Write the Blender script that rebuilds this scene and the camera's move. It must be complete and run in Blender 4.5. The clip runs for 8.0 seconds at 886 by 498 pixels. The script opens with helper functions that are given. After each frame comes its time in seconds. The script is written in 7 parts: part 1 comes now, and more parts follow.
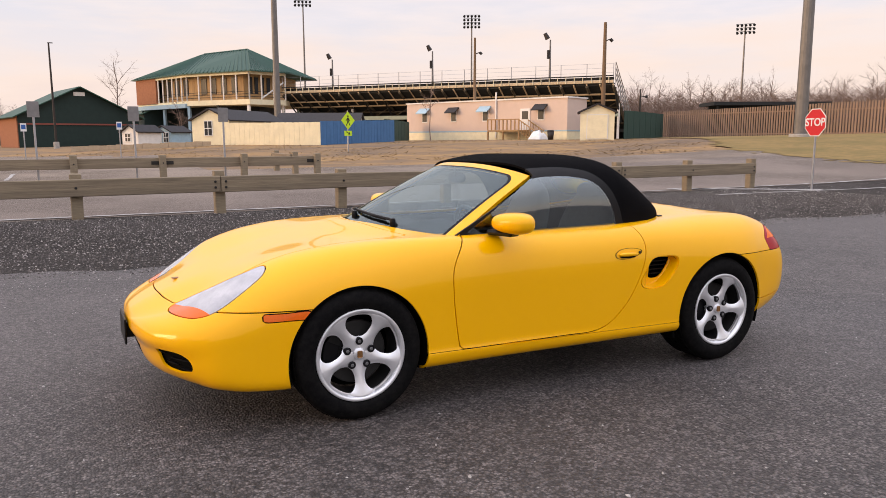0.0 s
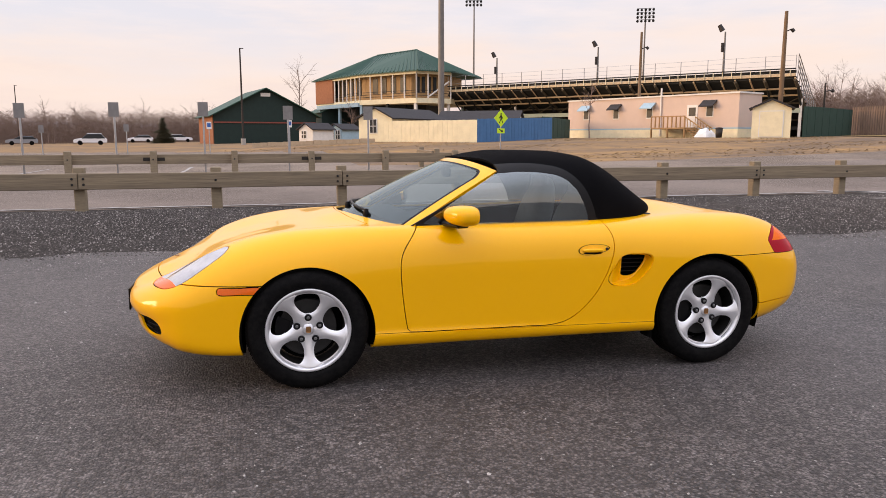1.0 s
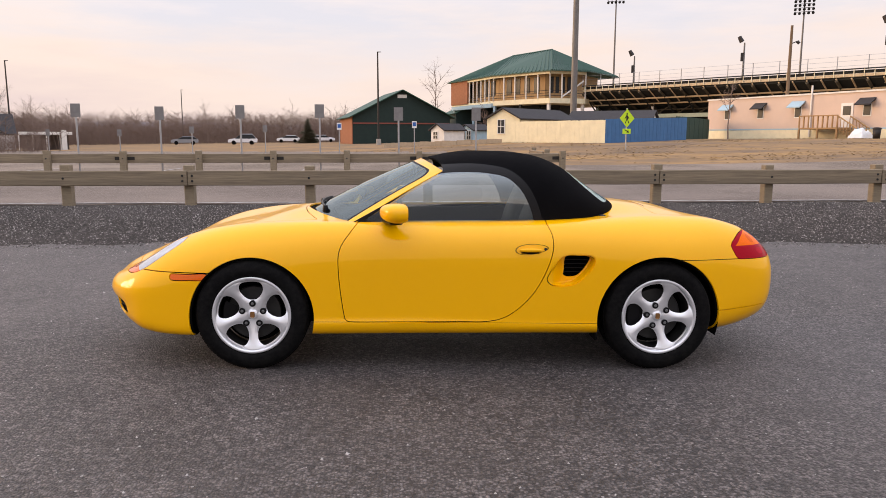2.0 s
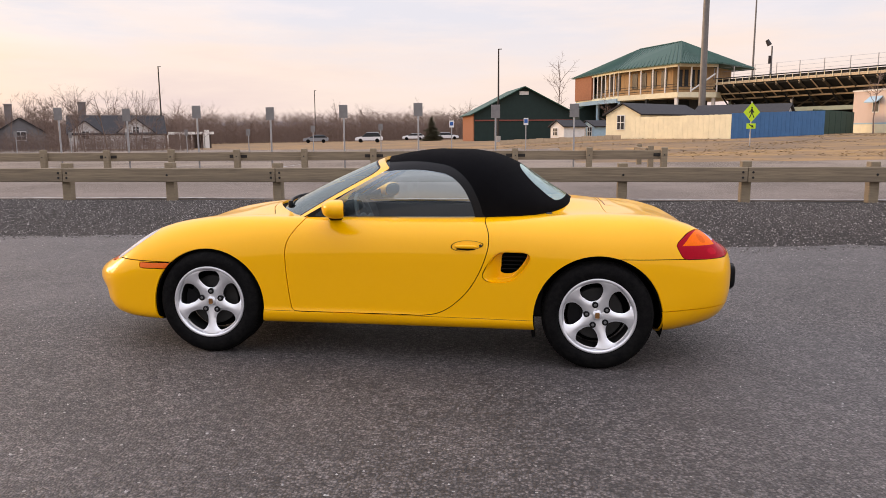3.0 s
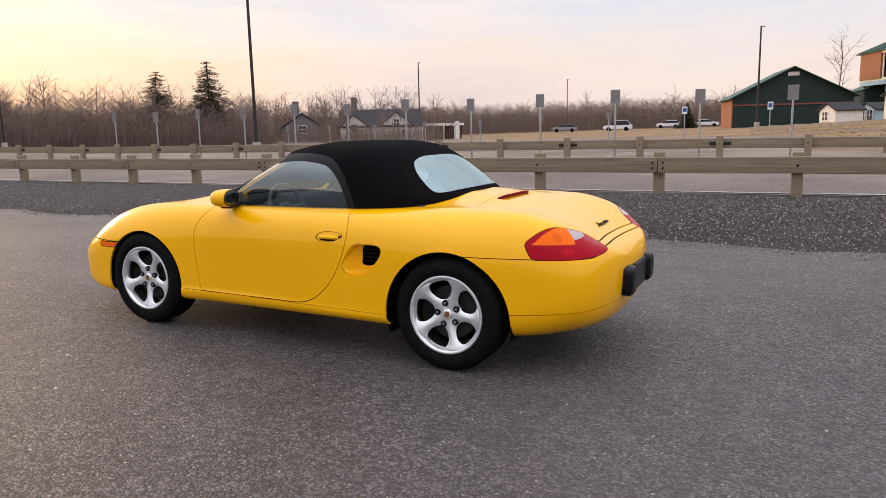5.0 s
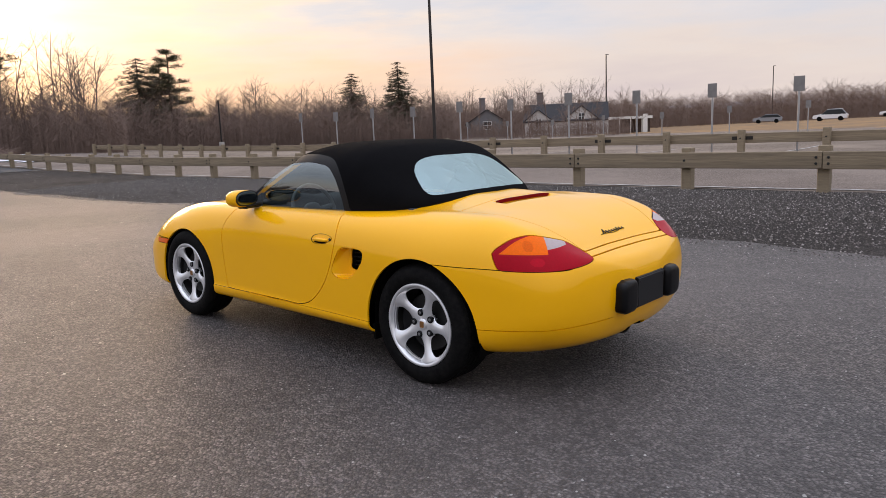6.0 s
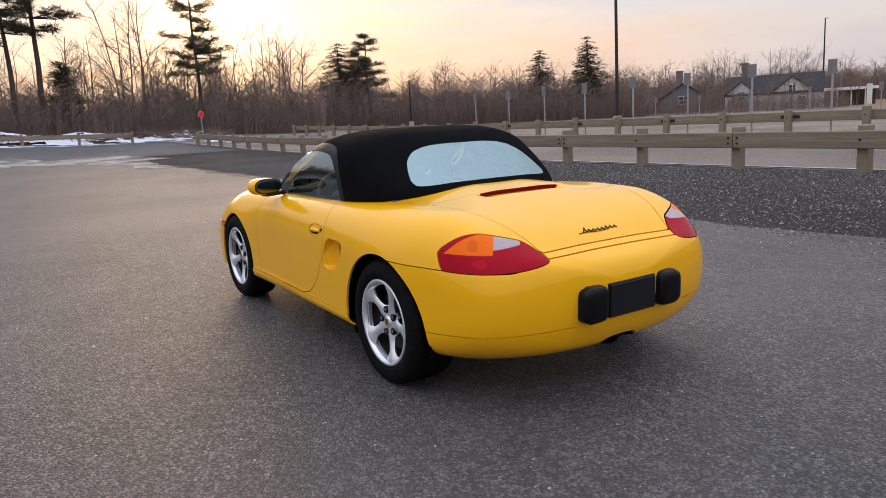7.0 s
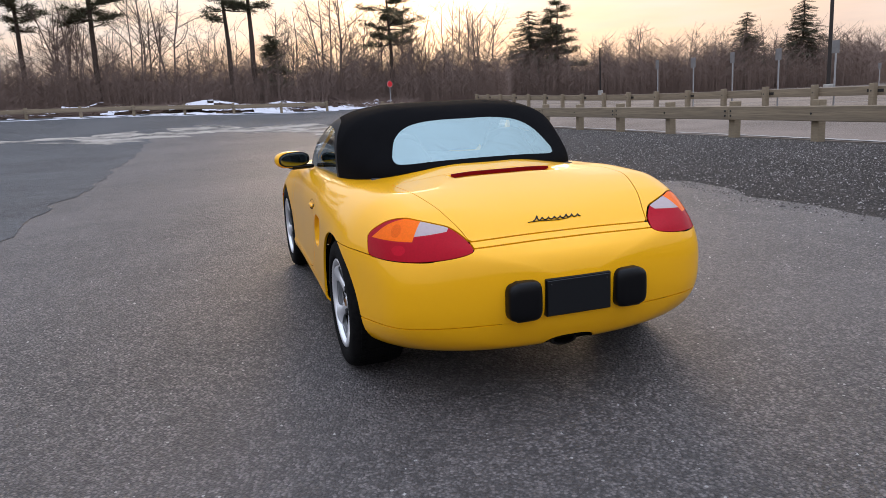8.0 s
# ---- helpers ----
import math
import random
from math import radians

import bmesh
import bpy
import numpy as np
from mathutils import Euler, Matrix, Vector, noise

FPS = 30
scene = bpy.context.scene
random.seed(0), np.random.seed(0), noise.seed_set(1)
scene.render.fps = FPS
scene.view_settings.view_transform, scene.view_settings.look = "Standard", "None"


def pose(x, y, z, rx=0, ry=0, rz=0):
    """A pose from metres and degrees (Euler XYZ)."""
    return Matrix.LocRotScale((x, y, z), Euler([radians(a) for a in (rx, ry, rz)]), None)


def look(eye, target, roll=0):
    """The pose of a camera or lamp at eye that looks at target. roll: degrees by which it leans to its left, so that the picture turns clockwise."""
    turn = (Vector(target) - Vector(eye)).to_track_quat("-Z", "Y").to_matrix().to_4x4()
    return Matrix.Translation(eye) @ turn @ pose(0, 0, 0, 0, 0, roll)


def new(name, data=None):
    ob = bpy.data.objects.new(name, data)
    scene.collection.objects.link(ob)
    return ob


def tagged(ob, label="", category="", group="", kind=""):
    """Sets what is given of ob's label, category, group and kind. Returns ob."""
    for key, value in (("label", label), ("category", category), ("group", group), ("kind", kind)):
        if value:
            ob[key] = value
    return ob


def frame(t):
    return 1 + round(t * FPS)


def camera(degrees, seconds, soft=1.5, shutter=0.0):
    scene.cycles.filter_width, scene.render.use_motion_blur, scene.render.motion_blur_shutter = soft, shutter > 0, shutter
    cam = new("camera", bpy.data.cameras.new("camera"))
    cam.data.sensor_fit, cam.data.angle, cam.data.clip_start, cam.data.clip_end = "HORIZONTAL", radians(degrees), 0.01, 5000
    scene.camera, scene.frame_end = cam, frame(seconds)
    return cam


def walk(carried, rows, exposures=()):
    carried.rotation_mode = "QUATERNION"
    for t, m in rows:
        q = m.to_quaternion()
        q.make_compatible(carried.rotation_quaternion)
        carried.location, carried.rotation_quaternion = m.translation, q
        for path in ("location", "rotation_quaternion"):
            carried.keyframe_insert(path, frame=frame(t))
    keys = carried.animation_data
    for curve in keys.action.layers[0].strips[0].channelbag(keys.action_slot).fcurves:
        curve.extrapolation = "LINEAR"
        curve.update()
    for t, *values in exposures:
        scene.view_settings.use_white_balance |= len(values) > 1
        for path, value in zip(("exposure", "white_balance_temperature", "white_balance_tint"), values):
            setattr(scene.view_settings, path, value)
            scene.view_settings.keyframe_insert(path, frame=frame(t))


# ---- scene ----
cam = camera(62.7, 8.0, soft=0.85)
PATH = [
    (0, (2.429, 3.967, 1.371), (1.512, 2.215, 1.072), -0.10),
    (0.5, (1.955, 4.345, 1.368), (1.266, 2.492, 1.068), -0.12),
    (1, (1.452, 4.611, 1.363), (0.958, 2.697, 1.058), 0.02),
    (2.5, (-0.213, 5.057, 1.372), (-0.162, 3.081, 1.069), -0.09),
    (3, (-0.775, 5.077, 1.375), (-0.553, 3.114, 1.064), -0.40),
    (3.5, (-1.365, 4.951, 1.365), (-0.962, 3.020, 1.040), -0.80),
    (4, (-1.923, 4.831, 1.361), (-1.361, 2.942, 1.020), -1.06),
    (5.5, (-3.470, 3.999, 1.344), (-2.380, 2.353, 1.023), -1.67),
    (6, (-3.841, 3.528, 1.337), (-2.527, 2.056, 1.011), -2.40),
    (6.5, (-4.201, 3.031, 1.336), (-2.693, 1.763, 0.993), -3.42),
    (7, (-4.450, 2.505, 1.338), (-2.799, 1.435, 0.978), -3.33),
    (7.5, (-4.677, 1.965, 1.318), (-2.906, 1.120, 0.930), -3.16),
    (8, (-4.800, 1.385, 1.306), (-2.935, 0.790, 0.895), -3.41),
]
walk(cam, [(t, look(eye, target, roll)) for t, eye, target, roll in PATH], [(0.0, 0.32, 6700, 15), (4.0, 0.34, 6700, 14), (5.5, 0.22, 6400, 12), (6.5, 0.02, 6200, 11), (8.0, 0.17, 5850, 9)])

# ---- light: a low sun behind thin cloud, pale evening sky ----
SUN_AZ, SUN_EL = radians(-16.5), radians(8.0)
SUN_DIR = Vector((math.cos(SUN_AZ) * math.cos(SUN_EL), math.sin(SUN_AZ) * math.cos(SUN_EL), math.sin(SUN_EL)))
world = bpy.data.worlds.new("evening_sky")
scene.world = world
world.use_nodes = True
wt = world.node_tree
wt.nodes.clear()


def wnode(kind, **kw):
    n = wt.nodes.new(kind)
    for k, v in kw.items():
        n.inputs[k].default_value = v
    return n


def wmath(op, a, b=None):
    n = wt.nodes.new("ShaderNodeMath")
    n.operation = op
    for i, v in enumerate((a, b)):
        if v is None:
            continue
        if isinstance(v, (int, float)):
            n.inputs[i].default_value = v
        else:
            wt.links.new(v, n.inputs[i])
    return n.outputs[0]


w_out = wt.nodes.new("ShaderNodeOutputWorld")
w_bg = wt.nodes.new("ShaderNodeBackground")
w_bg.inputs["Strength"].default_value = 1.0
w_co = wt.nodes.new("ShaderNodeTexCoord")
w_sky = wt.nodes.new("ShaderNodeTexSky")
w_sky.sky_type = "NISHITA"
w_sky.sun_disc = False
w_sky.sun_elevation = SUN_EL
w_sky.sun_rotation = radians(90) - SUN_AZ
w_sky.dust_density = 3.0
w_sep = wt.nodes.new("ShaderNodeSeparateXYZ")
wt.links.new(w_co.outputs["Generated"], w_sep.inputs[0])
# thin high cloud: peach low down, pale lavender above
w_ramp = wt.nodes.new("ShaderNodeValToRGB")
cr = w_ramp.color_ramp
cr.elements[0].position, cr.elements[0].color = 0.0, (0.62, 0.44, 0.34, 1)
cr.elements[1].position, cr.elements[1].color = 1.0, (1.42, 1.48, 1.70, 1)
for pos, col in ((0.07, (0.98, 0.62, 0.40, 1)), (0.16, (0.98, 0.76, 0.56, 1)), (0.27, (0.86, 0.80, 0.76, 1)), (0.42, (0.82, 0.82, 0.88, 1))):
    e = cr.elements.new(pos)
    e.color = col
w_map = wt.nodes.new("ShaderNodeMapping")
w_map.inputs["Scale"].default_value = (1.6, 1.6, 9.0)
w_noise = wnode("ShaderNodeTexNoise", Scale=2.2, Detail=6.0, Roughness=0.55)
wt.links.new(w_co.outputs["Generated"], w_map.inputs[0])
wt.links.new(w_map.outputs[0], w_noise.inputs["Vector"])
streak = wmath("MULTIPLY", wmath("SUBTRACT", w_noise.outputs[0], 0.5), 0.24)
wt.links.new(wmath("ADD", wmath("MULTIPLY", w_sep.outputs[2], 1.0), streak), w_ramp.inputs[0])
# the bright veil round the sun
w_dot = wt.nodes.new("ShaderNodeVectorMath")
w_dot.operation = "DOT_PRODUCT"
wt.links.new(w_co.outputs["Generated"], w_dot.inputs[0])
w_dot.inputs[1].default_value = SUN_DIR
near_sun = wmath("MAXIMUM", w_dot.outputs["Value"], 0.0)
wide = wmath("MULTIPLY", wmath("POWER", near_sun, 16.0), 0.125)
core = wmath("MULTIPLY", wmath("POWER", near_sun, 260.0), 1.1)
w_glow = wt.nodes.new("ShaderNodeVectorMath")
w_glow.operation = "SCALE"
w_glow.inputs[0].default_value = (1.0, 0.66, 0.36)
wt.links.new(wmath("ADD", wide, core), w_glow.inputs["Scale"])
w_sk = wt.nodes.new("ShaderNodeVectorMath")
w_sk.operation = "SCALE"
w_sk.inputs["Scale"].default_value = 0.007
wt.links.new(w_sky.outputs[0], w_sk.inputs[0])
w_a1 = wt.nodes.new("ShaderNodeVectorMath")
w_a2 = wt.nodes.new("ShaderNodeVectorMath")
w_ramp2 = wt.nodes.new("ShaderNodeValToRGB")
cr2 = w_ramp2.color_ramp
cr2.elements[0].position, cr2.elements[0].color = 0.0, (0.66, 0.56, 0.54, 1)
cr2.elements[1].position, cr2.elements[1].color = 1.0, (1.42, 1.48, 1.70, 1)
for pos, col in ((0.07, (0.76, 0.65, 0.58, 1)), (0.16, (0.73, 0.68, 0.67, 1)), (0.27, (0.72, 0.71, 0.77, 1)), (0.42, (0.82, 0.82, 0.88, 1))):
    cr2.elements.new(pos).color = col
wt.links.new(w_ramp.inputs[0].links[0].from_socket, w_ramp2.inputs[0])
w_side = wt.nodes.new("ShaderNodeMapRange")
w_side.interpolation_type = "SMOOTHSTEP"
w_side.inputs[1].default_value, w_side.inputs[2].default_value = 0.70, 0.985
wt.links.new(w_dot.outputs["Value"], w_side.inputs[0])
w_mix = wt.nodes.new("ShaderNodeMix")
w_mix.data_type = "RGBA"
wt.links.new(w_side.outputs[0], w_mix.inputs[0])
wt.links.new(w_ramp2.outputs[0], w_mix.inputs[6])
wt.links.new(w_ramp.outputs[0], w_mix.inputs[7])
# grey-blue streaks of cloud higher up
w_map2 = wt.nodes.new("ShaderNodeMapping")
w_map2.inputs["Scale"].default_value = (1.1, 1.1, 6.5)
w_noise2 = wnode("ShaderNodeTexNoise", Scale=3.0, Detail=7.0, Roughness=0.6)
wt.links.new(w_co.outputs["Generated"], w_map2.inputs[0])
wt.links.new(w_map2.outputs[0], w_noise2.inputs["Vector"])
w_cl = wt.nodes.new("ShaderNodeMapRange")
w_cl.inputs[1].default_value, w_cl.inputs[2].default_value, w_cl.inputs[4].default_value = 0.42, 0.62, 0.70
wt.links.new(w_noise2.outputs[0], w_cl.inputs[0])
w_up = wt.nodes.new("ShaderNodeMapRange")
w_up.inputs[1].default_value, w_up.inputs[2].default_value = 0.05, 0.15
wt.links.new(w_sep.outputs[2], w_up.inputs[0])
w_mix2 = wt.nodes.new("ShaderNodeMix")
w_mix2.data_type = "RGBA"
w_dn = wt.nodes.new("ShaderNodeMapRange")
w_dn.inputs[1].default_value, w_dn.inputs[2].default_value, w_dn.inputs[3].default_value, w_dn.inputs[4].default_value = 0.32, 0.50, 1.0, 0.0
wt.links.new(w_sep.outputs[2], w_dn.inputs[0])
wt.links.new(wmath("MULTIPLY", wmath("MULTIPLY", w_cl.outputs[0], w_up.outputs[0]), w_dn.outputs[0]), w_mix2.inputs[0])
wt.links.new(w_mix.outputs[2], w_mix2.inputs[6])
w_mix2.inputs[7].default_value = (0.58, 0.61, 0.68, 1)
wt.links.new(w_mix2.outputs[2], w_a1.inputs[0])
wt.links.new(w_glow.outputs[0], w_a1.inputs[1])
wt.links.new(w_a1.outputs[0], w_a2.inputs[0])
wt.links.new(w_sk.outputs[0], w_a2.inputs[1])
wt.links.new(w_a2.outputs[0], w_bg.inputs[0])
wt.links.new(w_bg.outputs[0], w_out.inputs[0])

sun = new("sun", bpy.data.lights.new("sun", "SUN"))
sun.data.energy, sun.data.angle, sun.data.color = 1.9, radians(26), (1.0, 0.66, 0.36)
sun.matrix_world = look(SUN_DIR * 50, (0, 0, 0))


# ---- materials ----
def mat(name, color, rough=0.6, metal=0.0, var=0.0, scale=20.0, bump=0.0, bscale=120.0, coat=0.0, var2=0.0, scale2=1.5, spec=0.5,
        tint=None, island=0.0, trans=0.0, emit=0.0, ior=1.45, sheen=0.0, alpha=1.0, stretch=(1, 1, 1), thresh=None):
    """A procedural surface: base colour, two scales of variation, bump."""
    m = bpy.data.materials.new(name)
    m.use_nodes = True
    nt = m.node_tree
    b = nt.nodes["Principled BSDF"]
    b.inputs["Base Color"].default_value = (*color, 1)
    b.inputs["Roughness"].default_value = rough
    b.inputs["Metallic"].default_value = metal
    b.inputs["Specular IOR Level"].default_value = spec
    b.inputs["Coat Weight"].default_value = coat
    b.inputs["Coat Roughness"].default_value = 0.03
    b.inputs["Transmission Weight"].default_value = trans
    b.inputs["IOR"].default_value = ior
    b.inputs["Sheen Weight"].default_value = sheen
    b.inputs["Alpha"].default_value = alpha
    if emit:
        b.inputs["Emission Color"].default_value = (*color, 1)
        b.inputs["Emission Strength"].default_value = emit
    co = nt.nodes.new("ShaderNodeTexCoord")
    mp = nt.nodes.new("ShaderNodeMapping")
    mp.inputs["Scale"].default_value = stretch
    nt.links.new(co.outputs["Object"], mp.inputs[0])
    last = None
    tint = tint or tuple(c * 0.55 for c in color)

    def mix(fac, amount, a_socket, col):
        mx = nt.nodes.new("ShaderNodeMix")
        mx.data_type = "RGBA"
        mul = nt.nodes.new("ShaderNodeMath")
        mul.operation = "MULTIPLY"
        nt.links.new(fac, mul.inputs[0])
        mul.inputs[1].default_value = amount
        nt.links.new(mul.outputs[0], mx.inputs[0])
        if a_socket is None:
            mx.inputs[6].default_value = (*color, 1)
        else:
            nt.links.new(a_socket, mx.inputs[6])
        mx.inputs[7].default_value = (*col, 1)
        return mx.outputs[2]

    for amount, sc, det in ((var2, scale2, 4.0), (var, scale, 6.0)):
        if amount:
            nz = nt.nodes.new("ShaderNodeTexNoise")
            nz.inputs["Scale"].default_value = sc
            nz.inputs["Detail"].default_value = det
            nz.inputs["Roughness"].default_value = 0.65
            nt.links.new(mp.outputs[0], nz.inputs["Vector"])
            rp = nt.nodes.new("ShaderNodeValToRGB")
            rp.color_ramp.elements[0].position = 0.38
            rp.color_ramp.elements[1].position = 0.66
            nt.links.new(nz.outputs[0], rp.inputs[0])
            last = mix(rp.outputs[0], amount, last, tint)
    if island:
        gi = nt.nodes.new("ShaderNodeNewGeometry")
        last = mix(gi.outputs["Random Per Island"], island, last, tuple(c * 0.4 for c in color))
        oi = nt.nodes.new("ShaderNodeObjectInfo")
        last = mix(oi.outputs["Random"], island * 0.6, last, tuple(min(1, c * 1.35) for c in color))
    if last is not None:
        nt.links.new(last, b.inputs["Base Color"])
    if bump:
        nb = nt.nodes.new("ShaderNodeTexNoise")
        nb.inputs["Scale"].default_value = bscale
        nb.inputs["Detail"].default_value = 5.0
        nt.links.new(mp.outputs[0], nb.inputs["Vector"])
        bp = nt.nodes.new("ShaderNodeBump")
        bp.inputs["Strength"].default_value = bump
        bp.inputs["Distance"].default_value = 0.02
        nt.links.new(nb.outputs[0], bp.inputs["Height"])
        nt.links.new(bp.outputs[0], b.inputs["Normal"])
    return m


M_PAINT = mat("yellow_paint", (1.0, 0.492, 0.0001), 0.28, coat=0.60, var2=0.05, scale2=0.8, spec=0.1)
M_BLACKGAP = mat("dark_cavity", (0.004, 0.004, 0.004), 0.9, spec=.08, var=0.3, scale=30)
M_CANVAS = mat("black_canvas", (0.004, 0.004, 0.0046), 0.95, var=0.5, scale=300, tint=(0.009, 0.009, 0.010), bump=0.3, bscale=900, spec=0.04, var2=.3, scale2=5)
M_SEAL = mat("black_rubber", (0.009, 0.009, 0.010), 0.6, spec=.25, var=0.3, scale=60)
M_TYRE = mat("tyre_rubber", (0.0040, 0.0040, 0.0044), 0.7, spec=.08, var=0.5, scale=40, tint=(0.016, 0.015, 0.014), bump=0.1, bscale=200)
M_ALLOY = mat("silver_alloy", (0.84, 0.85, 0.87), 0.30, metal=0.62, var=0.12, scale=15, coat=0.5)
# darkened: the deep shade behind the wheel spokes is in this colour
M_STEEL = mat("brake_steel", (0.035, 0.034, 0.033), 0.55, metal=.5, var=0.4, scale=25)
M_BOLT = mat("dull_bolt_steel", (0.22, 0.22, 0.22), 0.45, metal=.6, var=0.3, scale=60)
M_PLASTIC = mat("black_plastic", (0.005, 0.005, 0.006), 0.35, spec=.22, var=0.3, scale=50, bump=0.05, bscale=400)
M_AMBER = mat("amber_lens", (0.85, 0.14, 0.004), 0.12, coat=0.6, spec=.1, var=0.2, scale=120)
M_RED = mat("red_lens", (0.40, 0.002, 0.014), 0.15, coat=.10, spec=.06, var=0.3, scale=90)
M_ORANGE = mat("orange_lens", (0.95, 0.16, 0.002), 0.15, coat=.10, spec=.06, var=0.25, scale=90)
M_ORANGEDEEP = mat("deep_orange_lens", (0.84, 0.125, 0.0015), 0.15, coat=.10, spec=.06, var=0.4, scale=150)
M_REDGLOW = mat("red_lens_glow", (0.52, 0.004, 0.02), 0.15, coat=.10, spec=.06, var=0.3, scale=90)
M_CLEAR = mat("clear_lens", (0.46, 0.37, 0.37), 0.15, coat=.4, spec=.1, var=0.15, scale=60)
M_LAMPGLASS = mat("headlamp_cover", (0.55, 0.56, 0.60), 0.12, coat=1.0, var=0.5, scale=9, tint=(0.20, 0.21, 0.25), var2=.3, scale2=4, spec=.1)
# silver darkened in place of the dim view the glass would reflect
M_MIRROR = mat("darkened_mirror_silver", (0.15, 0.18, 0.20), 0.04, metal=1.0)
# near-black: the shade under the bumper is put into the pipe's colour
M_PIPE = mat("shaded_pipe_steel", (0.02, 0.019, 0.018), 0.6, metal=.6, var=.5, scale=30)
M_CREST = mat("gold_crest", (0.34, 0.20, 0.07), 0.35, metal=0.6, var=0.5, scale=200, tint=(0.25, 0.03, 0.02))
M_LEATHER = mat("grey_leather", (0.20, 0.21, 0.215), 0.55, var=0.3, scale=30, bump=0.1, bscale=300)
M_DASH = mat("dark_dashboard", (0.03, 0.03, 0.033), 0.7, var=0.3, scale=40)
M_TIMBER = mat("weathered_timber", (0.30, 0.24, 0.155), 0.85, var=0.55, scale=9, stretch=(1, 1, 12), bump=0.3, bscale=40, tint=(0.17, 0.135, 0.10), var2=0.4, scale2=2)
M_RAIL = mat("weathered_rail_timber", (0.31, 0.245, 0.16), 0.85, var=0.75, scale=14, stretch=(.10, 2.0, 3.2), bump=0.4, bscale=40, tint=(0.15, 0.118, 0.085), var2=0.5, scale2=2.4)


def glass(name, color, alpha_rough=0.0, ior=1.45, mixfac=0.25, sheen=(.9, .9, .9), wave=0.0):
    """Thin pane: mostly see-through with a glossy Fresnel surface."""
    m = bpy.data.materials.new(name)
    m.use_nodes = True
    nt = m.node_tree
    nt.nodes.clear()
    out = nt.nodes.new("ShaderNodeOutputMaterial")
    tr = nt.nodes.new("ShaderNodeBsdfTransparent")
    tr.inputs[0].default_value = (*color, 1)
    gl = nt.nodes.new("ShaderNodeBsdfGlossy")
    gl.inputs["Roughness"].default_value = alpha_rough
    gl.inputs["Color"].default_value = (*sheen, 1)
    if wave:
        # soft plastic: slow ripples and creases
        co = nt.nodes.new("ShaderNodeTexCoord")
        nz = nt.nodes.new("ShaderNodeTexNoise")
        nz.inputs["Scale"].default_value, nz.inputs["Detail"].default_value, nz.inputs["Distortion"].default_value = 7.0, 2.0, 1.2
        nt.links.new(co.outputs["Object"], nz.inputs["Vector"])
        bp = nt.nodes.new("ShaderNodeBump")
        bp.inputs["Strength"].default_value, bp.inputs["Distance"].default_value = wave, 0.03
        nt.links.new(nz.outputs[0], bp.inputs["Height"])
        nt.links.new(bp.outputs[0], gl.inputs["Normal"])
    fr = nt.nodes.new("ShaderNodeFresnel")
    fr.inputs[0].default_value = ior
    ad = nt.nodes.new("ShaderNodeMath")
    ad.operation = "ADD"
    ad.use_clamp = True
    ad.inputs[1].default_value = mixfac
    nt.links.new(fr.outputs[0], ad.inputs[0])
    mx = nt.nodes.new("ShaderNodeMixShader")
    nt.links.new(ad.outputs[0], mx.inputs[0])
    nt.links.new(tr.outputs[0], mx.inputs[1])
    nt.links.new(gl.outputs[0], mx.inputs[2])
    nt.links.new(mx.outputs[0], out.inputs[0])
    return m


M_GLASS = glass("tinted_glass", (0.84, 0.91, 0.91), ior=1.5, mixfac=0.16, sheen=(.86, .96, .98))
M_SCREENGLASS = glass("windscreen_glass", (0.62, 0.72, 0.71), ior=1.5, mixfac=0.055, sheen=(.84, .96, .97))
M_REARPANE = glass("clouded_rear_pane", (0.62, 0.72, 0.73), alpha_rough=0.10, ior=1.45, mixfac=0.32, sheen=(.68, .88, .89), wave=0.25)


# ---- building helpers ----
def mesh_from(name, verts, faces, smooth=False):
    me = bpy.data.meshes.new(name)
    me.from_pydata([tuple(v) for v in verts], [], [tuple(f) for f in faces])
    me.update()
    if smooth:
        me.polygons.foreach_set("use_smooth", [True] * len(me.polygons))
    return me


def obj(name, me, material=None, parent=None, label=""):
    ob = new(name, me)
    if material:
        me.materials.append(material)
    if parent is not None:
        ob.parent = parent
    if label:
        ob["label"] = label
    return ob


def part(name, bm, material, parent=None, label="", smooth=False):
    me = bpy.data.meshes.new(name)
    bm.to_mesh(me)
    bm.free()
    if smooth:
        me.polygons.foreach_set("use_smooth", [True] * len(me.polygons))
    return obj(name, me, material, parent, label)


def box(bm, x0, x1, y0, y1, z0, z1, bevel=0.0):
    """A box, its edges chamfered."""
    t = bmesh.new()
    bmesh.ops.create_cube(t, size=1)
    for v in t.verts:
        v.co = Vector(((x0 + x1) / 2 + v.co.x * (x1 - x0), (y0 + y1) / 2 + v.co.y * (y1 - y0), (z0 + z1) / 2 + v.co.z * (z1 - z0)))
    if bevel:
        bmesh.ops.bevel(t, geom=t.edges[:], offset=bevel, segments=1, affect="EDGES")
    me = bpy.data.meshes.new("t")
    t.to_mesh(me)
    t.free()
    bm.from_mesh(me)
    bpy.data.meshes.remove(me)
    return bm


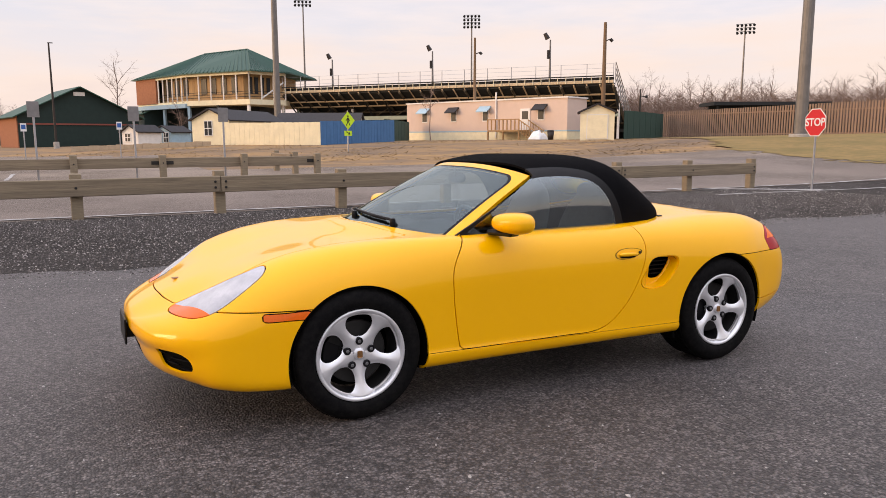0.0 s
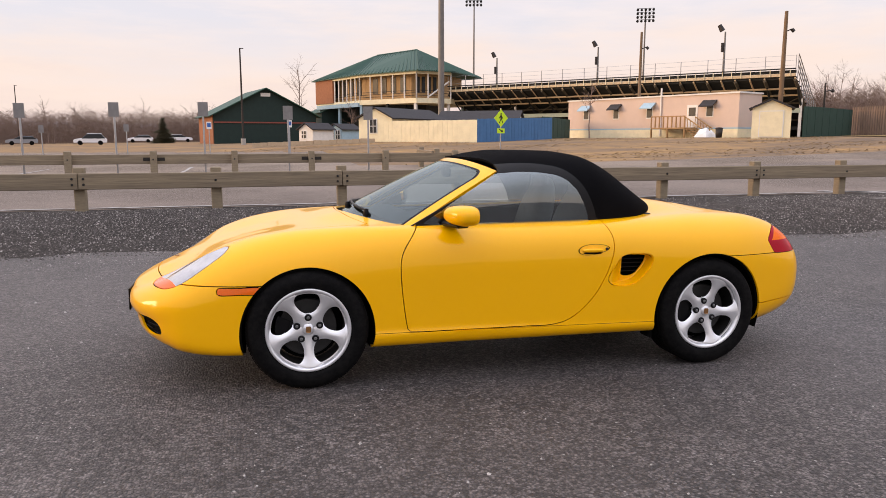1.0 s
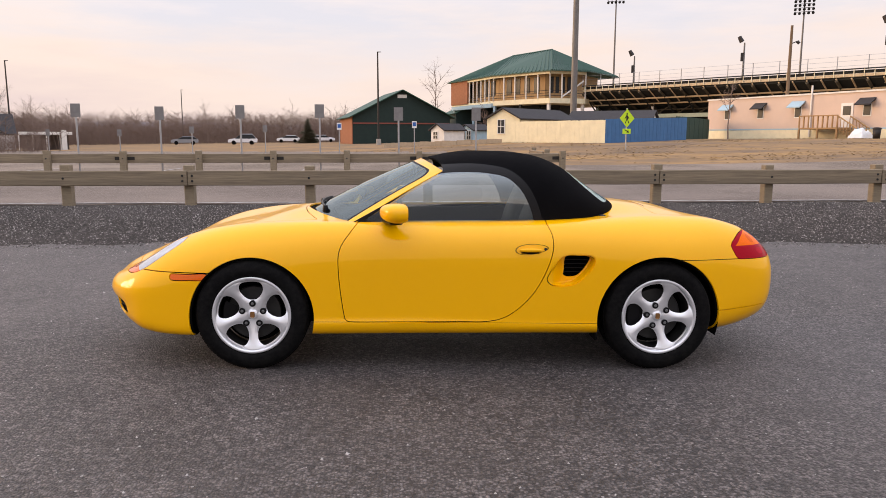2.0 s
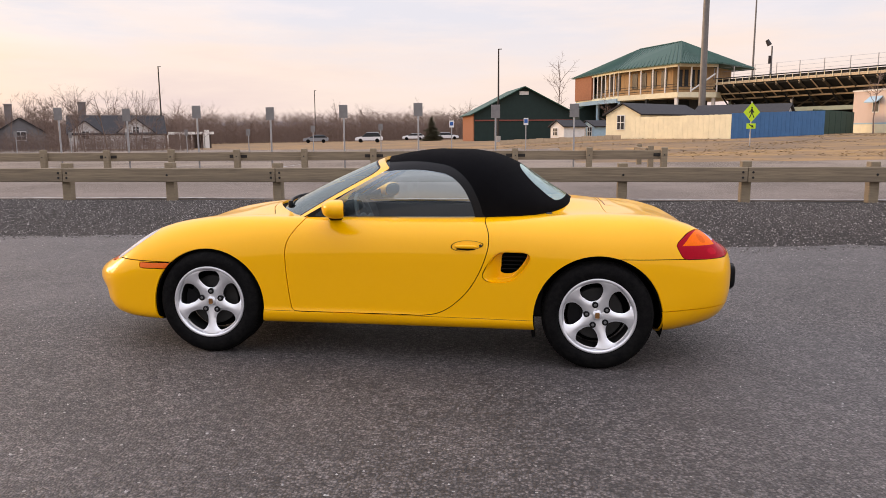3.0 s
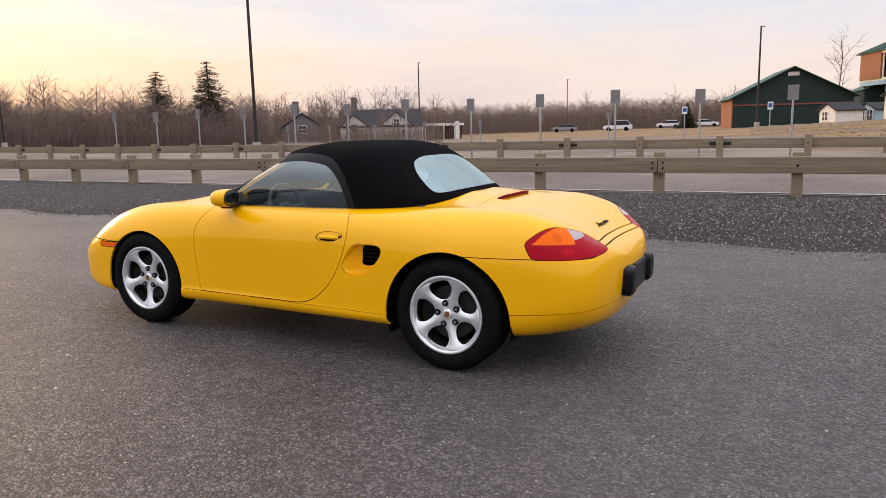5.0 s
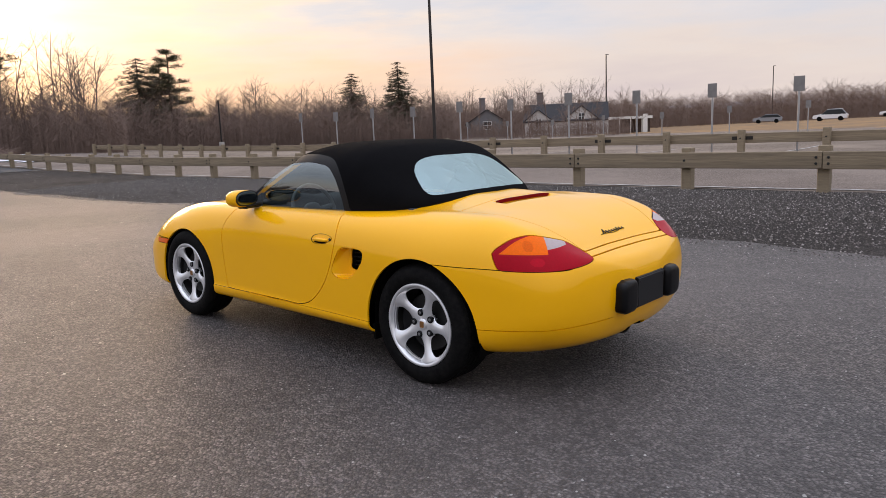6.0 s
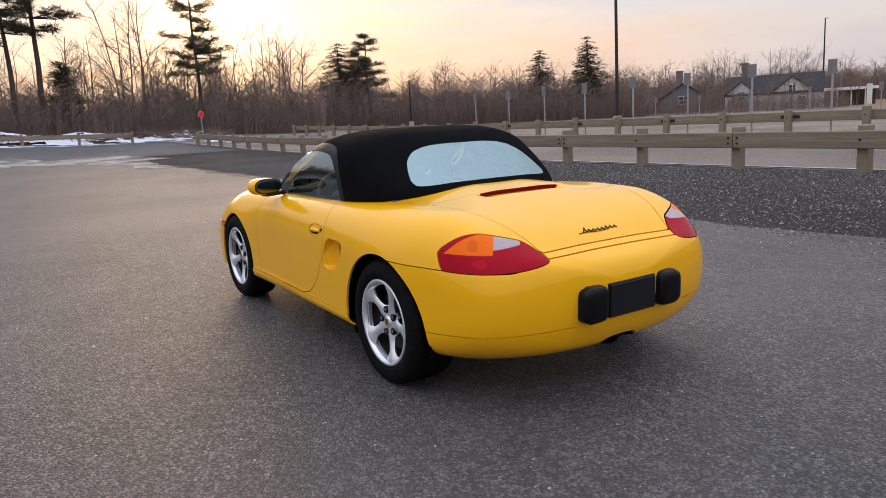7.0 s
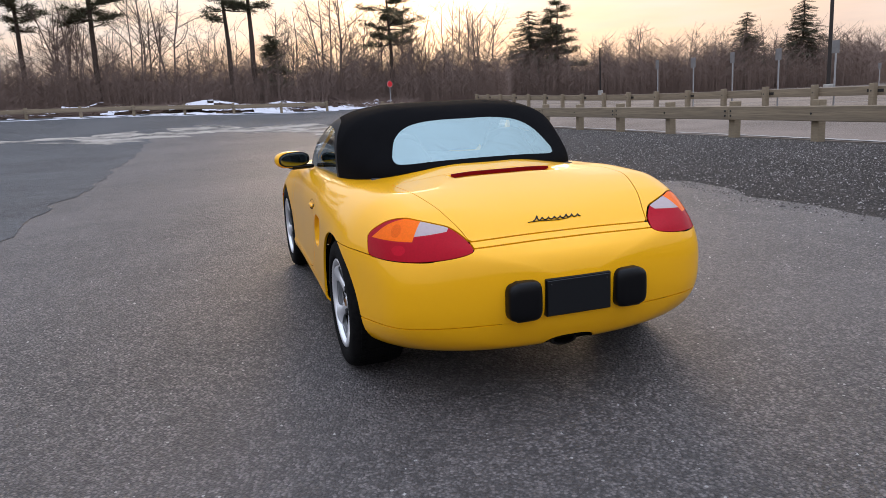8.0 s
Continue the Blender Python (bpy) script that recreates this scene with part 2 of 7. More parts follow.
def tube(bm, pts, radii, sides=8, cap=True):
    """A tapered tube along points."""
    pts = [Vector(p) for p in pts]
    rings = []
    ref = Vector((0, 0, 1))
    for i, p in enumerate(pts):
        d = (pts[min(i + 1, len(pts) - 1)] - pts[max(i - 1, 0)]).normalized()
        a = d.cross(ref)
        if a.length < 0.05:
            a = d.cross(Vector((1, 0, 0)))
        a.normalize()
        b = d.cross(a)
        r = radii[i] if isinstance(radii, (list, tuple)) else radii
        rings.append([bm.verts.new(p + (a * math.cos(2 * math.pi * k / sides) + b * math.sin(2 * math.pi * k / sides)) * r) for k in range(sides)])
    for r0, r1 in zip(rings, rings[1:]):
        for k in range(sides):
            bm.faces.new((r0[k], r0[(k + 1) % sides], r1[(k + 1) % sides], r1[k]))
    if cap:
        bm.faces.new(rings[0][::-1])
        bm.faces.new(rings[-1])
    return bm


def lathe(bm, prof, sides=48, axis="y"):
    """Turn a profile of (radius, along) about an axis."""
    rings = []
    for r, a in prof:
        ring = []
        for k in range(sides):
            t = 2 * math.pi * k / sides
            c, s = r * math.cos(t), r * math.sin(t)
            ring.append(bm.verts.new((c, a, s) if axis == "y" else (c, s, a) if axis == "z" else (a, c, s)))
        rings.append(ring)
    for r0, r1 in zip(rings, rings[1:]):
        for k in range(sides):
            bm.faces.new((r0[k], r0[(k + 1) % sides], r1[(k + 1) % sides], r1[k]))
    return bm


def fix_normals(bm):
    bmesh.ops.recalc_face_normals(bm, faces=bm.faces[:])
    return bm


def sstep(a, b, x):
    t = min(1.0, max(0.0, (x - a) / (b - a)))
    return t * t * (3 - 2 * t)


RISE_AZ = (-180, -150, -130, -115, -100, -88, -75, -62, -35, -15, -5, 5, 15, 40, 180)
RISE_M = (1.7, 1.7, 1.3, 1.2, .95, .38, .0, -.4, 0, .7, .95, 1.5, 1.7, 1.7, 1.7)


def terrain(x, y):
    """Height of the ground: nearly level, a slight fall under the car, rising slowly far off."""
    s = 0.015 * x + 0.006 * y - 0.012
    r = math.hypot(x * 0.8, y - 1.0)
    w = sstep(4.0, 9.5, r)
    g = s * (1 - w) - 0.06 * w
    g += 0.13 * sstep(-12.0, -19.0, y)
    d = math.hypot(x, y)
    g += float(np.interp(math.degrees(math.atan2(y, x)), RISE_AZ, RISE_M)) * sstep(20, 68, d)
    return g


# ---- ground ----
def spaced(lo, hi, fine, grow):
    """Coordinates dense near 0 and sparse far off."""
    out, v, st = [0.0], 0.0, fine
    while v < hi:
        v += st
        st *= grow
        out.append(v)
    neg, v, st = [], 0.0, fine
    while v > lo:
        v -= st
        st *= grow
        neg.append(v)
    return neg[::-1] + out


def sheet(name, xs, ys, lift, material, keep=None, edge=None):
    """A surface laid over the terrain; edge() may shift its rim to make it uneven."""
    verts = []
    for y in ys:
        for x in xs:
            px, py = edge(x, y) if edge else (x, y)
            verts.append((px, py, terrain(px, py) + lift))
    n = len(xs)
    faces = []
    for j in range(len(ys) - 1):
        for i in range(n - 1):
            cx, cy = (xs[i] + xs[i + 1]) / 2, (ys[j] + ys[j + 1]) / 2
            if keep is None or keep(cx, cy):
                faces.append((j * n + i, j * n + i + 1, (j + 1) * n + i + 1, (j + 1) * n + i))
    return obj(name, mesh_from(name, verts, faces, True), material)


def lin(a, b, step):
    return list(np.linspace(a, b, max(2, int(abs(b - a) / step) + 1)))


def asphalt(name, base, dark, stone, grain=170.0, patch=0.3, rough=0.58, relief=0.015, clumps=0.32, pits=0.65):
    """Rolled asphalt: dark binder, pale stone chips, worn patches."""
    m = bpy.data.materials.new(name)
    m.use_nodes = True
    nt = m.node_tree
    b = nt.nodes["Principled BSDF"]
    b.inputs["Roughness"].default_value = rough
    b.inputs["Specular IOR Level"].default_value = min(.60, 1.10 - rough)
    co = nt.nodes.new("ShaderNodeTexCoord")

    def noise_tex(scale, detail, lo, hi, kind="ShaderNodeTexNoise"):
        n = nt.nodes.new(kind)
        n.inputs["Scale"].default_value = scale
        n.inputs["Detail"].default_value = detail
        nt.links.new(co.outputs["Object"], n.inputs["Vector"])
        r = nt.nodes.new("ShaderNodeMapRange")
        r.inputs[1].default_value, r.inputs[2].default_value = lo, hi
        nt.links.new(n.outputs[0], r.inputs[0])
        return r.outputs[0], n.outputs[0]

    def mix(fac, a, c, mult=1.0):
        x = nt.nodes.new("ShaderNodeMix")
        x.data_type = "RGBA"
        mu = nt.nodes.new("ShaderNodeMath")
        mu.operation = "MULTIPLY"
        mu.inputs[1].default_value = mult
        nt.links.new(fac, mu.inputs[0])
        nt.links.new(mu.outputs[0], x.inputs[0])
        for slot, v in ((6, a), (7, c)):
            if isinstance(v, tuple):
                x.inputs[slot].default_value = (*v, 1)
            else:
                nt.links.new(v, x.inputs[slot])
        return x.outputs[2]

    big, _ = noise_tex(0.22, 5, .42, .62)
    mid, _ = noise_tex(2.3, 6, .40, .68)
    fine, raw = noise_tex(grain * 1.6, 3, .42, .58)
    clump, _ = noise_tex(grain * .22, 4, .44, .62)
    # aggregate: every stone its own grey, dark pits between them
    ag = nt.nodes.new("ShaderNodeTexVoronoi")
    ag.inputs["Scale"].default_value = grain
    nt.links.new(co.outputs["Object"], ag.inputs["Vector"])
    ags = nt.nodes.new("ShaderNodeSeparateColor")
    nt.links.new(ag.outputs["Color"], ags.inputs[0])
    agr = nt.nodes.new("ShaderNodeMapRange")
    agr.inputs[1].default_value, agr.inputs[2].default_value = 0.20, 1.0
    nt.links.new(ags.outputs[0], agr.inputs[0])
    pit = nt.nodes.new("ShaderNodeMapRange")
    pit.inputs[1].default_value, pit.inputs[2].default_value = 0.42, 0.70
    nt.links.new(ag.outputs["Distance"], pit.inputs[0])
    c = mix(agr.outputs[0], tuple(v * .45 for v in base), tuple(v * 2.1 for v in base), 1.0)
    c = mix(fine, c, dark, 0.45)
    c = mix(pit.outputs[0], c, dark, pits)
    c = mix(mid, c, dark, 0.28)
    c = mix(clump, c, dark, clumps)
    c = mix(big, c, tuple(min(1, v * 1.5) for v in base), patch)
    # single pale chips
    vo = nt.nodes.new("ShaderNodeTexVoronoi")
    vo.inputs["Scale"].default_value = grain * 0.9
    nt.links.new(co.outputs["Object"], vo.inputs["Vector"])
    sel = nt.nodes.new("ShaderNodeSeparateColor")
    nt.links.new(vo.outputs["Color"], sel.inputs[0])
    hi = nt.nodes.new("ShaderNodeMath")
    hi.operation = "GREATER_THAN"
    hi.inputs[1].default_value = 0.995
    nt.links.new(sel.outputs[0], hi.inputs[0])
    core = nt.nodes.new("ShaderNodeMath")
    core.operation = "LESS_THAN"
    core.inputs[1].default_value = 0.42
    nt.links.new(vo.outputs["Distance"], core.inputs[0])
    both = nt.nodes.new("ShaderNodeMath")
    both.operation = "MULTIPLY"
    nt.links.new(hi.outputs[0], both.inputs[0])
    nt.links.new(core.outputs[0], both.inputs[1])
    c = mix(both.outputs[0], c, stone, 0.9)
    nt.links.new(c, b.inputs["Base Color"])
    # stones stand proud of the binder
    hs = nt.nodes.new("ShaderNodeMath")
    hs.operation = "MULTIPLY_ADD"
    nt.links.new(ag.outputs["Distance"], hs.inputs[0])
    hs.inputs[1].default_value = -0.9
    nt.links.new(raw, hs.inputs[2])
    bp = nt.nodes.new("ShaderNodeBump")
    bp.inputs["Strength"].default_value = 1.0
    bp.inputs["Distance"].default_value = relief
    nt.links.new(hs.outputs[0], bp.inputs["Height"])
    nt.links.new(bp.outputs[0], b.inputs["Normal"])
    return m


M_LOT = asphalt("lot_asphalt", (0.146, 0.128, 0.122), (0.007, 0.006, 0.006), (0.42, 0.40, 0.38), 72, 0.22)
M_OLDLOT = asphalt("coarse_dark_asphalt", (0.100, 0.103, 0.110), (0.007, 0.007, 0.008), (0.50, 0.50, 0.50), 46, 0.25, .70, .018)
M_ROAD = asphalt("pale_road", (0.200, 0.166, 0.142), (0.105, 0.086, 0.073), (0.28, 0.25, 0.23), 90, 0.4, .95, .004, .2, .3)
M_DUSTY = asphalt("dusty_asphalt", (0.215, 0.175, 0.142), (0.12, 0.096, 0.076), (0.30, 0.26, 0.22), 80, 0.6, .97, .004, .2, .3)
M_GRAVELBED = asphalt("gravel_bed", (0.082, 0.072, 0.066), (0.016, 0.014, 0.013), (0.34, 0.32, 0.31), 80, 0.35, .9, .025)
M_DIRT = mat("dormant_grass_and_dirt", (0.40, 0.245, 0.105), 0.95, spec=.1, var=0.8, scale=1.6, tint=(0.165, 0.125, 0.095), var2=0.9, scale2=0.22, bump=0.5, bscale=6, stretch=(.4, 1, 1))
M_STRAW = mat("dormant_turf", (0.31, 0.205, 0.085), 0.95, spec=.1, var=0.75, scale=2.2, tint=(0.165, 0.135, 0.055), var2=0.7, scale2=0.25, bump=0.5, bscale=8)
M_SNOW = mat("old_snow", (0.74, 0.74, 0.80), 0.7, var=0.4, scale=1.4, tint=(0.45, 0.43, 0.44), bump=0.5, bscale=2)
M_SALT = mat("pale_dried_salt", (0.42, 0.38, 0.33), 0.85, var=0.6, scale=1.0, tint=(0.16, 0.15, 0.14))
_nt = M_SALT.node_tree
_z = _nt.nodes.new("ShaderNodeTexNoise")
_z.inputs["Scale"].default_value, _z.inputs["Detail"].default_value, _z.inputs["Roughness"].default_value = .55, 9, .7
_m = _nt.nodes.new("ShaderNodeMapRange")
_m.inputs[1].default_value, _m.inputs[2].default_value, _m.inputs[4].default_value = .30, .56, .95
_nt.links.new(_nt.nodes["Texture Coordinate"].outputs["Object"], _z.inputs["Vector"])
_nt.links.new(_z.outputs[0], _m.inputs[0])
_nt.links.new(_m.outputs[0], _nt.nodes["Principled BSDF"].inputs["Alpha"])
M_WHITELINE = mat("worn_white_paint", (0.50, 0.48, 0.46), 0.85, var=0.95, scale=5, tint=(0.15, 0.13, 0.12))

ground = sheet("ground", spaced(-3000, 3000, 0.9, 1.07), spaced(-3000, 3000, 0.9, 1.07), -0.045, M_DIRT)
tagged(ground, "dormant brown grass and bare dirt reaching far", "ground", kind="structure")


def wavy(amount, freq, seed):
    return lambda x, y: (x, y + amount * noise.noise(Vector((x * freq, seed, 0))) * 2)


lot = sheet("car_park", sorted(set(lin(-70, -12, 1.4) + lin(-12, 12, .5) + lin(12, 36, 1.2))), sorted(set([-4.6, -4.25] + lin(-4.05, 12, .5) + lin(12, 70, 2))), 0.0, M_LOT,
            edge=lambda x, y: (x, y + (.45 * noise.noise(Vector((x * .5, 3.1, 0))) + .22 * noise.noise(Vector((x * 2.1, 7.7, 0))) if y < -3.9 else 0)))
tagged(lot, "dark grey rolled asphalt with pale stone chips", "pavement", kind="structure")
gravel = sheet("gravel_strip", lin(-70, 52, 1.0), lin(-11.0, -3.2, .5), -0.012, M_GRAVELBED)
tagged(gravel, "loose dark grey crushed gravel shoulder", "gravel", kind="structure")
road = sheet("road", lin(-90, 110, 2), lin(-22.5, -10.9, .6), -0.004, M_ROAD, edge=wavy(.12, .35, 1.7))
tagged(road, "pale worn asphalt lane between timber rails", "road", kind="structure")
far_lot = sheet("far_car_park", lin(-3, 110, 2.5), lin(-88, -22.4, 2.2), -0.002, M_DUSTY, keep=lambda x, y: y > -46 - x * .9 and y > -86)
tagged(far_lot, "pale dusty brown-grey car park asphalt", "pavement", kind="structure")
side_road = sheet("access_road", lin(-110, -3, 2.5), lin(-27, -22.4, 1.1), -0.002, M_DUSTY, edge=wavy(.5, .12, 4.4))
tagged(side_road, "pale worn access road beside dormant grass", "road", kind="structure")
def turf_edge(y):
    """Foot of the bank along the road."""
    return float(np.interp(y, (-40, -35, -28, -25, -20, -15, -8), (-44.5, -40.5, -33.5, -31.8, -29.6, -29.0, -29.5)))


turf = sheet("turf_bank", lin(-62, -28, .25), lin(-46, -8, .25), 0.012, M_STRAW, keep=lambda x, y: x < turf_edge(y) + 1.2 * noise.noise(Vector((x * .4, y * .4, 2))) + 1.3 * noise.noise(Vector((x * 1.7, y * 1.7, 5))))
tagged(turf, "dormant straw-coloured turf on a low bank", "grass", kind="structure")
old_lot = sheet("old_asphalt", sorted(set(lin(2.6, 30, .5) + lin(30, 58, 1.4))), sorted(set(lin(3.55, 12, .5) + lin(12, 60, 1.6))), 0.007, M_OLDLOT, edge=lambda x, y: (x + (.5 * noise.noise(Vector((y, 1, 1))) if x < 4 else 0), y + (.3 * noise.noise(Vector((x * .6, 5.1, 0))) + .12 * noise.noise(Vector((x * 2.6, 8.1, 0))) if y < 4 else 0)))
tagged(old_lot, "coarse older dark asphalt beside the smoother lane", "pavement", kind="structure")
east_lot = sheet("east_car_park", lin(35, 58, 1.2), lin(-10.4, 4.5, .9), 0.010, M_OLDLOT)
tagged(east_lot, "dark asphalt beyond a pale gutter line", "pavement", kind="structure")


def ribbon(name, pts, width, lift, material, label, category, rag=0.25):
    """A thin laid band along points, ragged at its edges."""
    verts, faces = [], []
    dense = []
    for (ax, ay), (bx, by) in zip(pts, pts[1:]):
        k = max(2, int(math.hypot(bx - ax, by - ay) / .5))
        dense += [(ax + (bx - ax) * i / k, ay + (by - ay) * i / k) for i in range(k)]
    dense.append(pts[-1])
    for i, (x, y) in enumerate(dense):
        a, b = dense[max(0, i - 1)], dense[min(len(dense) - 1, i + 1)]
        d = math.hypot(b[0] - a[0], b[1] - a[1])
        nx, ny = -(b[1] - a[1]) / d, (b[0] - a[0]) / d
        for sgn in (-1, 1):
            w = sgn * width / 2 * (1 + rag * noise.noise(Vector((x * .9, y * .9, sgn * 3.0))) * 2)
            verts.append((x + nx * w, y + ny * w, terrain(x + nx * w, y + ny * w) + lift))
    for i in range(len(dense) - 1):
        faces.append((2 * i, 2 * i + 1, 2 * i + 3, 2 * i + 2))
    ob = obj(name, mesh_from(name, verts, faces, True), material)
    return tagged(ob, label, category, kind="structure")


ribbon("gutter_line", [(33.5, 14), (34.6, 9), (35.0, 2), (33.0, -2.2), (29.5, -3.6), (25.0, -4.1)], 1.3, .010, M_SALT, "pale dried salt line along the gutter", "pavement", .5)
ribbon("salt_patch", [(31.0, 7.0), (36.0, 2.2), (38.5, -.6), (36.5, -2.4), (31.5, -3.4)], 4.6, .008, M_SALT, "pale dried patch on the asphalt", "pavement", .5)
ribbon("far_gutter", [(53.2, 26), (53.9, 10), (53.7, -8)], .9, .014, M_SNOW, "thin old snow below the far rail", "snow", .6)
rows_x, rows_y = lin(54.2, 65, .45), lin(-15, 32, .5)
snow_v, snow_f = [], []
for yy in rows_y:
    for xx in rows_x:
        bell = math.exp(-((xx - 60.5) / 2.6) ** 2)
        snow_v.append((xx, yy, terrain(xx, yy) + .02 + bell * (.60 + .8 * noise.noise(Vector((xx * .35, yy * .3, 4)))) + .10 * noise.noise(Vector((xx * 1.3, yy * 1.3, 9)))))
for jj in range(len(rows_y) - 1):
    for ii in range(len(rows_x) - 1):
        if noise.noise(Vector((rows_x[ii] * .5, rows_y[jj] * .35, 6))) + .5 * noise.noise(Vector((rows_x[ii] * 1.6, rows_y[jj] * 1.4, 2))) > (-.12 if -12 < rows_y[jj] < 4 else .22):
            q = jj * len(rows_x) + ii
            snow_f.append((q, q + 1, q + 1 + len(rows_x), q + len(rows_x)))
tagged(obj("snow_bank", mesh_from("snow_bank", snow_v, snow_f, True), M_SNOW), "low bank of old dirty snow before the woods", "snow", kind="structure")
ribbon("snow_patch", [(45, -13.5), (52, -14), (60, -17)], 2.0, .05, M_SNOW, "patch of old snow beside the lane", "snow", .8)
ribbon("road_edge_line", [(-60, -11.15), (-20, -11.1), (20, -11.2), (50, -11.2)], .16, .012, M_WHITELINE, "worn white edge line", "road marking", .5)
ribbon("stop_line", [(-16.5, -9.2), (-13.0, -11.6)], .35, .012, M_WHITELINE, "worn white stop line", "road marking", .3)
ribbon("corner_line", [(-26, -8.6), (-18, -8.9), (-12.5, -9.3)], .14, .012, M_WHITELINE, "worn white painted line", "road marking", .5)
for k in range(9):
    ribbon("bay_line", [(4 + 5.4 * k, -23.2), (4 + 5.4 * k, -28)], .12, .012, M_WHITELINE, "worn white parking bay line", "road marking", .4)["group"] = "parking bay lines"

# loose stones on the gravel, and chips strewn on the asphalt
def stones(name, count, pick, size, material, label):
    rng = random.Random(5)
    verts, faces = [], []
    while count:
        x, y, s = pick(rng)
        count -= 1
        z = terrain(x, y) + s * .25
        k = len(verts)
        a0 = rng.random() * 6.28
        ring = [(s * (.7 + .5 * rng.random()), a0 + q * 1.571 + .5 * rng.random()) for q in range(4)]
        for r, a in ring:
            verts.append((x + r * math.cos(a), y + r * math.sin(a), z - s * .3))
        verts.append((x + s * .3 * (rng.random() - .5), y + s * .3 * (rng.random() - .5), z + s * (.35 + .5 * rng.random())))
        faces += [(k + q, k + (q + 1) % 4, k + 4) for q in range(4)]
    ob = obj(name, mesh_from(name, verts, faces), material)
    return tagged(ob, label, "gravel", kind="stuff")


M_STONE = mat("crushed_stone", (0.10, 0.097, 0.10), 0.85, var=.4, scale=30, tint=(.05, .05, .052))
_nt = M_STONE.node_tree
_g = _nt.nodes.new("ShaderNodeNewGeometry")
_r = _nt.nodes.new("ShaderNodeValToRGB")
_r.color_ramp.elements[0].position, _r.color_ramp.elements[0].color = 0.0, (.030, .027, .025, 1)
_r.color_ramp.elements[1].position, _r.color_ramp.elements[1].color = 1.0, (.40, .37, .35, 1)
_r.color_ramp.elements.new(.62).color = (.115, .102, .094, 1)
_r.color_ramp.elements.new(.84).color = (.18, .163, .152, 1)
_nt.links.new(_g.outputs["Random Per Island"], _r.inputs[0])
_nt.links.new(_r.outputs[0], _nt.nodes["Principled BSDF"].inputs["Base Color"])
M_CHIP = mat("pale_stone_chip", (0.50, 0.48, 0.46), 0.8, var=.3, scale=40, island=.5)


def pick_gravel(rng):
    x = rng.uniform(-16, 22) if rng.random() < .8 else rng.uniform(-40, 45)
    y = -4.2 - 6.5 * rng.random() ** .8 + .5 * noise.noise(Vector((x * .5, 3.1, 0)))
    return x, y, rng.uniform(.006, .017) * (1.7 if rng.random() < .02 else 1)


def pick_chip(rng):
    while True:
        x, y = rng.uniform(-9, 9), rng.uniform(-4.4, 7)
        if not (-2.1 < x < 2.1 and -.9 < y < .8):
            break
    if rng.random() < .25:
        y = -4.1 + abs(rng.gauss(0, .5))
    return x, y, rng.uniform(.003, .008) * (1.7 if rng.random() < .06 else 1)


stones("loose_gravel", 150000, pick_gravel, .02, M_STONE, "loose grey crushed stones on the shoulder")
stones("asphalt_chips", 2600, pick_chip, .006, M_CHIP, "small pale stone chips strewn on asphalt")


# dry grass standing on the verge beyond the rails
def dry_grass(count):
    rng = random.Random(21)
    verts, faces = [], []
    while count:
        x, y = rng.uniform(-62, 6), rng.uniform(-62, -27.5)
        if noise.noise(Vector((x * .13, y * .2, 8))) < .02 * rng.random() + .03:
            if rng.random() < .9:
                continue
        count -= 1
        z = terrain(x, y) - .030
        for _ in range(3):
            k = len(verts)
            a, h = rng.uniform(0, 6.28), rng.uniform(-.005, .03)
            w = .05
            verts += [(x - w * math.sin(a), y + w * math.cos(a), z), (x + w * math.sin(a), y - w * math.cos(a), z), (x + .16 * math.cos(a), y + .16 * math.sin(a), z + h)]
            faces.append((k, k + 1, k + 2))
    m = mat("dry_grass", (0.36, 0.235, 0.10), .95, var=.5, scale=.6, tint=(.24, .17, .075), island=.2, spec=.1)
    return tagged(obj("dry_grass", mesh_from("dry_grass", verts, faces), m), "dry straw-coloured grass in patches on bare dirt", "grass", kind="stuff")


dry_grass(7000)


# ---- the car: yellow two-seat roadster, soft top up ----
CAR_TURN = Matrix(((0.99989, -0.00004, -0.015), (-0.00004, 0.99998, -0.006), (0.015, 0.006, 0.99987))).to_4x4()
car = new("car")
tagged(car, "bright yellow two-seat roadster with black canvas top raised, parked on asphalt", "car")
HALF = 2.13
F_AXLE, R_AXLE, HUB_Z = 1.208, -1.208, 0.315


def pchip(xs, ys):
    """Monotone cubic through keys."""
    xs, ys = np.array(xs, float), np.array(ys, float)
    o = np.argsort(xs)
    xs, ys = xs[o], ys[o]
    h, d = np.diff(xs), np.diff(ys) / np.diff(xs)
    m = np.zeros(len(xs))
    m[0], m[-1] = d[0], d[-1]
    for i in range(1, len(xs) - 1):
        if d[i - 1] * d[i] > 0:
            w1, w2 = 2 * h[i] + h[i - 1], h[i] + 2 * h[i - 1]
            m[i] = (w1 + w2) / (w1 / d[i - 1] + w2 / d[i])

    def f(x):
        x = np.clip(np.asarray(x, float), xs[0], xs[-1])
        i = np.clip(np.searchsorted(xs, x) - 1, 0, len(xs) - 2)
        t = (x - xs[i]) / h[i]
        return ((1 + 2 * t) * (1 - t) ** 2 * ys[i] + t * (1 - t) ** 2 * h[i] * m[i] + t * t * (3 - 2 * t) * ys[i + 1] + t * t * (t - 1) * h[i] * m[i + 1])

    return f


def keyed(*pairs):
    """A curve over the car's length, eased round at nose and tail."""
    ang = [math.acos(max(-1, min(1, x / HALF))) for x, _ in pairs]
    f = pchip(ang, [v for _, v in pairs])
    return lambda x: f(np.arccos(np.clip(np.asarray(x, float) / HALF, -1, 1)))


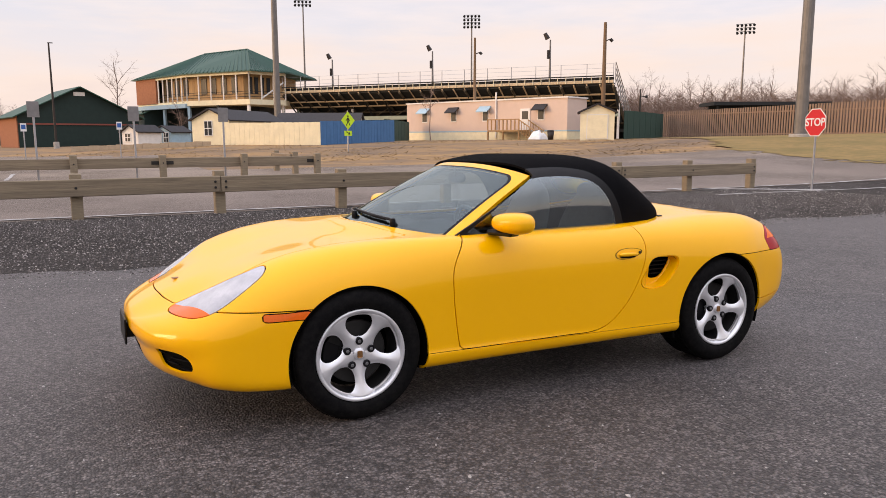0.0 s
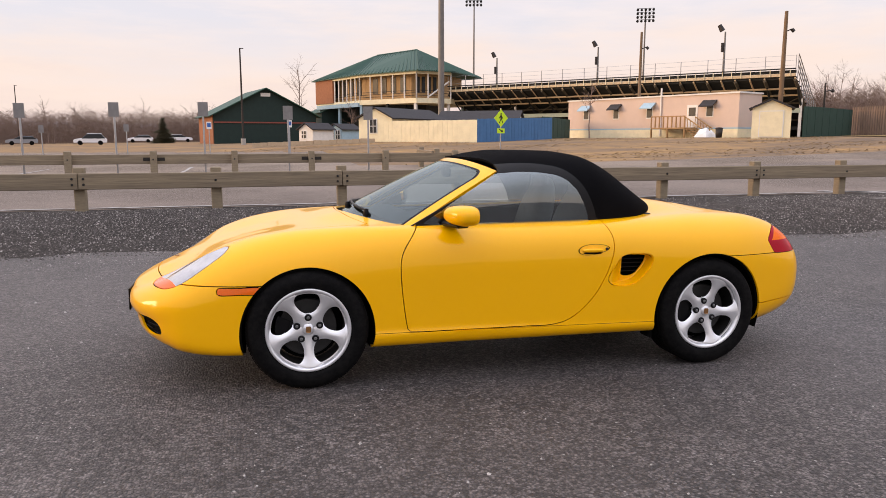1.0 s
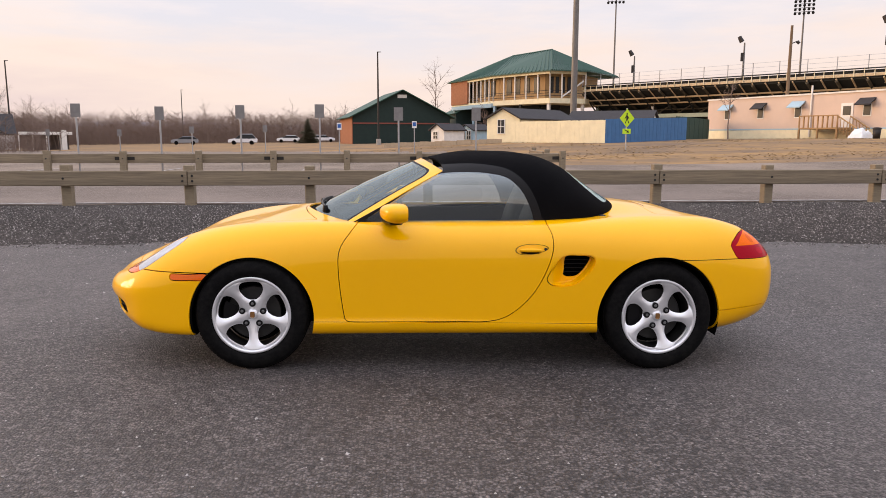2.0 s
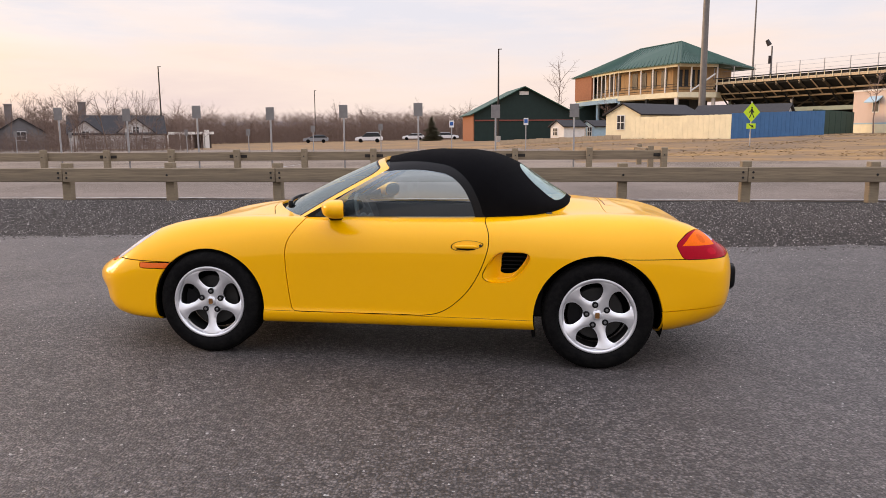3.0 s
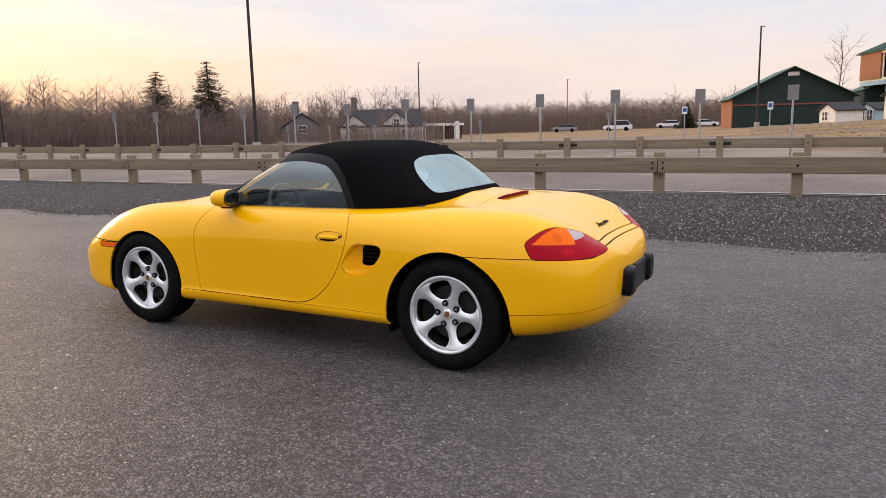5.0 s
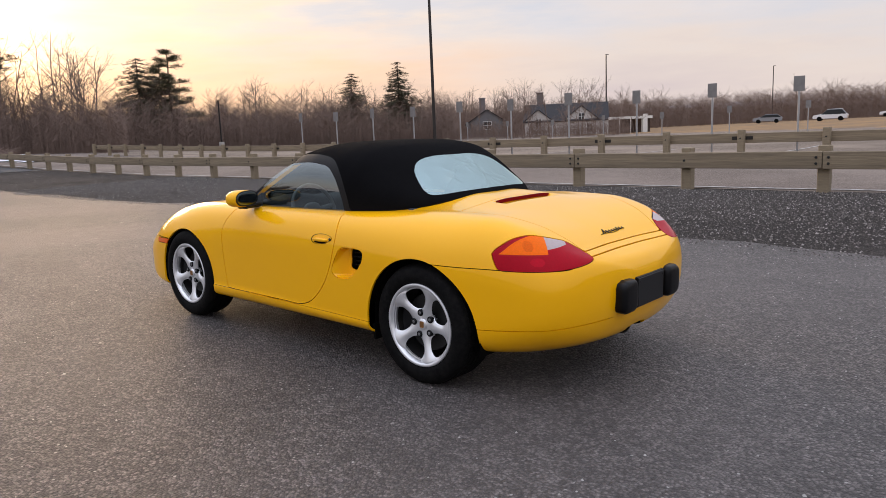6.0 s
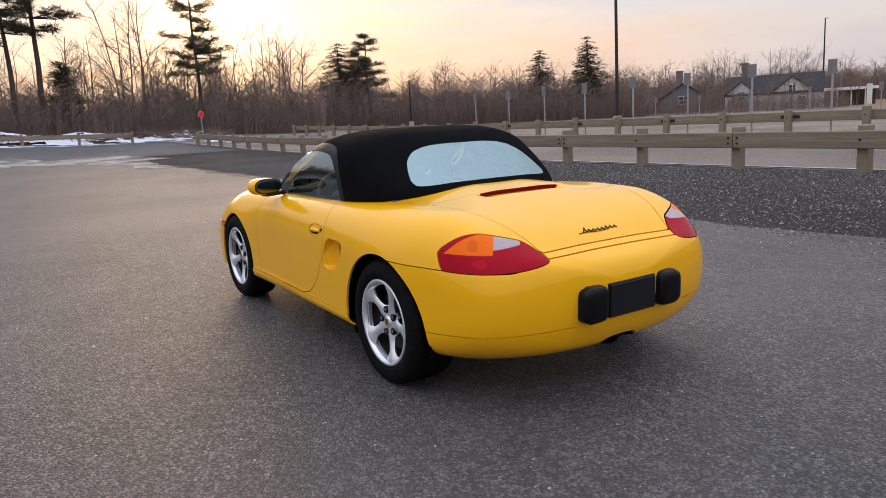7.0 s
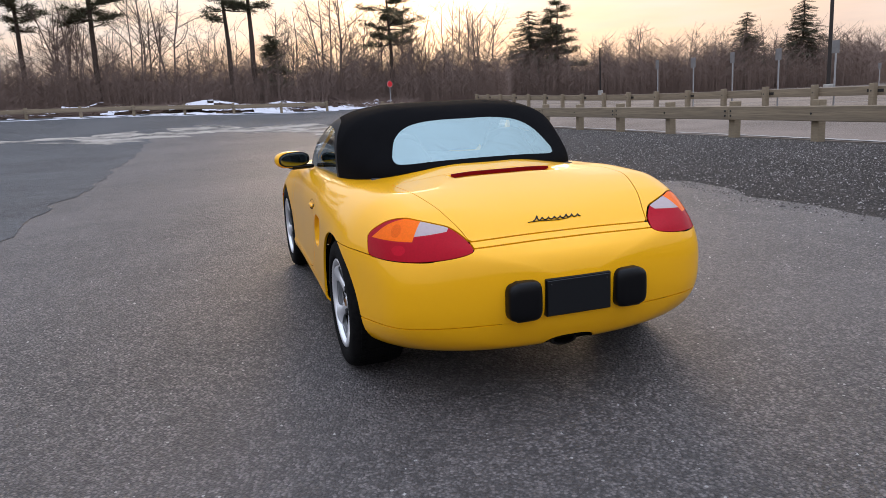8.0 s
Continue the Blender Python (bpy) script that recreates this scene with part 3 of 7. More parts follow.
WIDE = keyed((2.13, 0), (2.12, .28), (2.085, .475), (2.03, .605), (1.95, .715), (1.85, .775), (1.7, .815), (1.5, .842), (1.2, .852), (.8, .838), (.4, .844),
             (0, .856), (-.4, .868), (-.8, .882), (-1.2, .888), (-1.4, .878), (-1.5, .862), (-1.6, .837), (-1.7, .814), (-1.85, .774), (-1.95, .720), (-2.02, .630), (-2.075, .475), (-2.115, .24), (-2.13, 0))
Z_WIDE = keyed((2.13, .42), (1.9, .42), (1.5, .50), (.8, .58), (0, .61), (-.8, .62), (-1.5, .58), (-1.9, .52), (-2.13, .50))
Z_LOW = keyed((2.13, .42), (2.12, .30), (2.08, .222), (2.0, .196), (1.9, .184), (1.75, .176), (1.57, .176), (.8, .182), (0, .190), (-.8, .196), (-1.5, .18), (-1.63, .18), (-1.9, .208), (-2.02, .24), (-2.08, .31),
              (-2.12, .42), (-2.13, .50))
Z_FENDER = keyed((2.13, .42), (2.12, .448), (2.085, .476), (2.03, .505), (1.95, .552), (1.85, .616), (1.65, .733), (1.45, .793), (1.2, .828), (.9, .842), (.6, .847), (0, .855), (-.5, .866),
                 (-.9, .882), (-1.2, .896), (-1.5, .890), (-1.74, .842), (-1.85, .79), (-1.95, .728), (-2.03, .684), (-2.08, .645), (-2.12, .58), (-2.13, .50))
Y_FENDER = keyed((2.13, .6), (1.95, .68), (1.65, .67), (1.2, .73), (.6, .80), (0, .80), (-.5, .79), (-.9, .74), (-1.3, .70), (-1.74, .74), (-2.0, .70), (-2.13, .6))
Z_MID = keyed((2.13, .42), (2.12, .468), (2.085, .505), (2.03, .546), (1.95, .594), (1.8, .658), (1.5, .760), (1.2, .826), (.97, .880), (.7, .90), (0, .90), (-.5, .915), (-1.0, .952),
              (-1.3, .927), (-1.6, .868), (-1.8, .798), (-1.95, .712), (-2.03, .678), (-2.08, .65), (-2.12, .585), (-2.13, .50))
N_LOW = keyed((2.13, 2.3), (2.0, 4.2), (1.85, 8), (1.57, 16), (1.2, 15), (0, 15), (-1.2, 13), (-1.6, 6.5), (-1.9, 3.6), (-2.05, 2.6), (-2.13, 2.0))
N_TOP = keyed((2.13, 2.0), (1.8, 2.1), (1.2, 2.15), (0, 2.4), (-.6, 2.4), (-1.2, 2.2), (-1.8, 2.2), (-2.13, 2.0))


def body_section(x, count=104):
    w, zw, zl, zf, zm = (float(f(x)) for f in (WIDE, Z_WIDE, Z_LOW, Z_FENDER, Z_MID))
    w, zf, zm = w + .010 * min(1, w / .5), zf + .009, zm + .009
    yf, nl, nt = float(Y_FENDER(x)) * w, float(N_LOW(x)), float(N_TOP(x))
    a = np.linspace(math.pi / 2, 0, 160)
    lo = np.stack([w * np.cos(a) ** (2 / nl), zw - (zw - zl) * np.sin(a) ** (2 / nl)], 1)
    a = np.linspace(0, math.pi / 2, 120)
    up = np.stack([yf + (w - yf) * np.cos(a) ** (2 / nt), zw + (zf - zw) * np.sin(a) ** (2 / nt)], 1)
    t = np.linspace(0, 1, 80)
    e = np.clip(t / .8, 0, 1)
    top = np.stack([yf * (1 - t), zf + (zm - zf) * (e * e * (3 - 2 * e))], 1)
    p = np.concatenate([lo, up[1:], top[1:]])
    s = np.concatenate([[0], np.cumsum(np.hypot(*np.diff(p, axis=0).T) + 1e-9)])
    u = np.linspace(0, s[-1], count)
    return np.stack([np.full(count, x), np.interp(u, s, p[:, 0]), np.interp(u, s, p[:, 1])], 1)


def smooth_loop(pts, steps=8):
    """A closed smooth outline through a few keys."""
    p = np.array(pts, float)
    out, n = [], len(p)
    for i in range(n):
        a, b, c, d = p[i - 1], p[i], p[(i + 1) % n], p[(i + 2) % n]
        for k in range(steps):
            t = k / steps
            out.append(0.5 * (2 * b + (c - a) * t + (2 * a - 5 * b + 4 * c - d) * t * t + (3 * b - a - 3 * c + d) * t ** 3))
    return np.array(out)


def inside(loop, q):
    """Signed distance to an outline: positive within."""
    a, b = loop, np.roll(loop, -1, axis=0)
    d = np.full(len(q), 1e9)
    win = np.zeros(len(q), bool)
    for (ax, ay), (bx, by) in zip(a, b):
        ex, ey = bx - ax, by - ay
        t = np.clip(((q[:, 0] - ax) * ex + (q[:, 1] - ay) * ey) / (ex * ex + ey * ey + 1e-12), 0, 1)
        d = np.minimum(d, np.hypot(q[:, 0] - ax - t * ex, q[:, 1] - ay - t * ey))
        cond = (ay > q[:, 1]) != (by > q[:, 1])
        xi = ax + (q[:, 1] - ay) * ex / (ey if abs(ey) > 1e-12 else 1e-12)
        win ^= cond & (q[:, 0] < xi)
    return np.where(win, d, -d)


class Skin:
    """A surface that can be cut along smooth lines into panels."""

    def __init__(self, grid):
        n, m = grid.shape[:2]
        self.core = None
        self.v = [tuple(p) for p in grid.reshape(-1, 3)]
        self.f = [(i * m + j, i * m + j + 1, (i + 1) * m + j + 1, (i + 1) * m + j) for i in range(n - 1) for j in range(m - 1)]

    def cut(self, faces, field):
        """Faces where the field is positive, and the rest; faces on the line are cut."""
        val = list(field(np.array(self.v)))
        cache, pos, neg = {}, [], []
        for f in faces:
            s = [val[i] > 0 for i in f]
            if all(s):
                pos.append(f)
            elif not any(s):
                neg.append(f)
            else:
                a, b = [], []
                for i, j in zip(f, f[1:] + f[:1]):
                    (a if val[i] > 0 else b).append(i)
                    if (val[i] > 0) != (val[j] > 0):
                        key = (min(i, j), max(i, j))
                        if key not in cache:
                            t = val[i] / (val[i] - val[j])
                            cache[key] = len(self.v)
                            self.v.append(tuple(p + (q - p) * t for p, q in zip(self.v[i], self.v[j])))
                            val.append(0.0)
                        a.append(cache[key])
                        b.append(cache[key])
                if len(a) > 2:
                    pos.append(tuple(a))
                if len(b) > 2:
                    neg.append(tuple(b))
        return pos, neg

    def panel(self, faces, field, gap=0.0027):
        """Cut out a panel with a joint round it: (panel, rest)."""
        inn, rest = self.cut(faces, lambda p: field(p) - gap)
        _, out = self.cut(rest, lambda p: field(p) + gap)
        return inn, out

    def mesh(self, name, faces, material, parent, label="", thick=0.012, mirror=False, both=False, offset=-1.0):
        if faces:
            # turn the faces outwards, away from the middle of the surface
            v = np.array(self.v)
            mid = np.array((np.clip(v[:, 0].mean(), -1.4, 1.4), 0, .45)) if self.core is None else np.array(self.core)
            tri = np.array([f[:3] for f in faces])
            a, b, c = v[tri[:, 0]], v[tri[:, 1]], v[tri[:, 2]]
            spine = np.stack([np.clip(a[:, 0], -1.6, 1.6), a[:, 1] * 0, a[:, 2] * 0 + mid[2]], 1) if self.core is None else mid
            if (np.cross(b - a, c - a) * (a - spine)).sum() < 0:
                faces = [f[::-1] for f in faces]
        used = sorted({i for f in faces for i in f})
        ix = {k: n for n, k in enumerate(used)}
        bm = bmesh.new()
        for side in ((1,) if not (mirror or both) else (-1,) if mirror else (1, -1)):
            vs = [bm.verts.new((self.v[k][0], self.v[k][1] * side, self.v[k][2])) for k in used]
            for f in faces:
                loop = [vs[ix[i]] for i in f]
                try:
                    bm.faces.new(loop if side > 0 else loop[::-1])
                except ValueError:
                    pass
        if both:
            bmesh.ops.remove_doubles(bm, verts=[v for v in bm.verts if abs(v.co.y) < 1e-4], dist=2e-4)
        for e in bm.edges:
            if e.is_boundary:
                e.smooth = False
        ob = part(name, bm, material, parent, label, smooth=True)
        if thick:
            md = ob.modifiers.new("thickness", "SOLIDIFY")
            md.thickness, md.offset, md.use_rim = thick, offset, True
        return ob


def largest(fs):
    """The biggest connected run of faces."""
    root = {}

    def find(a):
        while root.setdefault(a, a) != a:
            a = root[a]
        return a

    for f in fs:
        for i in f[1:]:
            root[find(i)] = find(f[0])
    runs = {}
    for f in fs:
        runs.setdefault(find(f[0]), []).append(f)
    return max(runs.values(), key=len) if runs else []


# outlines, in the car's own plan and side view
DOOR = smooth_loop([(.545, .90), (.64, .80), (.70, .70), (.705, .58), (.69, .43), (.668, .300), (.645, .281), (.40, .281), (0.0, .285), (-.18, .288), (-.30, .325), (-.42, .43), (-.50, .56),
                    (-.548, .70), (-.55, .79), (-.525, .86), (-.50, .93), (0, .98), (.4, .96)], 6)
SCOOP = smooth_loop([(-.520, .541), (-.535, .582), (-.560, .624), (-.592, .668), (-.636, .687), (-.70, .689), (-.758, .688), (-.793, .676), (-.800, .650), (-.784, .611), (-.743, .562), (-.697, .522), (-.649, .507), (-.580, .505), (-.540, .515)], 8)
GRILLE = smooth_loop([(-.640, .672), (-.630, .596), (-.628, .562), (-.660, .550), (-.710, .560), (-.748, .597), (-.779, .648), (-.776, .671), (-.713, .676)], 10)
# headlamp: along the car, and outwards less upwards
HEADLAMP = smooth_loop([(1.614, -0.13), (1.62, -0.071), (1.649, -0.011), (1.707, 0.047), (1.773, 0.098), (1.831, 0.133), (1.884, 0.146), (1.924, 0.133), (1.961, 0.1), (1.999, 0.03), (2.023, -0.06), (2.023, -0.142), (1.991, -0.178), (1.936, -0.184), (1.859, -0.171), (1.793, -0.155), (1.703, -0.128), (1.648, -0.136)], 8)
HOOD = smooth_loop([(2.040, 0), (2.030, .18), (2.006, .30), (1.985, .37), (1.93, .42), (1.86, .49), (1.75, .575), (1.5, .585), (1.2, .60), (1.0, .60), (.86, .585), (.875, .52), (.945, .30), (.975, 0), (.945, -.30), (1.2, -.60), (1.86, -.49), (1.985, -.37), (2.030, -.18)], 8)
TAIL = smooth_loop([(.350, .735), (.358, .690), (.373, .663), (.42, .660), (.53, .661), (.665, .664), (.76, .671), (.836, .684), (.858, .700), (.812, .735), (.738, .778), (.674, .797), (.60, .814), (.53, .823), (.452, .808), (.385, .772), (.36, .752)], 8)


def lamp_side(p):
    return np.stack([-.6 * p[:, 0] - .8 * np.abs(p[:, 1]), p[:, 2]], 1)

LID = smooth_loop([(-1.255, 0), (-1.255, .30), (-1.262, .53), (-1.285, .582), (-1.33, .585), (-1.55, .56), (-1.78, .495), (-1.90, .450), (-1.99, .425), (-2.06, .41), (-2.13, .30), (-2.14, 0), (-2.13, -.30), (-1.99, -.42), (-1.55, -.57), (-1.27, -.55)], 8)


def fore_seam(p):
    """Front bumper: below a seam level with the marker lamps."""
    return np.where(p[:, 0] > 1.2, 0.565 + 0.09 * np.clip((p[:, 0] - 1.89) / .10, 0, 1) - p[:, 2], -1)


def aft_seam(p):
    t = np.clip((np.abs(p[:, 1]) - .44) / .2, 0, 1)
    return np.where(p[:, 0] < -1.2, 0.703 - .041 * t * t * (3 - 2 * t) - p[:, 2], -1)


st = np.sort(np.concatenate([np.linspace(0.002, math.pi - 0.002, 300), np.arccos(np.linspace(-.49, -.83, 70) / HALF), np.arccos(np.array((-1.276, -1.2785, -1.281, -1.285, -1.29, -1.30, -1.315, -1.33, -1.345, -1.36)) / HALF)]))
grid = np.stack([body_section(HALF * math.cos(a)) for a in st])


def chin_back(x, z):
    """How far the lower nose is drawn back under its upper lip."""
    a, b = np.clip((.415 - z) / .075, 0, 1), np.clip((x - 1.86) / .26, 0, 1)
    return .032 * a * a * (3 - 2 * a) * b


# the tail is blunter than the nose
grid[:, :, 0] = np.where(grid[:, :, 0] > 1.95, 1.95 + (grid[:, :, 0] - 1.95) * 1.33, grid[:, :, 0])
grid[:, :, 0] -= chin_back(grid[:, :, 0], grid[:, :, 2])
grid[:, :, 0] = np.where(grid[:, :, 0] < -1.9, -1.9 + (grid[:, :, 0] + 1.9) * .89, grid[:, :, 0])
flat = grid.reshape(-1, 3)
# soft sill line and handle dish
sill = (np.abs(flat[:, 0]) < .86) & (flat[:, 1] > .5) & (flat[:, 2] < .30)
flat[sill, 1] += 0.008 * np.clip((.285 - flat[sill, 2]) / .006, 0, 1)
# shelf below the high brake light
shelf = np.clip((flat[:, 0] + 1.372) / .091, 0, 1) * (flat[:, 0] < -1.2795) * np.clip((.292 - np.abs(flat[:, 1])) / .03, 0, 1)
flat[:, 2] -= np.where(flat[:, 2] > .8, .024 * shelf, 0)
body = Skin(grid)
faces = body.f


def arch(cx, r):
    return lambda p: np.where(p[:, 1] > .42, r - np.hypot(p[:, 0] - cx, p[:, 2] - .298), -1.0)


for cx, r in ((F_AXLE, .360), (R_AXLE, .382)):
    _, faces = body.cut(faces, arch(cx, r))
liner_faces = list(faces)
# tail pipe cut-out and cockpit opening
_, faces = body.cut(faces, lambda p: np.where(p[:, 0] < -1.5, 1 - (np.abs(p[:, 1] / .128) ** 3 + np.abs((p[:, 2] - .215) / .062) ** 3) ** (1 / 3), -1))
COCKPIT = smooth_loop([(.80, 0), (.74, .40), (.60, .60), (.45, .655), (0, .665), (-.5, .66), (-.72, .60), (-.86, .48), (-.93, .25), (-.95, 0), (-.86, -.48), (-.5, -.66), (.45, -.655), (.74, -.40)], 8)
_, faces = body.cut(faces, lambda p: np.where(p[:, 2] > .7, inside(COCKPIT, p[:, :2]), -1))
_, liner_faces = body.cut(liner_faces, lambda p: np.where(p[:, 1] > .5, inside(SCOOP, p[:, [0, 2]]) + .004, -1))
_, liner_faces = body.cut(liner_faces, lambda p: np.where(p[:, 2] > .7, inside(COCKPIT, p[:, :2]), -1))

def in_lamp(p):
    return np.where((p[:, 0] > 1.4) & (p[:, 2] > .5), inside(HEADLAMP, np.stack([p[:, 0], p[:, 1] - p[:, 2]], 1)), -1)


lamp, faces = body.panel(faces, in_lamp, .003)
hood, faces = body.panel(faces, lambda p: np.where((p[:, 0] > .7) & (p[:, 2] > .5), inside(HOOD, p[:, :2]), -1))
fore, faces = body.panel(faces, fore_seam)
amber, lamp = body.cut(lamp, lambda p: (p[:, 0] - 1.884) * .3 + (p[:, 1] - p[:, 2] - .146) * .1)
MARKER = smooth_loop([(1.665, .556), (1.57, .557), (1.46, .560), (1.455, .524), (1.56, .521), (1.655, .519), (1.675, .53), (1.675, .546)], 4)
marker, fore = body.panel(fore, lambda p: np.where(p[:, 1] > .5, inside(MARKER, p[:, [0, 2]]), -1), .0025)
FOG = smooth_loop([(2.120, .372), (2.085, .379), (2.035, .375), (2.000, .352), (1.982, .318), (1.986, .291), (2.030, .277), (2.080, .285), (2.107, .313)], 8)
FOG[:, 0] -= chin_back(FOG[:, 0], FOG[:, 1])
fog, fore = body.cut(fore, lambda p: np.where((p[:, 0] > 1.9) & (p[:, 1] > .3), inside(FOG, p[:, [0, 2]]), -1))
chin, fore = body.cut(fore, lambda p: np.where((p[:, 0] > 1.8) & (p[:, 2] < .4), np.minimum(.22 - np.abs(p[:, 1]), .045 - np.abs(p[:, 2] - .285)), -1))
tail, faces = body.panel(faces, lambda p: np.where((p[:, 0] < -1.5) & (p[:, 2] > .6), inside(TAIL, lamp_side(p)), -1), .0018)
aft, faces = body.panel(faces, aft_seam, .0022)
lid, faces = body.panel(faces, lambda p: np.where((p[:, 0] < -1.1) & (p[:, 2] > .6), np.minimum(inside(LID, p[:, :2]), aft_seam(p) * -1 - .022), -1), .0021)


def low_crease(p):
    return np.where(p[:, 0] < -1.4, .350 + .029 * np.clip((-1.62 - p[:, 0]) / .4, 0, 1) - p[:, 2], -1)


def crease_gap(p):
    return .0024 * np.clip((np.abs(p[:, 1]) - .31) / .06, 0, 1)


lowaft, rest = body.cut(aft, lambda p: low_crease(p) - crease_gap(p))
_, aft = body.cut(rest, lambda p: low_crease(p) + crease_gap(p))
door, faces = body.panel(faces, lambda p: np.where(p[:, 1] > .55, inside(DOOR, p[:, [0, 2]]), -1), .0026)
_, faces = body.cut(faces, lambda p: np.where(p[:, 1] > .5, inside(SCOOP, p[:, [0, 2]]) + .0036, -1))
_, door = body.cut(door, lambda p: np.where(p[:, 1] > .5, inside(SCOOP, p[:, [0, 2]]) + .0036, -1))
cowl, faces = body.cut(faces, lambda p: np.where((p[:, 0] > .5) & (p[:, 0] < 1.05) & (np.abs(p[:, 1]) < .62), (.962 - .36 * (p[:, 1] / .7) ** 2) - p[:, 0], -1))
sillp, faces = body.panel(faces, lambda p: np.where((np.abs(p[:, 0]) < .9) & (p[:, 1] > .3), .279 - p[:, 2], -1), .0013)


def underside(fs):
    v = np.array(body.v)
    low, rest = [], []
    for f in fs:
        c = v[list(f)]
        z = c[:, 2].mean()
        x = c[:, 0].mean()
        (low if z < float(Z_LOW(x)) + .006 and abs(x) < 2.0 else rest).append(f)
    return low, rest


under, faces = underside(faces)
u2, sillp = underside(sillp)
u3, fore = underside(fore)
u4, lowaft = underside(lowaft)
u5, aft = underside(aft)
body.mesh("body_shell", faces, M_PAINT, car, both=True)
body.mesh("underbody", under + u2 + u3 + u4 + u5, M_BLACKGAP, car, "black underbody", both=True, thick=0.006)
body.mesh("front_bumper", fore, M_PAINT, car, both=True)
body.mesh("rear_bumper", aft + lowaft, M_PAINT, car, both=True)
body.mesh("bonnet", hood, M_PAINT, car, both=True)
body.mesh("boot_lid", lid, M_PAINT, car, both=True)
for mir in (False, True):
    d = body.mesh("door", door, M_PAINT, car, mirror=mir, thick=0.016)
    body.mesh("cowl_panel", largest(cowl), M_PLASTIC, car, "black plastic cowl below the windscreen", mirror=mir, thick=0.006)
    body.mesh("sill", sillp, M_PAINT, car, mirror=mir)
    hl = body.mesh("headlamp", lamp, M_LAMPGLASS, car, "clear headlamp cover over silver reflector", mirror=mir, thick=0.008)
    body.mesh("turn_signal", amber, M_AMBER, hl, "amber lens", mirror=mir, thick=0.008)
    body.mesh("side_marker", marker, M_AMBER, car, "amber side marker lamp", mirror=mir, thick=0.008)
    fi = body.mesh("fog_intake", fog, M_BLACKGAP, car, "black intake grille", mirror=mir, thick=0.004)
    fi.location = (-.022, 0, 0)
    for k in range(4):
        bar, _ = body.cut(fog, lambda p: .0042 - np.abs(p[:, 2] - .296 - .022 * k))
        sl = body.mesh("intake_slat", largest(bar), M_PLASTIC, fi, mirror=mir, thick=0.012)
        sl.location = (.014, 0, 0)
    red, hi = body.cut(tail, lambda p: .738 - p[:, 2])
    # the red lens wraps round the orange one at its outer end
    rim, hi = body.cut(hi, lambda p: .024 * np.clip((.56 - lamp_side(p)[:, 0]) / .16, 0, 1) - .0005 - inside(TAIL, lamp_side(p)))
    orange, white = body.cut(hi, lambda p: .606 - lamp_side(p)[:, 0] + (p[:, 2] - .75) * .1)
    white, pink = body.cut(white, lambda p: .730 - lamp_side(p)[:, 0])
    white, low_white = body.cut(white, lambda p: p[:, 2] - .757 - .08 * (lamp_side(p)[:, 0] - .6))
    red = red + pink + low_white + rim
    bulb, orange = body.cut(orange, lambda p: .026 - np.hypot(lamp_side(p)[:, 0] - .515, p[:, 2] - .776))
    # the glow in the red lens is painted as a lighter red patch
    glow, red = body.cut(red, lambda p: .020 - np.hypot((lamp_side(p)[:, 0] - .545) * .55, p[:, 2] - .704))
    tl = body.mesh("tail_lamp", red, M_RED, car, "red tail lamp lens", mirror=mir, thick=0.008)
    body.mesh("orange_lens", orange, M_ORANGE, tl, mirror=mir, thick=0.008)
    body.mesh("bulb_reflector", bulb, M_ORANGEDEEP, tl, "deep orange bulb reflector", mirror=mir, thick=0.008)
    body.mesh("inner_lens", glow, M_REDGLOW, tl, "lighter red patch painting the glow in the lens", mirror=mir, thick=0.008)
    body.mesh("reversing_lens", white, M_CLEAR, tl, mirror=mir, thick=0.008)
body.mesh("chin_intake", chin, M_BLACKGAP, car, "black lower intake", both=True, thick=0.006)
# dark inner shell seen through the joints
sh = Skin(grid)
sh.v = [tuple(c) for c in np.array(body.v) * np.array((.992, .978, .965)) + np.array((0, 0, .0158))]
sh.mesh("inner_shell", liner_faces, M_BLACKGAP, car, "dark inner body behind the panel joints", both=True, thick=0)

# air scoop behind the door: a dished insert that leans inwards to its grille
sx, sz = np.linspace(-.505, -.815, 96), np.linspace(.49, .70, 66)
dish = np.zeros((len(sx), len(sz), 3))
for i, x in enumerate(sx):
    sec = body_section(x, 500)
    sec = sec[(sec[:, 1] > .6) & (sec[:, 2] > .25)]
    dish[i] = np.stack([np.full(len(sz), x), np.interp(sz, sec[:, 2], sec[:, 1]), sz], 1)
flat = dish.reshape(-1, 3)
depth = np.clip(inside(SCOOP, flat[:, [0, 2]]) / .013, 0, 1)
lean = np.clip((-.525 - flat[:, 0]) / .11, 0, 1)
flat[:, 1] -= depth ** 2 * (3 - 2 * depth) * lean ** 2 * (3 - 2 * lean) * .068
scoop = Skin(dish)
insert, _ = scoop.cut(scoop.f, lambda p: inside(SCOOP, p[:, [0, 2]]) - .0020)
_, insert = scoop.cut(insert, lambda p: inside(GRILLE, p[:, [0, 2]]))
for mir in (False, True):
    scoop.core = (-.65, 0, .6)
    scoop.mesh("side_scoop", insert, M_PAINT, car, mirror=mir, thick=.006)

# ---- wheel wells, wheels ----
def wheel_well(cx, r, side):
    bm = bmesh.new()
    n = 40
    rings = []
    for y in (.83, .40):
        rings.append([bm.verts.new((cx + r * math.cos(t), side * y, (.298 + r * math.sin(t)))) for t in np.linspace(-.28, math.pi + .28, n)])
    for k in range(n - 1):
        bm.faces.new((rings[0][k], rings[0][k + 1], rings[1][k + 1], rings[1][k]))
    bm.faces.new(rings[1])
    part("wheel_well", bm, M_BLACKGAP, car, "black wheel-well liner")


RIM_R = .227


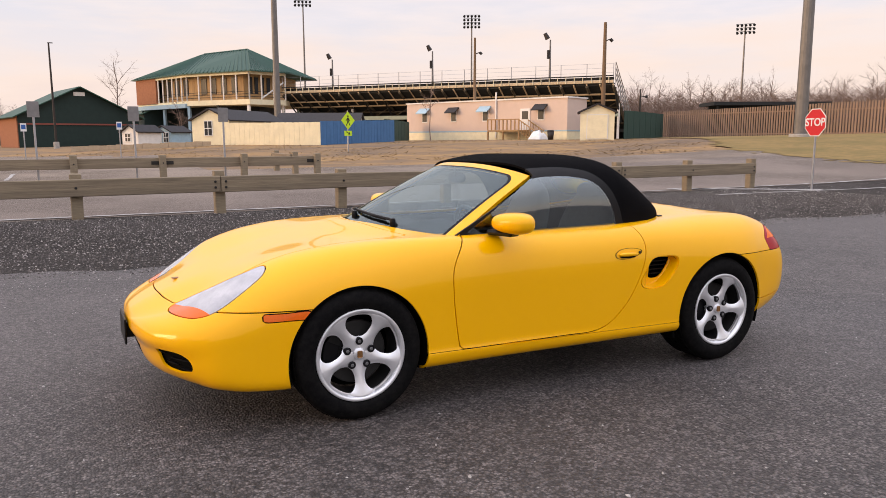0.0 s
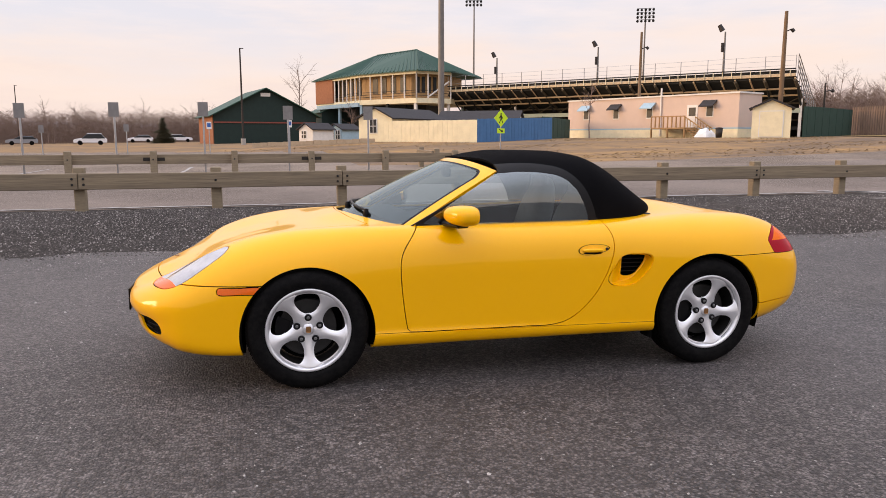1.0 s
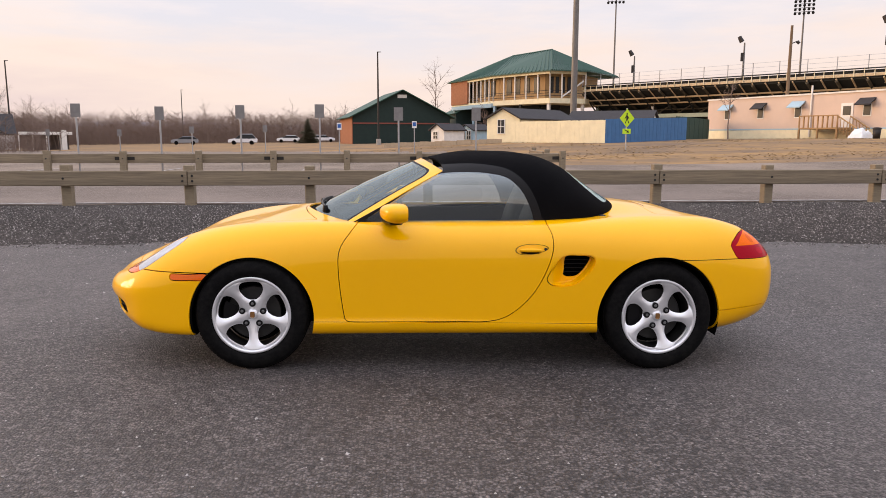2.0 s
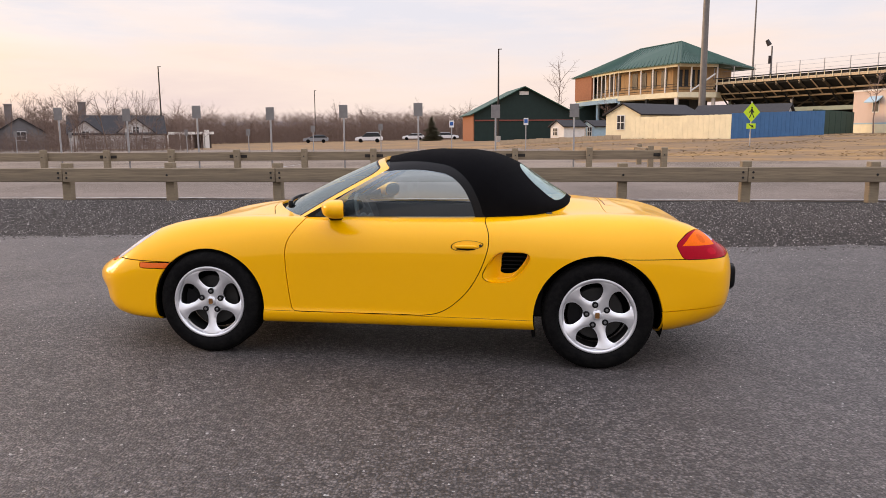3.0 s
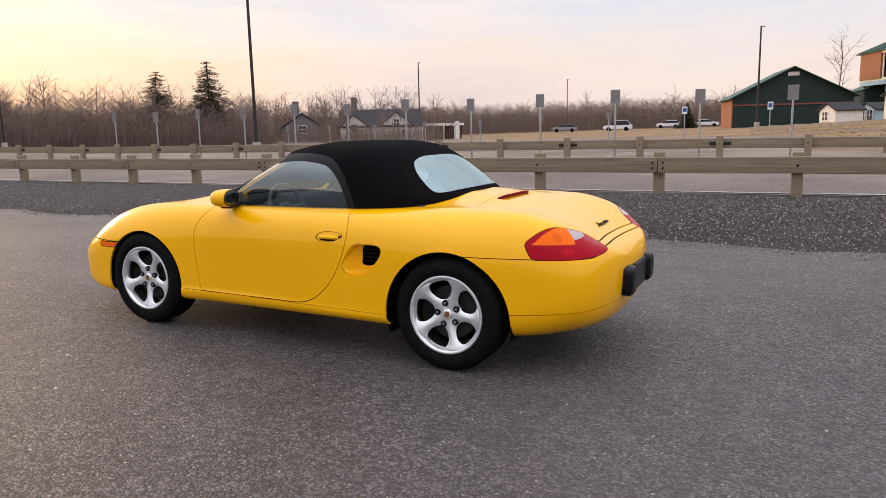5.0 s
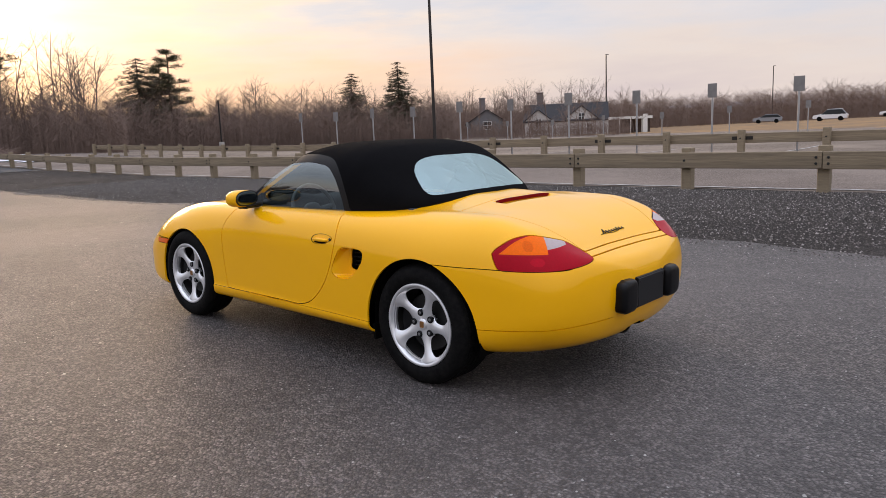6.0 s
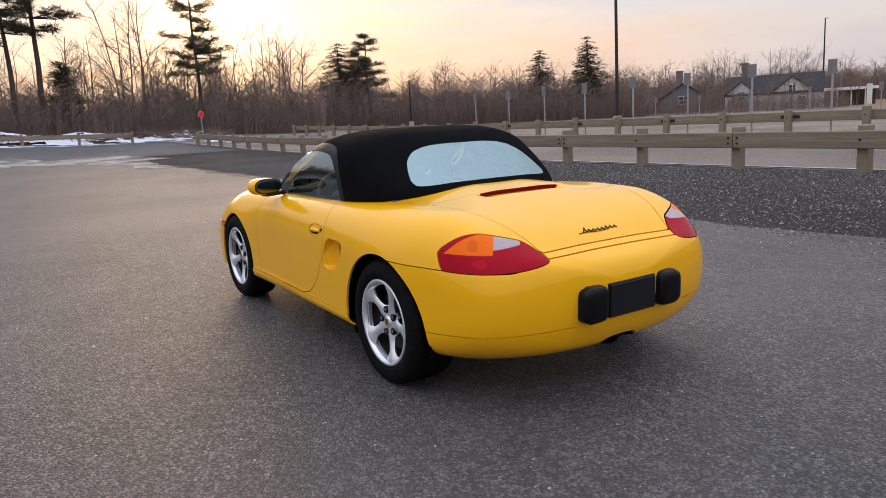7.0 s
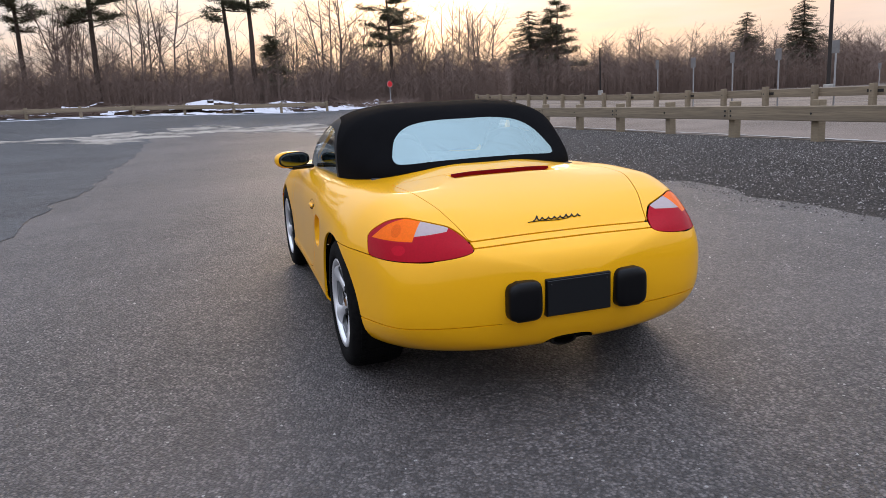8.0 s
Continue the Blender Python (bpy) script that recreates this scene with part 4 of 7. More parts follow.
def spoke_half(r):
    """Half width of a spoke: broad at the hub, waisted, flared into the rim."""
    return .026 + .022 * np.clip((.115 - r) / .05, 0, 1) ** 1.5 + .030 * np.clip((r - .135) / .055, 0, 1) ** 2


def wheel_mesh():
    """The face of the five-spoke wheel, facing +y, cut through between its spokes."""
    rs, ts = np.linspace(.028, .206, 46), np.linspace(0, 2 * math.pi, 201)
    g = np.zeros((len(rs), len(ts), 3))
    for i, r in enumerate(rs):
        for j, t in enumerate(ts):
            tw = .30 * (r - .06)
            u = ((t - tw) / (2 * math.pi / 5)) % 1.0 - .5
            off = (abs(abs(u) - .5)) * 2 * math.pi / 5 * r
            dome = -.012 * np.clip((off / max(float(spoke_half(r)), .01)), 0, 1.3) ** 2
            y = -.030 + .030 * np.clip((r - .04) / .16, 0, 1) ** 1.4 + dome
            g[i, j] = (r * math.sin(t), y, r * math.cos(t))
    sk = Skin(g)
    sk.core = (0, -1, 0)

    def hole(p):
        r = np.hypot(p[:, 0], p[:, 2])
        t = np.arctan2(p[:, 0], p[:, 2])
        u = ((t - .30 * (r - .06)) / (2 * math.pi / 5)) % 1.0 - .5
        off = np.abs(np.abs(u) - .5) * 2 * math.pi / 5 * r
        a, b, c = off - spoke_half(r), r - .083, .193 - r
        return -np.log(np.exp(-a / .005) + np.exp(-b / .005) + np.exp(-c / .005)) * .005

    _, solid = sk.cut(sk.f, hole)
    return sk, solid


WSK, WSOLID = wheel_mesh()


def wheel(cx, side, width, face_y, radius, turned):
    hub = new("wheel")
    hub.parent = car
    hub.matrix_basis = pose(cx, side * face_y, HUB_Z, 0, 0, 0 if side > 0 else 180)
    # tyre
    bm = bmesh.new()
    w, R = width, radius
    lathe(bm, [(RIM_R - .004, -.012), (RIM_R + .004, .0), (RIM_R + .018, .010), (RIM_R + .045, .013), (R - .022, .006), (R - .008, -.008), (R - .001, -.026), (R, -.045), (R, -w + .03), (R - .008, -w),
               (R - .03, -w - .01), (RIM_R, -w + .01)], 72)
    ty = part("tyre", fix_normals(bm), M_TYRE, hub, "black road tyre", smooth=True)
    # tread blocks
    bm = bmesh.new()
    n = 76
    for k in range(n):
        for row, (a, b) in enumerate(((-.030, -.062), (-.068, -.098), (-.104, -.134), (-.140, -.170), (-.176, -.206))):
            if b < -w + .02:
                continue
            t0 = 2 * math.pi * (k + .18 * row) / n
            t1 = t0 + 2 * math.pi / n * .82
            sk = .35 * 2 * math.pi / n * (1 if row % 2 else -1)
            vs = []
            for rr in (R - .004, R + .0035):
                for t, y in ((t0, a), (t1, a), (t1 + sk, b), (t0 + sk, b)):
                    vs.append(bm.verts.new((rr * math.cos(t), y, rr * math.sin(t))))
            bm.faces.new(vs[4:])
            for q in range(4):
                bm.faces.new((vs[q], vs[(q + 1) % 4], vs[4 + (q + 1) % 4], vs[4 + q]))
    part("tread", fix_normals(bm), M_TYRE, hub)
    # rim
    rim = WSK.mesh("rim", WSOLID, M_ALLOY, hub, "silver five-spoke alloy wheel", thick=.018)
    rim.rotation_euler = (0, radians(turned), 0)
    rim.scale = (1.022, 1, 1.022)
    bm = bmesh.new()
    lathe(bm, [(.205, -.016), (.210, -.001), (.215, .004), (.225, .006), (.229, .002), (.227, -.014), (.210, -.024), (.205, -.045)], 72)
    part("rim_lip", fix_normals(bm), M_ALLOY, hub, smooth=True)
    # dark barrel colour holds the shade between the spokes
    bm = bmesh.new()
    lathe(bm, [(.205, -.044), (.203, -.06), (.200, -.16)], 72)
    part("rim_barrel", fix_normals(bm), M_STEEL, hub, "inside of the rim, shade put into its dark steel", smooth=True)
    bm = bmesh.new()
    lathe(bm, [(.001, -.085), (.155, -.085), (.158, -.09), (.158, -.105), (.155, -.11), (.001, -.11)], 48)
    part("brake_disc", fix_normals(bm), M_STEEL, hub, "grey steel brake disc", smooth=False)
    bm = bmesh.new()
    a = [bm.verts.new((rr * math.cos(t), y, rr * math.sin(t))) for y in (-.055, -.13) for rr in (.10, .175) for t in np.linspace(-.45, .45, 7)]
    for q in range(6):
        bm.faces.new((a[q], a[q + 1], a[7 + q + 1], a[7 + q]))
        bm.faces.new((a[7 + q], a[7 + q + 1], a[21 + q + 1], a[21 + q]))
    part("brake_caliper", bm, M_PLASTIC, hub, "black brake caliper")
    # black disc standing in for the deep shade behind the brake
    bm = bmesh.new()
    lathe(bm, [(.001, -.150), (.19, -.150)], 32)
    part("wheel_back", bm, M_BLACKGAP, hub)
    bm = bmesh.new()
    lathe(bm, [(.001, -.022), (.026, -.024), (.032, -.030), (.034, -.045)], 28)
    cap = part("centre_cap", fix_normals(bm), M_ALLOY, hub, "silver centre cap", smooth=True)
    bm = bmesh.new()
    box(bm, -.013, .013, -.022, -.0195, -.017, .017, .004)
    part("cap_emblem", bm, M_CREST, cap, "small gold and red emblem shape")
    for k in range(5):
        t = 2 * math.pi * k / 5 + radians(turned + 36)
        # black ring paints the shade in the recess round the bolt
        bm = bmesh.new()
        lathe(bm, [(.001, -.030), (.008, -.030), (.0095, -.021), (.015, -.020), (.019, -.024), (.019, -.04)], 14)
        for v in bm.verts:
            v.co += Vector((.064 * math.sin(t), -.002, .064 * math.cos(t)))
        part("wheel_bolt", fix_normals(bm), M_PLASTIC, hub, smooth=False)
        bm = bmesh.new()
        lathe(bm, [(.001, -.0195), (.0065, -.0195), (.0095, -.022), (.0095, -.034)], 6)
        for v in bm.verts:
            v.co += Vector((.064 * math.sin(t), -.002, .064 * math.cos(t)))
        part("bolt_head", fix_normals(bm), M_BOLT, hub, "dull steel bolt head")
    return hub


for side in (1, -1):
    wheel_well(F_AXLE, .365, side)
    wheel_well(R_AXLE, .387, side)
    wheel(F_AXLE, side, .205, .842, .326, 36)
    wheel(R_AXLE, side, .245, .870, .328, 49)

# ---- windscreen and soft top ----
def screen_pt(u, v):
    b = np.array((.905 - .285 * abs(u) ** 2.1, .712 * u, .846 + .042 * (1 - u * u)))
    t = np.array((.205 - .115 * abs(u) ** 2.2, .600 * u, 1.160 + .062 * (1 - abs(u) ** 2.6)))
    p = b + (t - b) * v
    return p + np.array((.03, 0, .045)) * (v * (1 - v)) * (1 - .5 * u * u)


us, vs_ = np.linspace(-1, 1, 81), np.linspace(-.04, 1.0, 41)
scr = Skin(np.array([[screen_pt(u, v) for v in vs_] for u in us]))


def screen_field(lim_u, lim_v, r):
    def f(p):
        # recover u and v from the place on the screen
        v = np.clip((p[:, 2] - .86) / .36, -.1, 1.1)
        for _ in range(6):
            half = .712 + (.600 - .712) * v
            u = np.clip(p[:, 1] / half, -1, 1)
            zb, zt = .846 + .042 * (1 - u * u), 1.160 + .062 * (1 - np.abs(u) ** 2.6)
            v = (p[:, 2] - zb - .045 * v * (1 - v) * (1 - .5 * u * u)) / (zt - zb)
        a, b = (lim_u - np.abs(u)) * .62, (lim_v - v) * .48
        m = np.minimum(a, b)
        return np.where((a < r) & (b < r), r - np.hypot(np.maximum(r - a, 0), np.maximum(r - b, 0)), m)

    return f


pane, frame_f = scr.cut(scr.f, screen_field(.905, .915, .07))
band, frame_f2 = scr.cut(frame_f, screen_field(.925, .935, .07))
scr.mesh("windscreen", pane, M_SCREENGLASS, car, "tinted windscreen glass", thick=0)
scr.mesh("screen_seal", band, M_SEAL, car, thick=.01)
sf = scr.mesh("screen_frame", frame_f2, M_PAINT, car, "yellow windscreen frame", thick=.022)
sf.data.materials.append(M_DASH)
sf.modifiers["thickness"].material_offset = 1

T_MID = pchip([-1.10, -1.05, -.95, -.85, -.72, -.60, -.5, -.35, -.15, 0, .15, .7], [.945, .978, 1.038, 1.104, 1.187, 1.238, 1.263, 1.279, 1.279, 1.262, 1.230, 1.15])
T_LOW = pchip([-1.10, -.85, -.5, 0, .7], [.930, .890, .855, .845, .838])
T_WID = pchip([-1.10, -1.085, -1.05, -.98, -.88, -.75, -.6, -.5, -.1, .3, .7], [0, .18, .35, .49, .60, .67, .70, .71, .71, .71, .705])
T_N = pchip([-1.10, -.95, -.8, -.65, -.5, 0, .7], [1.9, 2.05, 2.3, 2.9, 3.7, 4.1, 4.0])


def top_section(x, count=90):
    w, lo, hi, n = (float(f(x)) for f in (T_WID, T_LOW, T_MID, T_N))
    a = np.linspace(0, math.pi / 2, 300)
    p = np.stack([w * np.cos(a) ** (2 / n), lo + (hi - lo) * np.sin(a) ** (2 / n)], 1)
    s = np.concatenate([[0], np.cumsum(np.hypot(*np.diff(p, axis=0).T) + 1e-9)])
    u = np.linspace(0, s[-1], count)
    return np.stack([np.full(count, x), np.interp(u, s, p[:, 0]), np.interp(u, s, p[:, 1])], 1)


xs_top = np.concatenate([np.linspace(.66, -.6, 130), -.6 - .498 * np.sin(np.linspace(0, math.pi / 2, 70)[1:])])
top = Skin(np.array([top_section(x) for x in xs_top]))
WINDOW = smooth_loop([(.60, .80), (.555, .865), (.44, .945), (.30, 1.04), (.175, 1.118), (.10, 1.146), (-.05, 1.157), (-.17, 1.152), (-.29, 1.128), (-.375, 1.06), (-.43, .965), (-.458, .88), (-.465, .80), (0, .78)], 8)
# cloth lies behind the screen header
_, cloth = top.cut(top.f, lambda p: p[:, 0] - (.150 - .06 * np.clip(np.abs(p[:, 1]) / .6, 0, 1) ** 2 + np.clip((1.16 - p[:, 2]) / .32, 0, 1) * .56))
sidepane, cloth = top.cut(cloth, lambda p: np.where(p[:, 1] > .3, inside(WINDOW, p[:, [0, 2]]), -1))
seal, cloth = top.cut(cloth, lambda p: np.where(p[:, 1] > .3, inside(WINDOW, p[:, [0, 2]]) + .05, -1))
REARPANE = smooth_loop([(0, 1.183), (.20, 1.180), (.34, 1.155), (.425, 1.10), (.47, 1.02), (.475, .985), (.44, .968), (.25, .978), (0, .982), (-.25, .978), (-.44, .968), (-.47, 1.02), (-.34, 1.155), (-.20, 1.18)], 8)
rearpane, cloth = top.cut(cloth, lambda p: np.where(p[:, 0] < -.55, inside(REARPANE, p[:, 1:]), -1))
soft = top.mesh("soft_top", cloth, M_CANVAS, car, "black canvas folding roof", both=True, thick=.014)
for mir in (False, True):
    top.mesh("side_window", sidepane, M_GLASS, car, "tinted door glass", mirror=mir, thick=0)
    top.mesh("window_seal", seal, M_SEAL, car, "black rubber window seal", mirror=mir, thick=.014)
top.mesh("rear_window", rearpane, M_REARPANE, car, "clouded plastic rear window", both=True, thick=0)


# ---- car details ----
def car_part(name, bm, material, label="", smooth=False, parent=None):
    return part(name, bm, material, parent or car, label, smooth)


def blob(bm, center, size, n=2.0, seg=28, rings=18, squash=None):
    """A rounded solid: a superellipsoid."""
    rows = []
    for i in range(rings + 1):
        a = -math.pi / 2 + math.pi * i / rings
        row = []
        for k in range(seg):
            t = 2 * math.pi * k / seg
            f = lambda w: math.copysign(abs(w) ** (2 / n), w)
            p = Vector((f(math.cos(a)) * f(math.cos(t)) * size[0], f(math.cos(a)) * f(math.sin(t)) * size[1], f(math.sin(a)) * size[2]))
            if squash:
                p = squash(p)
            row.append(bm.verts.new(p + Vector(center)))
        rows.append(row)
    for r0, r1 in zip(rows, rows[1:]):
        for k in range(seg):
            bm.faces.new((r0[k], r0[(k + 1) % seg], r1[(k + 1) % seg], r1[k]))
    bmesh.ops.remove_doubles(bm, verts=bm.verts[:], dist=1e-5)
    return bm


def body_y(x, z):
    """How far out the body's side lies at a place along it."""
    p = body_section(x, 400)
    side = p[:330]
    k = np.argmin(np.abs(side[:, 2] - z) + np.where(side[:, 1] < .5, 9, 0))
    return float(side[k, 1])


def top_z(x, y):
    """Height of the body's upper surface."""
    p = body_section(x, 400)
    up = p[p[:, 2] >= float(Z_WIDE(x))]
    return float(np.interp(abs(y), up[::-1, 1], up[::-1, 2]))


for side in (1, -1):
    # door mirror: shell open to the rear, glass, stalk
    bm = bmesh.new()
    blob(bm, (0, 0, 0), (.088, .122, .055), 2.5, squash=lambda p: Vector((p.x if p.x > -.035 else -.035, p.y, p.z * (1.0 + .12 * side * p.y / .122))))
    mirror = car_part("door_mirror", bm, M_PAINT, "yellow door mirror shell", True)
    mirror.matrix_basis = pose(.370, side * .872, .926, 0, 0, 19 * side)
    bm = bmesh.new()
    blob(bm, (0, 0, 0), (.003, .106, .044), 2.5)
    mg = part("mirror_glass", bm, M_MIRROR, mirror, "mirror glass", True)
    mg.matrix_basis = pose(-.038, 0, 0, 0, -2, 0)
    bm = bmesh.new()
    blob(bm, (-.0345, 0, 0), (.004, .116, .052), 2.5)
    part("mirror_rim", bm, M_SEAL, mirror, "black mirror rim", True)
    bm = bmesh.new()
    box(bm, -.04, .045, -.155, .02, -.070, -.040, .012)
    if side < 0:
        for v in bm.verts:
            v.co.y *= -1
        bmesh.ops.reverse_faces(bm, faces=bm.faces[:])
    part("mirror_stalk", bm, M_PLASTIC, mirror, "black mirror foot")
    # black triangle behind the screen pillar
    bm = bmesh.new()
    tri = [(.60, .852), (.40, .850), (.41, .945)]
    a = [bm.verts.new((x, side * (.709 - .12 * (z - .85)), z)) for x, z in tri]
    b = [bm.verts.new((x, side * (.695 - .12 * (z - .85)), z)) for x, z in tri]
    bm.faces.new(a)
    bm.faces.new(b[::-1])
    for k in range(3):
        bm.faces.new((a[k], a[(k + 1) % 3], b[(k + 1) % 3], b[k]))
    car_part("mirror_sail", fix_normals(bm), M_SEAL, "black corner panel")
    # door handle in its oval dish
    bm = bmesh.new()
    hx, hz = -.425, .712
    n = 40
    dish = []
    for rr in (1.0, .94):
        dish.append([(hx + .098 * rr * math.cos(t), hz + .008 + (.030 + .006 * math.cos(t)) * rr * math.sin(t) - .008 * math.cos(t)) for t in np.linspace(0, 2 * math.pi, n, endpoint=False)])
    r0, r1 = ([bm.verts.new((x, side * (body_y(x, z) + .0015), z)) for x, z in ring] for ring in dish)
    for k in range(n):
        bm.faces.new((r0[k], r0[(k + 1) % n], r1[(k + 1) % n], r1[k]))
    handle = car_part("door_handle", bm, M_BLACKGAP, "joint round the oval handle plate")
    bm = bmesh.new()
    blob(bm, (hx + .008, side * (body_y(hx, hz) + .004), hz + .002), (.066, .012, .011), 2.6)
    part("handle_grip", bm, M_PAINT, handle, "yellow pull handle", True)
    # a dark strip paints the shadow that the grip throws below it
    bm = bmesh.new()
    blob(bm, (hx + .008, side * (body_y(hx, hz - .015) + .0005), hz - .013), (.058, .0035, .006), 2.6)
    part("handle_shadow_gap", bm, M_BLACKGAP, handle, "dark strip painting the shade under the grip", True)
    bm = bmesh.new()
    lathe(bm, [(.001, .004), (.006, .004), (.0085, .002), (.0085, -.003)], 14)
    for v in bm.verts:
        v.co = Vector((hx - .080 + v.co.x, side * (body_y(hx - .08, hz) + v.co.y), hz + .010 + v.co.z))
    part("lock", bm, M_STEEL, handle, "steel key lock")
    # slats of the side intake
    intake = new("side_intake")
    intake.parent = car
    intake["label"] = "black slatted air intake"
    bm = bmesh.new()
    box(bm, -.80, -.60, .753, .758, .53, .69)
    for v in bm.verts:
        v.co.y *= side
    part("intake_back", bm, M_BLACKGAP, intake)
    for k in range(4):
        z = .575 + .0245 * k
        bm = bmesh.new()
        box(bm, -.785 + .016 * (3 - k), -.622, .768, .814, z - .0035, z + .0035, .001)
        for v in bm.verts:
            v.co.y *= side
            v.co.z += (abs(v.co.y) - .8) * .25
        if side < 0:
            bmesh.ops.reverse_faces(bm, faces=bm.faces[:])
        part("slat", bm, M_PLASTIC, intake)
    # mud flap edge behind the front of the rear wheel
    bm = bmesh.new()
    box(bm, -.834, -.814, .74, .852, .165, .26, .006)
    for v in bm.verts:
        v.co.y *= side
        v.co.x -= (.25 - v.co.z) * .12
    car_part("stone_guard", fix_normals(bm), M_BLACKGAP, "black stone guard ahead of the rear wheel")

# number plate bracket on the nose, seen edge on
bm = bmesh.new()
box(bm, 2.196, 2.206, -.15, .15, .315, .445, .004)
box(bm, 2.12, 2.20, -.10, .10, .34, .42, .004)
car_part("plate_bracket", bm, M_PLASTIC, "black front plate bracket")
# tail: plate, buffers, tail pipe, brake light, emblem
bm = bmesh.new()
box(bm, -2.112, -2.08, -.155, .155, .395, .560, .004)
plate = car_part("rear_plate_panel", bm, M_PLASTIC, "dark blank plate panel")
bm = bmesh.new()
box(bm, -2.1165, -2.111, -.150, .150, .400, .553, .002)
part("plate", bm, mat("dark_plate", (0.006, 0.007, 0.009), .35, var=.3, scale=40), plate, "dark number plate cover")
for y in (-.132, .132):
    for z in (.535,):
        bm = bmesh.new()
        blob(bm, (-2.1175, y, z), (.002, .004, .004), 2.0, 10, 6)
        part("plate_screw", bm, M_STEEL, plate)
for side in (1, -1):
    bm = bmesh.new()
    blob(bm, (-2.085, side * .252, .477), (.055, .078, .088), 4.5, 36, 22, squash=lambda p: Vector((p.x, p.y, p.z * (1 - .06 * (p.y * side > .04)))))
    car_part("bumper_buffer", bm, M_PLASTIC, "black rubber bumper buffer", True)
bm = bmesh.new()
lathe(bm, [(.030, -.02), (.038, -.02), (.040, -.012), (.040, .15), (.034, .15), (.030, -.015)], 28, "x")
for v in bm.verts:
    v.co = Vector((-1.945 + v.co.x, v.co.y * 1.7, .228 + v.co.z * .70))
car_part("tail_pipe", fix_normals(bm), M_PIPE, "oval steel tail pipe, darkened as if in shade", True)
bm = bmesh.new()
box(bm, -1.93, -1.70, -.19, .19, .20, .30, .03)
car_part("silencer", bm, M_BLACKGAP, "dark silencer box under the tail")
n = 30
bm = bmesh.new()
rows = []
for k in range(n + 1):
    y = -.272 + .544 * k / n
    e = min(1, (.285 - abs(y)) / .03)
    z = top_z(-1.281, y)
    rows.append([bm.verts.new(c) for c in ((-1.2795, y, z + .0015), (-1.2845, y, z + .0005), (-1.2870, y, z - .0185 * e), (-1.2800, y, z - .021 * e))])
for a, b in zip(rows, rows[1:]):
    for q in range(4):
        bm.faces.new((a[q], a[(q + 1) % 4], b[(q + 1) % 4], b[q]))
bm.faces.new(rows[0])
bm.faces.new(rows[-1][::-1])
car_part("brake_light", fix_normals(bm), mat("dark_red_lens", (.16, .002, .004), .35, spec=.05, var=.2, scale=60), "dark red high brake light above a yellow shelf")
# emblem: a plain slanted squiggle of dark chrome
bm = bmesh.new()


def on_lid(y, up):
    x = -1.872 + up
    return (x, y, top_z(x, y) + .003)


def stroke(y0, y1, k):
    """Slanting up and down strokes run together, the first one tall."""
    pts = []
    for i in range(8 * k + 1):
        t = i / (8 * k)
        ph = t * k * 2 * math.pi
        tall = .026 if t < .16 else .012 if t < .62 or t > .80 else .018
        up = tall * (.5 - .5 * math.cos(ph)) - .004
        pts.append(on_lid(y0 + (y1 - y0) * t - up * .55 - .004 * math.sin(ph), up))
    return pts


tube(bm, stroke(.094, -.140, 8), .0031, 5)
tube(bm, [on_lid(.125 - .20 * k / 14, -.009 + .0022 * math.sin(k * .5)) for k in range(15)], .0019, 5)
car_part("emblem", fix_normals(bm), M_PLASTIC, "thin dark emblem in one flowing line")
# wipers on the cowl
for y0, y1 in ((.34, -.22), (-.10, -.56)):
    bm = bmesh.new()
    p0 = Vector((.93 - .36 * (y0 / .7) ** 2, y0, .884))
    pts = []
    for k in range(9):
        y = y0 + (y1 - y0) * k / 8
        u, v = y / .70, .07
        q = screen_pt(u, .05 + .05 * k / 8)
        pts.append(Vector(q) + Vector((.014, 0, .016)))
    tube(bm, pts, [.008 - .0004 * k for k in range(9)], 6)
    wiper = car_part("wiper", fix_normals(bm), M_PLASTIC, "black windscreen wiper")
    bm = bmesh.new()
    tube(bm, [q + Vector((-.006, 0, -.010)) for q in pts[1:]], .005, 6)
    part("blade", fix_normals(bm), M_SEAL, wiper)
    bm = bmesh.new()
    lathe(bm, [(.001, .03), (.014, .028), (.018, .01), (.018, -.02)], 14, "z")
    for v in bm.verts:
        v.co += pts[0] - Vector((0, 0, .02))
    part("pivot", fix_normals(bm), M_PLASTIC, wiper)
# hood badge and washer jets
bm = bmesh.new()
blob(bm, (1.93, 0, float(Z_MID(1.93)) + .010), (.028, .021, .004), 2.4, 20, 8)
car_part("bonnet_emblem", bm, M_CREST, "small plain gold shield shape", True)

# ---- cabin ----
bm = bmesh.new()
box(bm, -.90, .78, -.62, .62, .25, .30, .02)
box(bm, -.95, -.88, -.62, .62, .25, .90, .02)
box(bm, -.9, .8, .60, .64, .25, .84, .01)
box(bm, -.9, .8, -.64, -.60, .25, .84, .01)
car_part("cabin_tub", bm, M_DASH, "dark cabin lining")
bm = bmesh.new()
rows = []
for k in range(25):
    y = -.64 + 1.28 * k / 24
    hump = .045 * math.exp(-((y - .33) / .17) ** 2)
    rows.append([bm.verts.new(c) for c in ((.86 - .25 * (y / .64) ** 2, y, .850), (.62, y, .868 + hump * .6), (.50, y, .865 + hump), (.43, y, .835 + hump), (.40, y, .74), (.47, y, .55))])
for a, b in zip(rows, rows[1:]):
    for q in range(5):
        bm.faces.new((a[q], a[q + 1], b[q + 1], b[q]))
car_part("dashboard", fix_normals(bm), M_DASH, "dark grey dashboard", True)
bm = bmesh.new()
ring = [Vector((.30 + .06 * math.sin(t), .335 + .18 * math.cos(t), .80 + .17 * math.sin(t))) for t in np.linspace(0, 2 * math.pi, 37)]
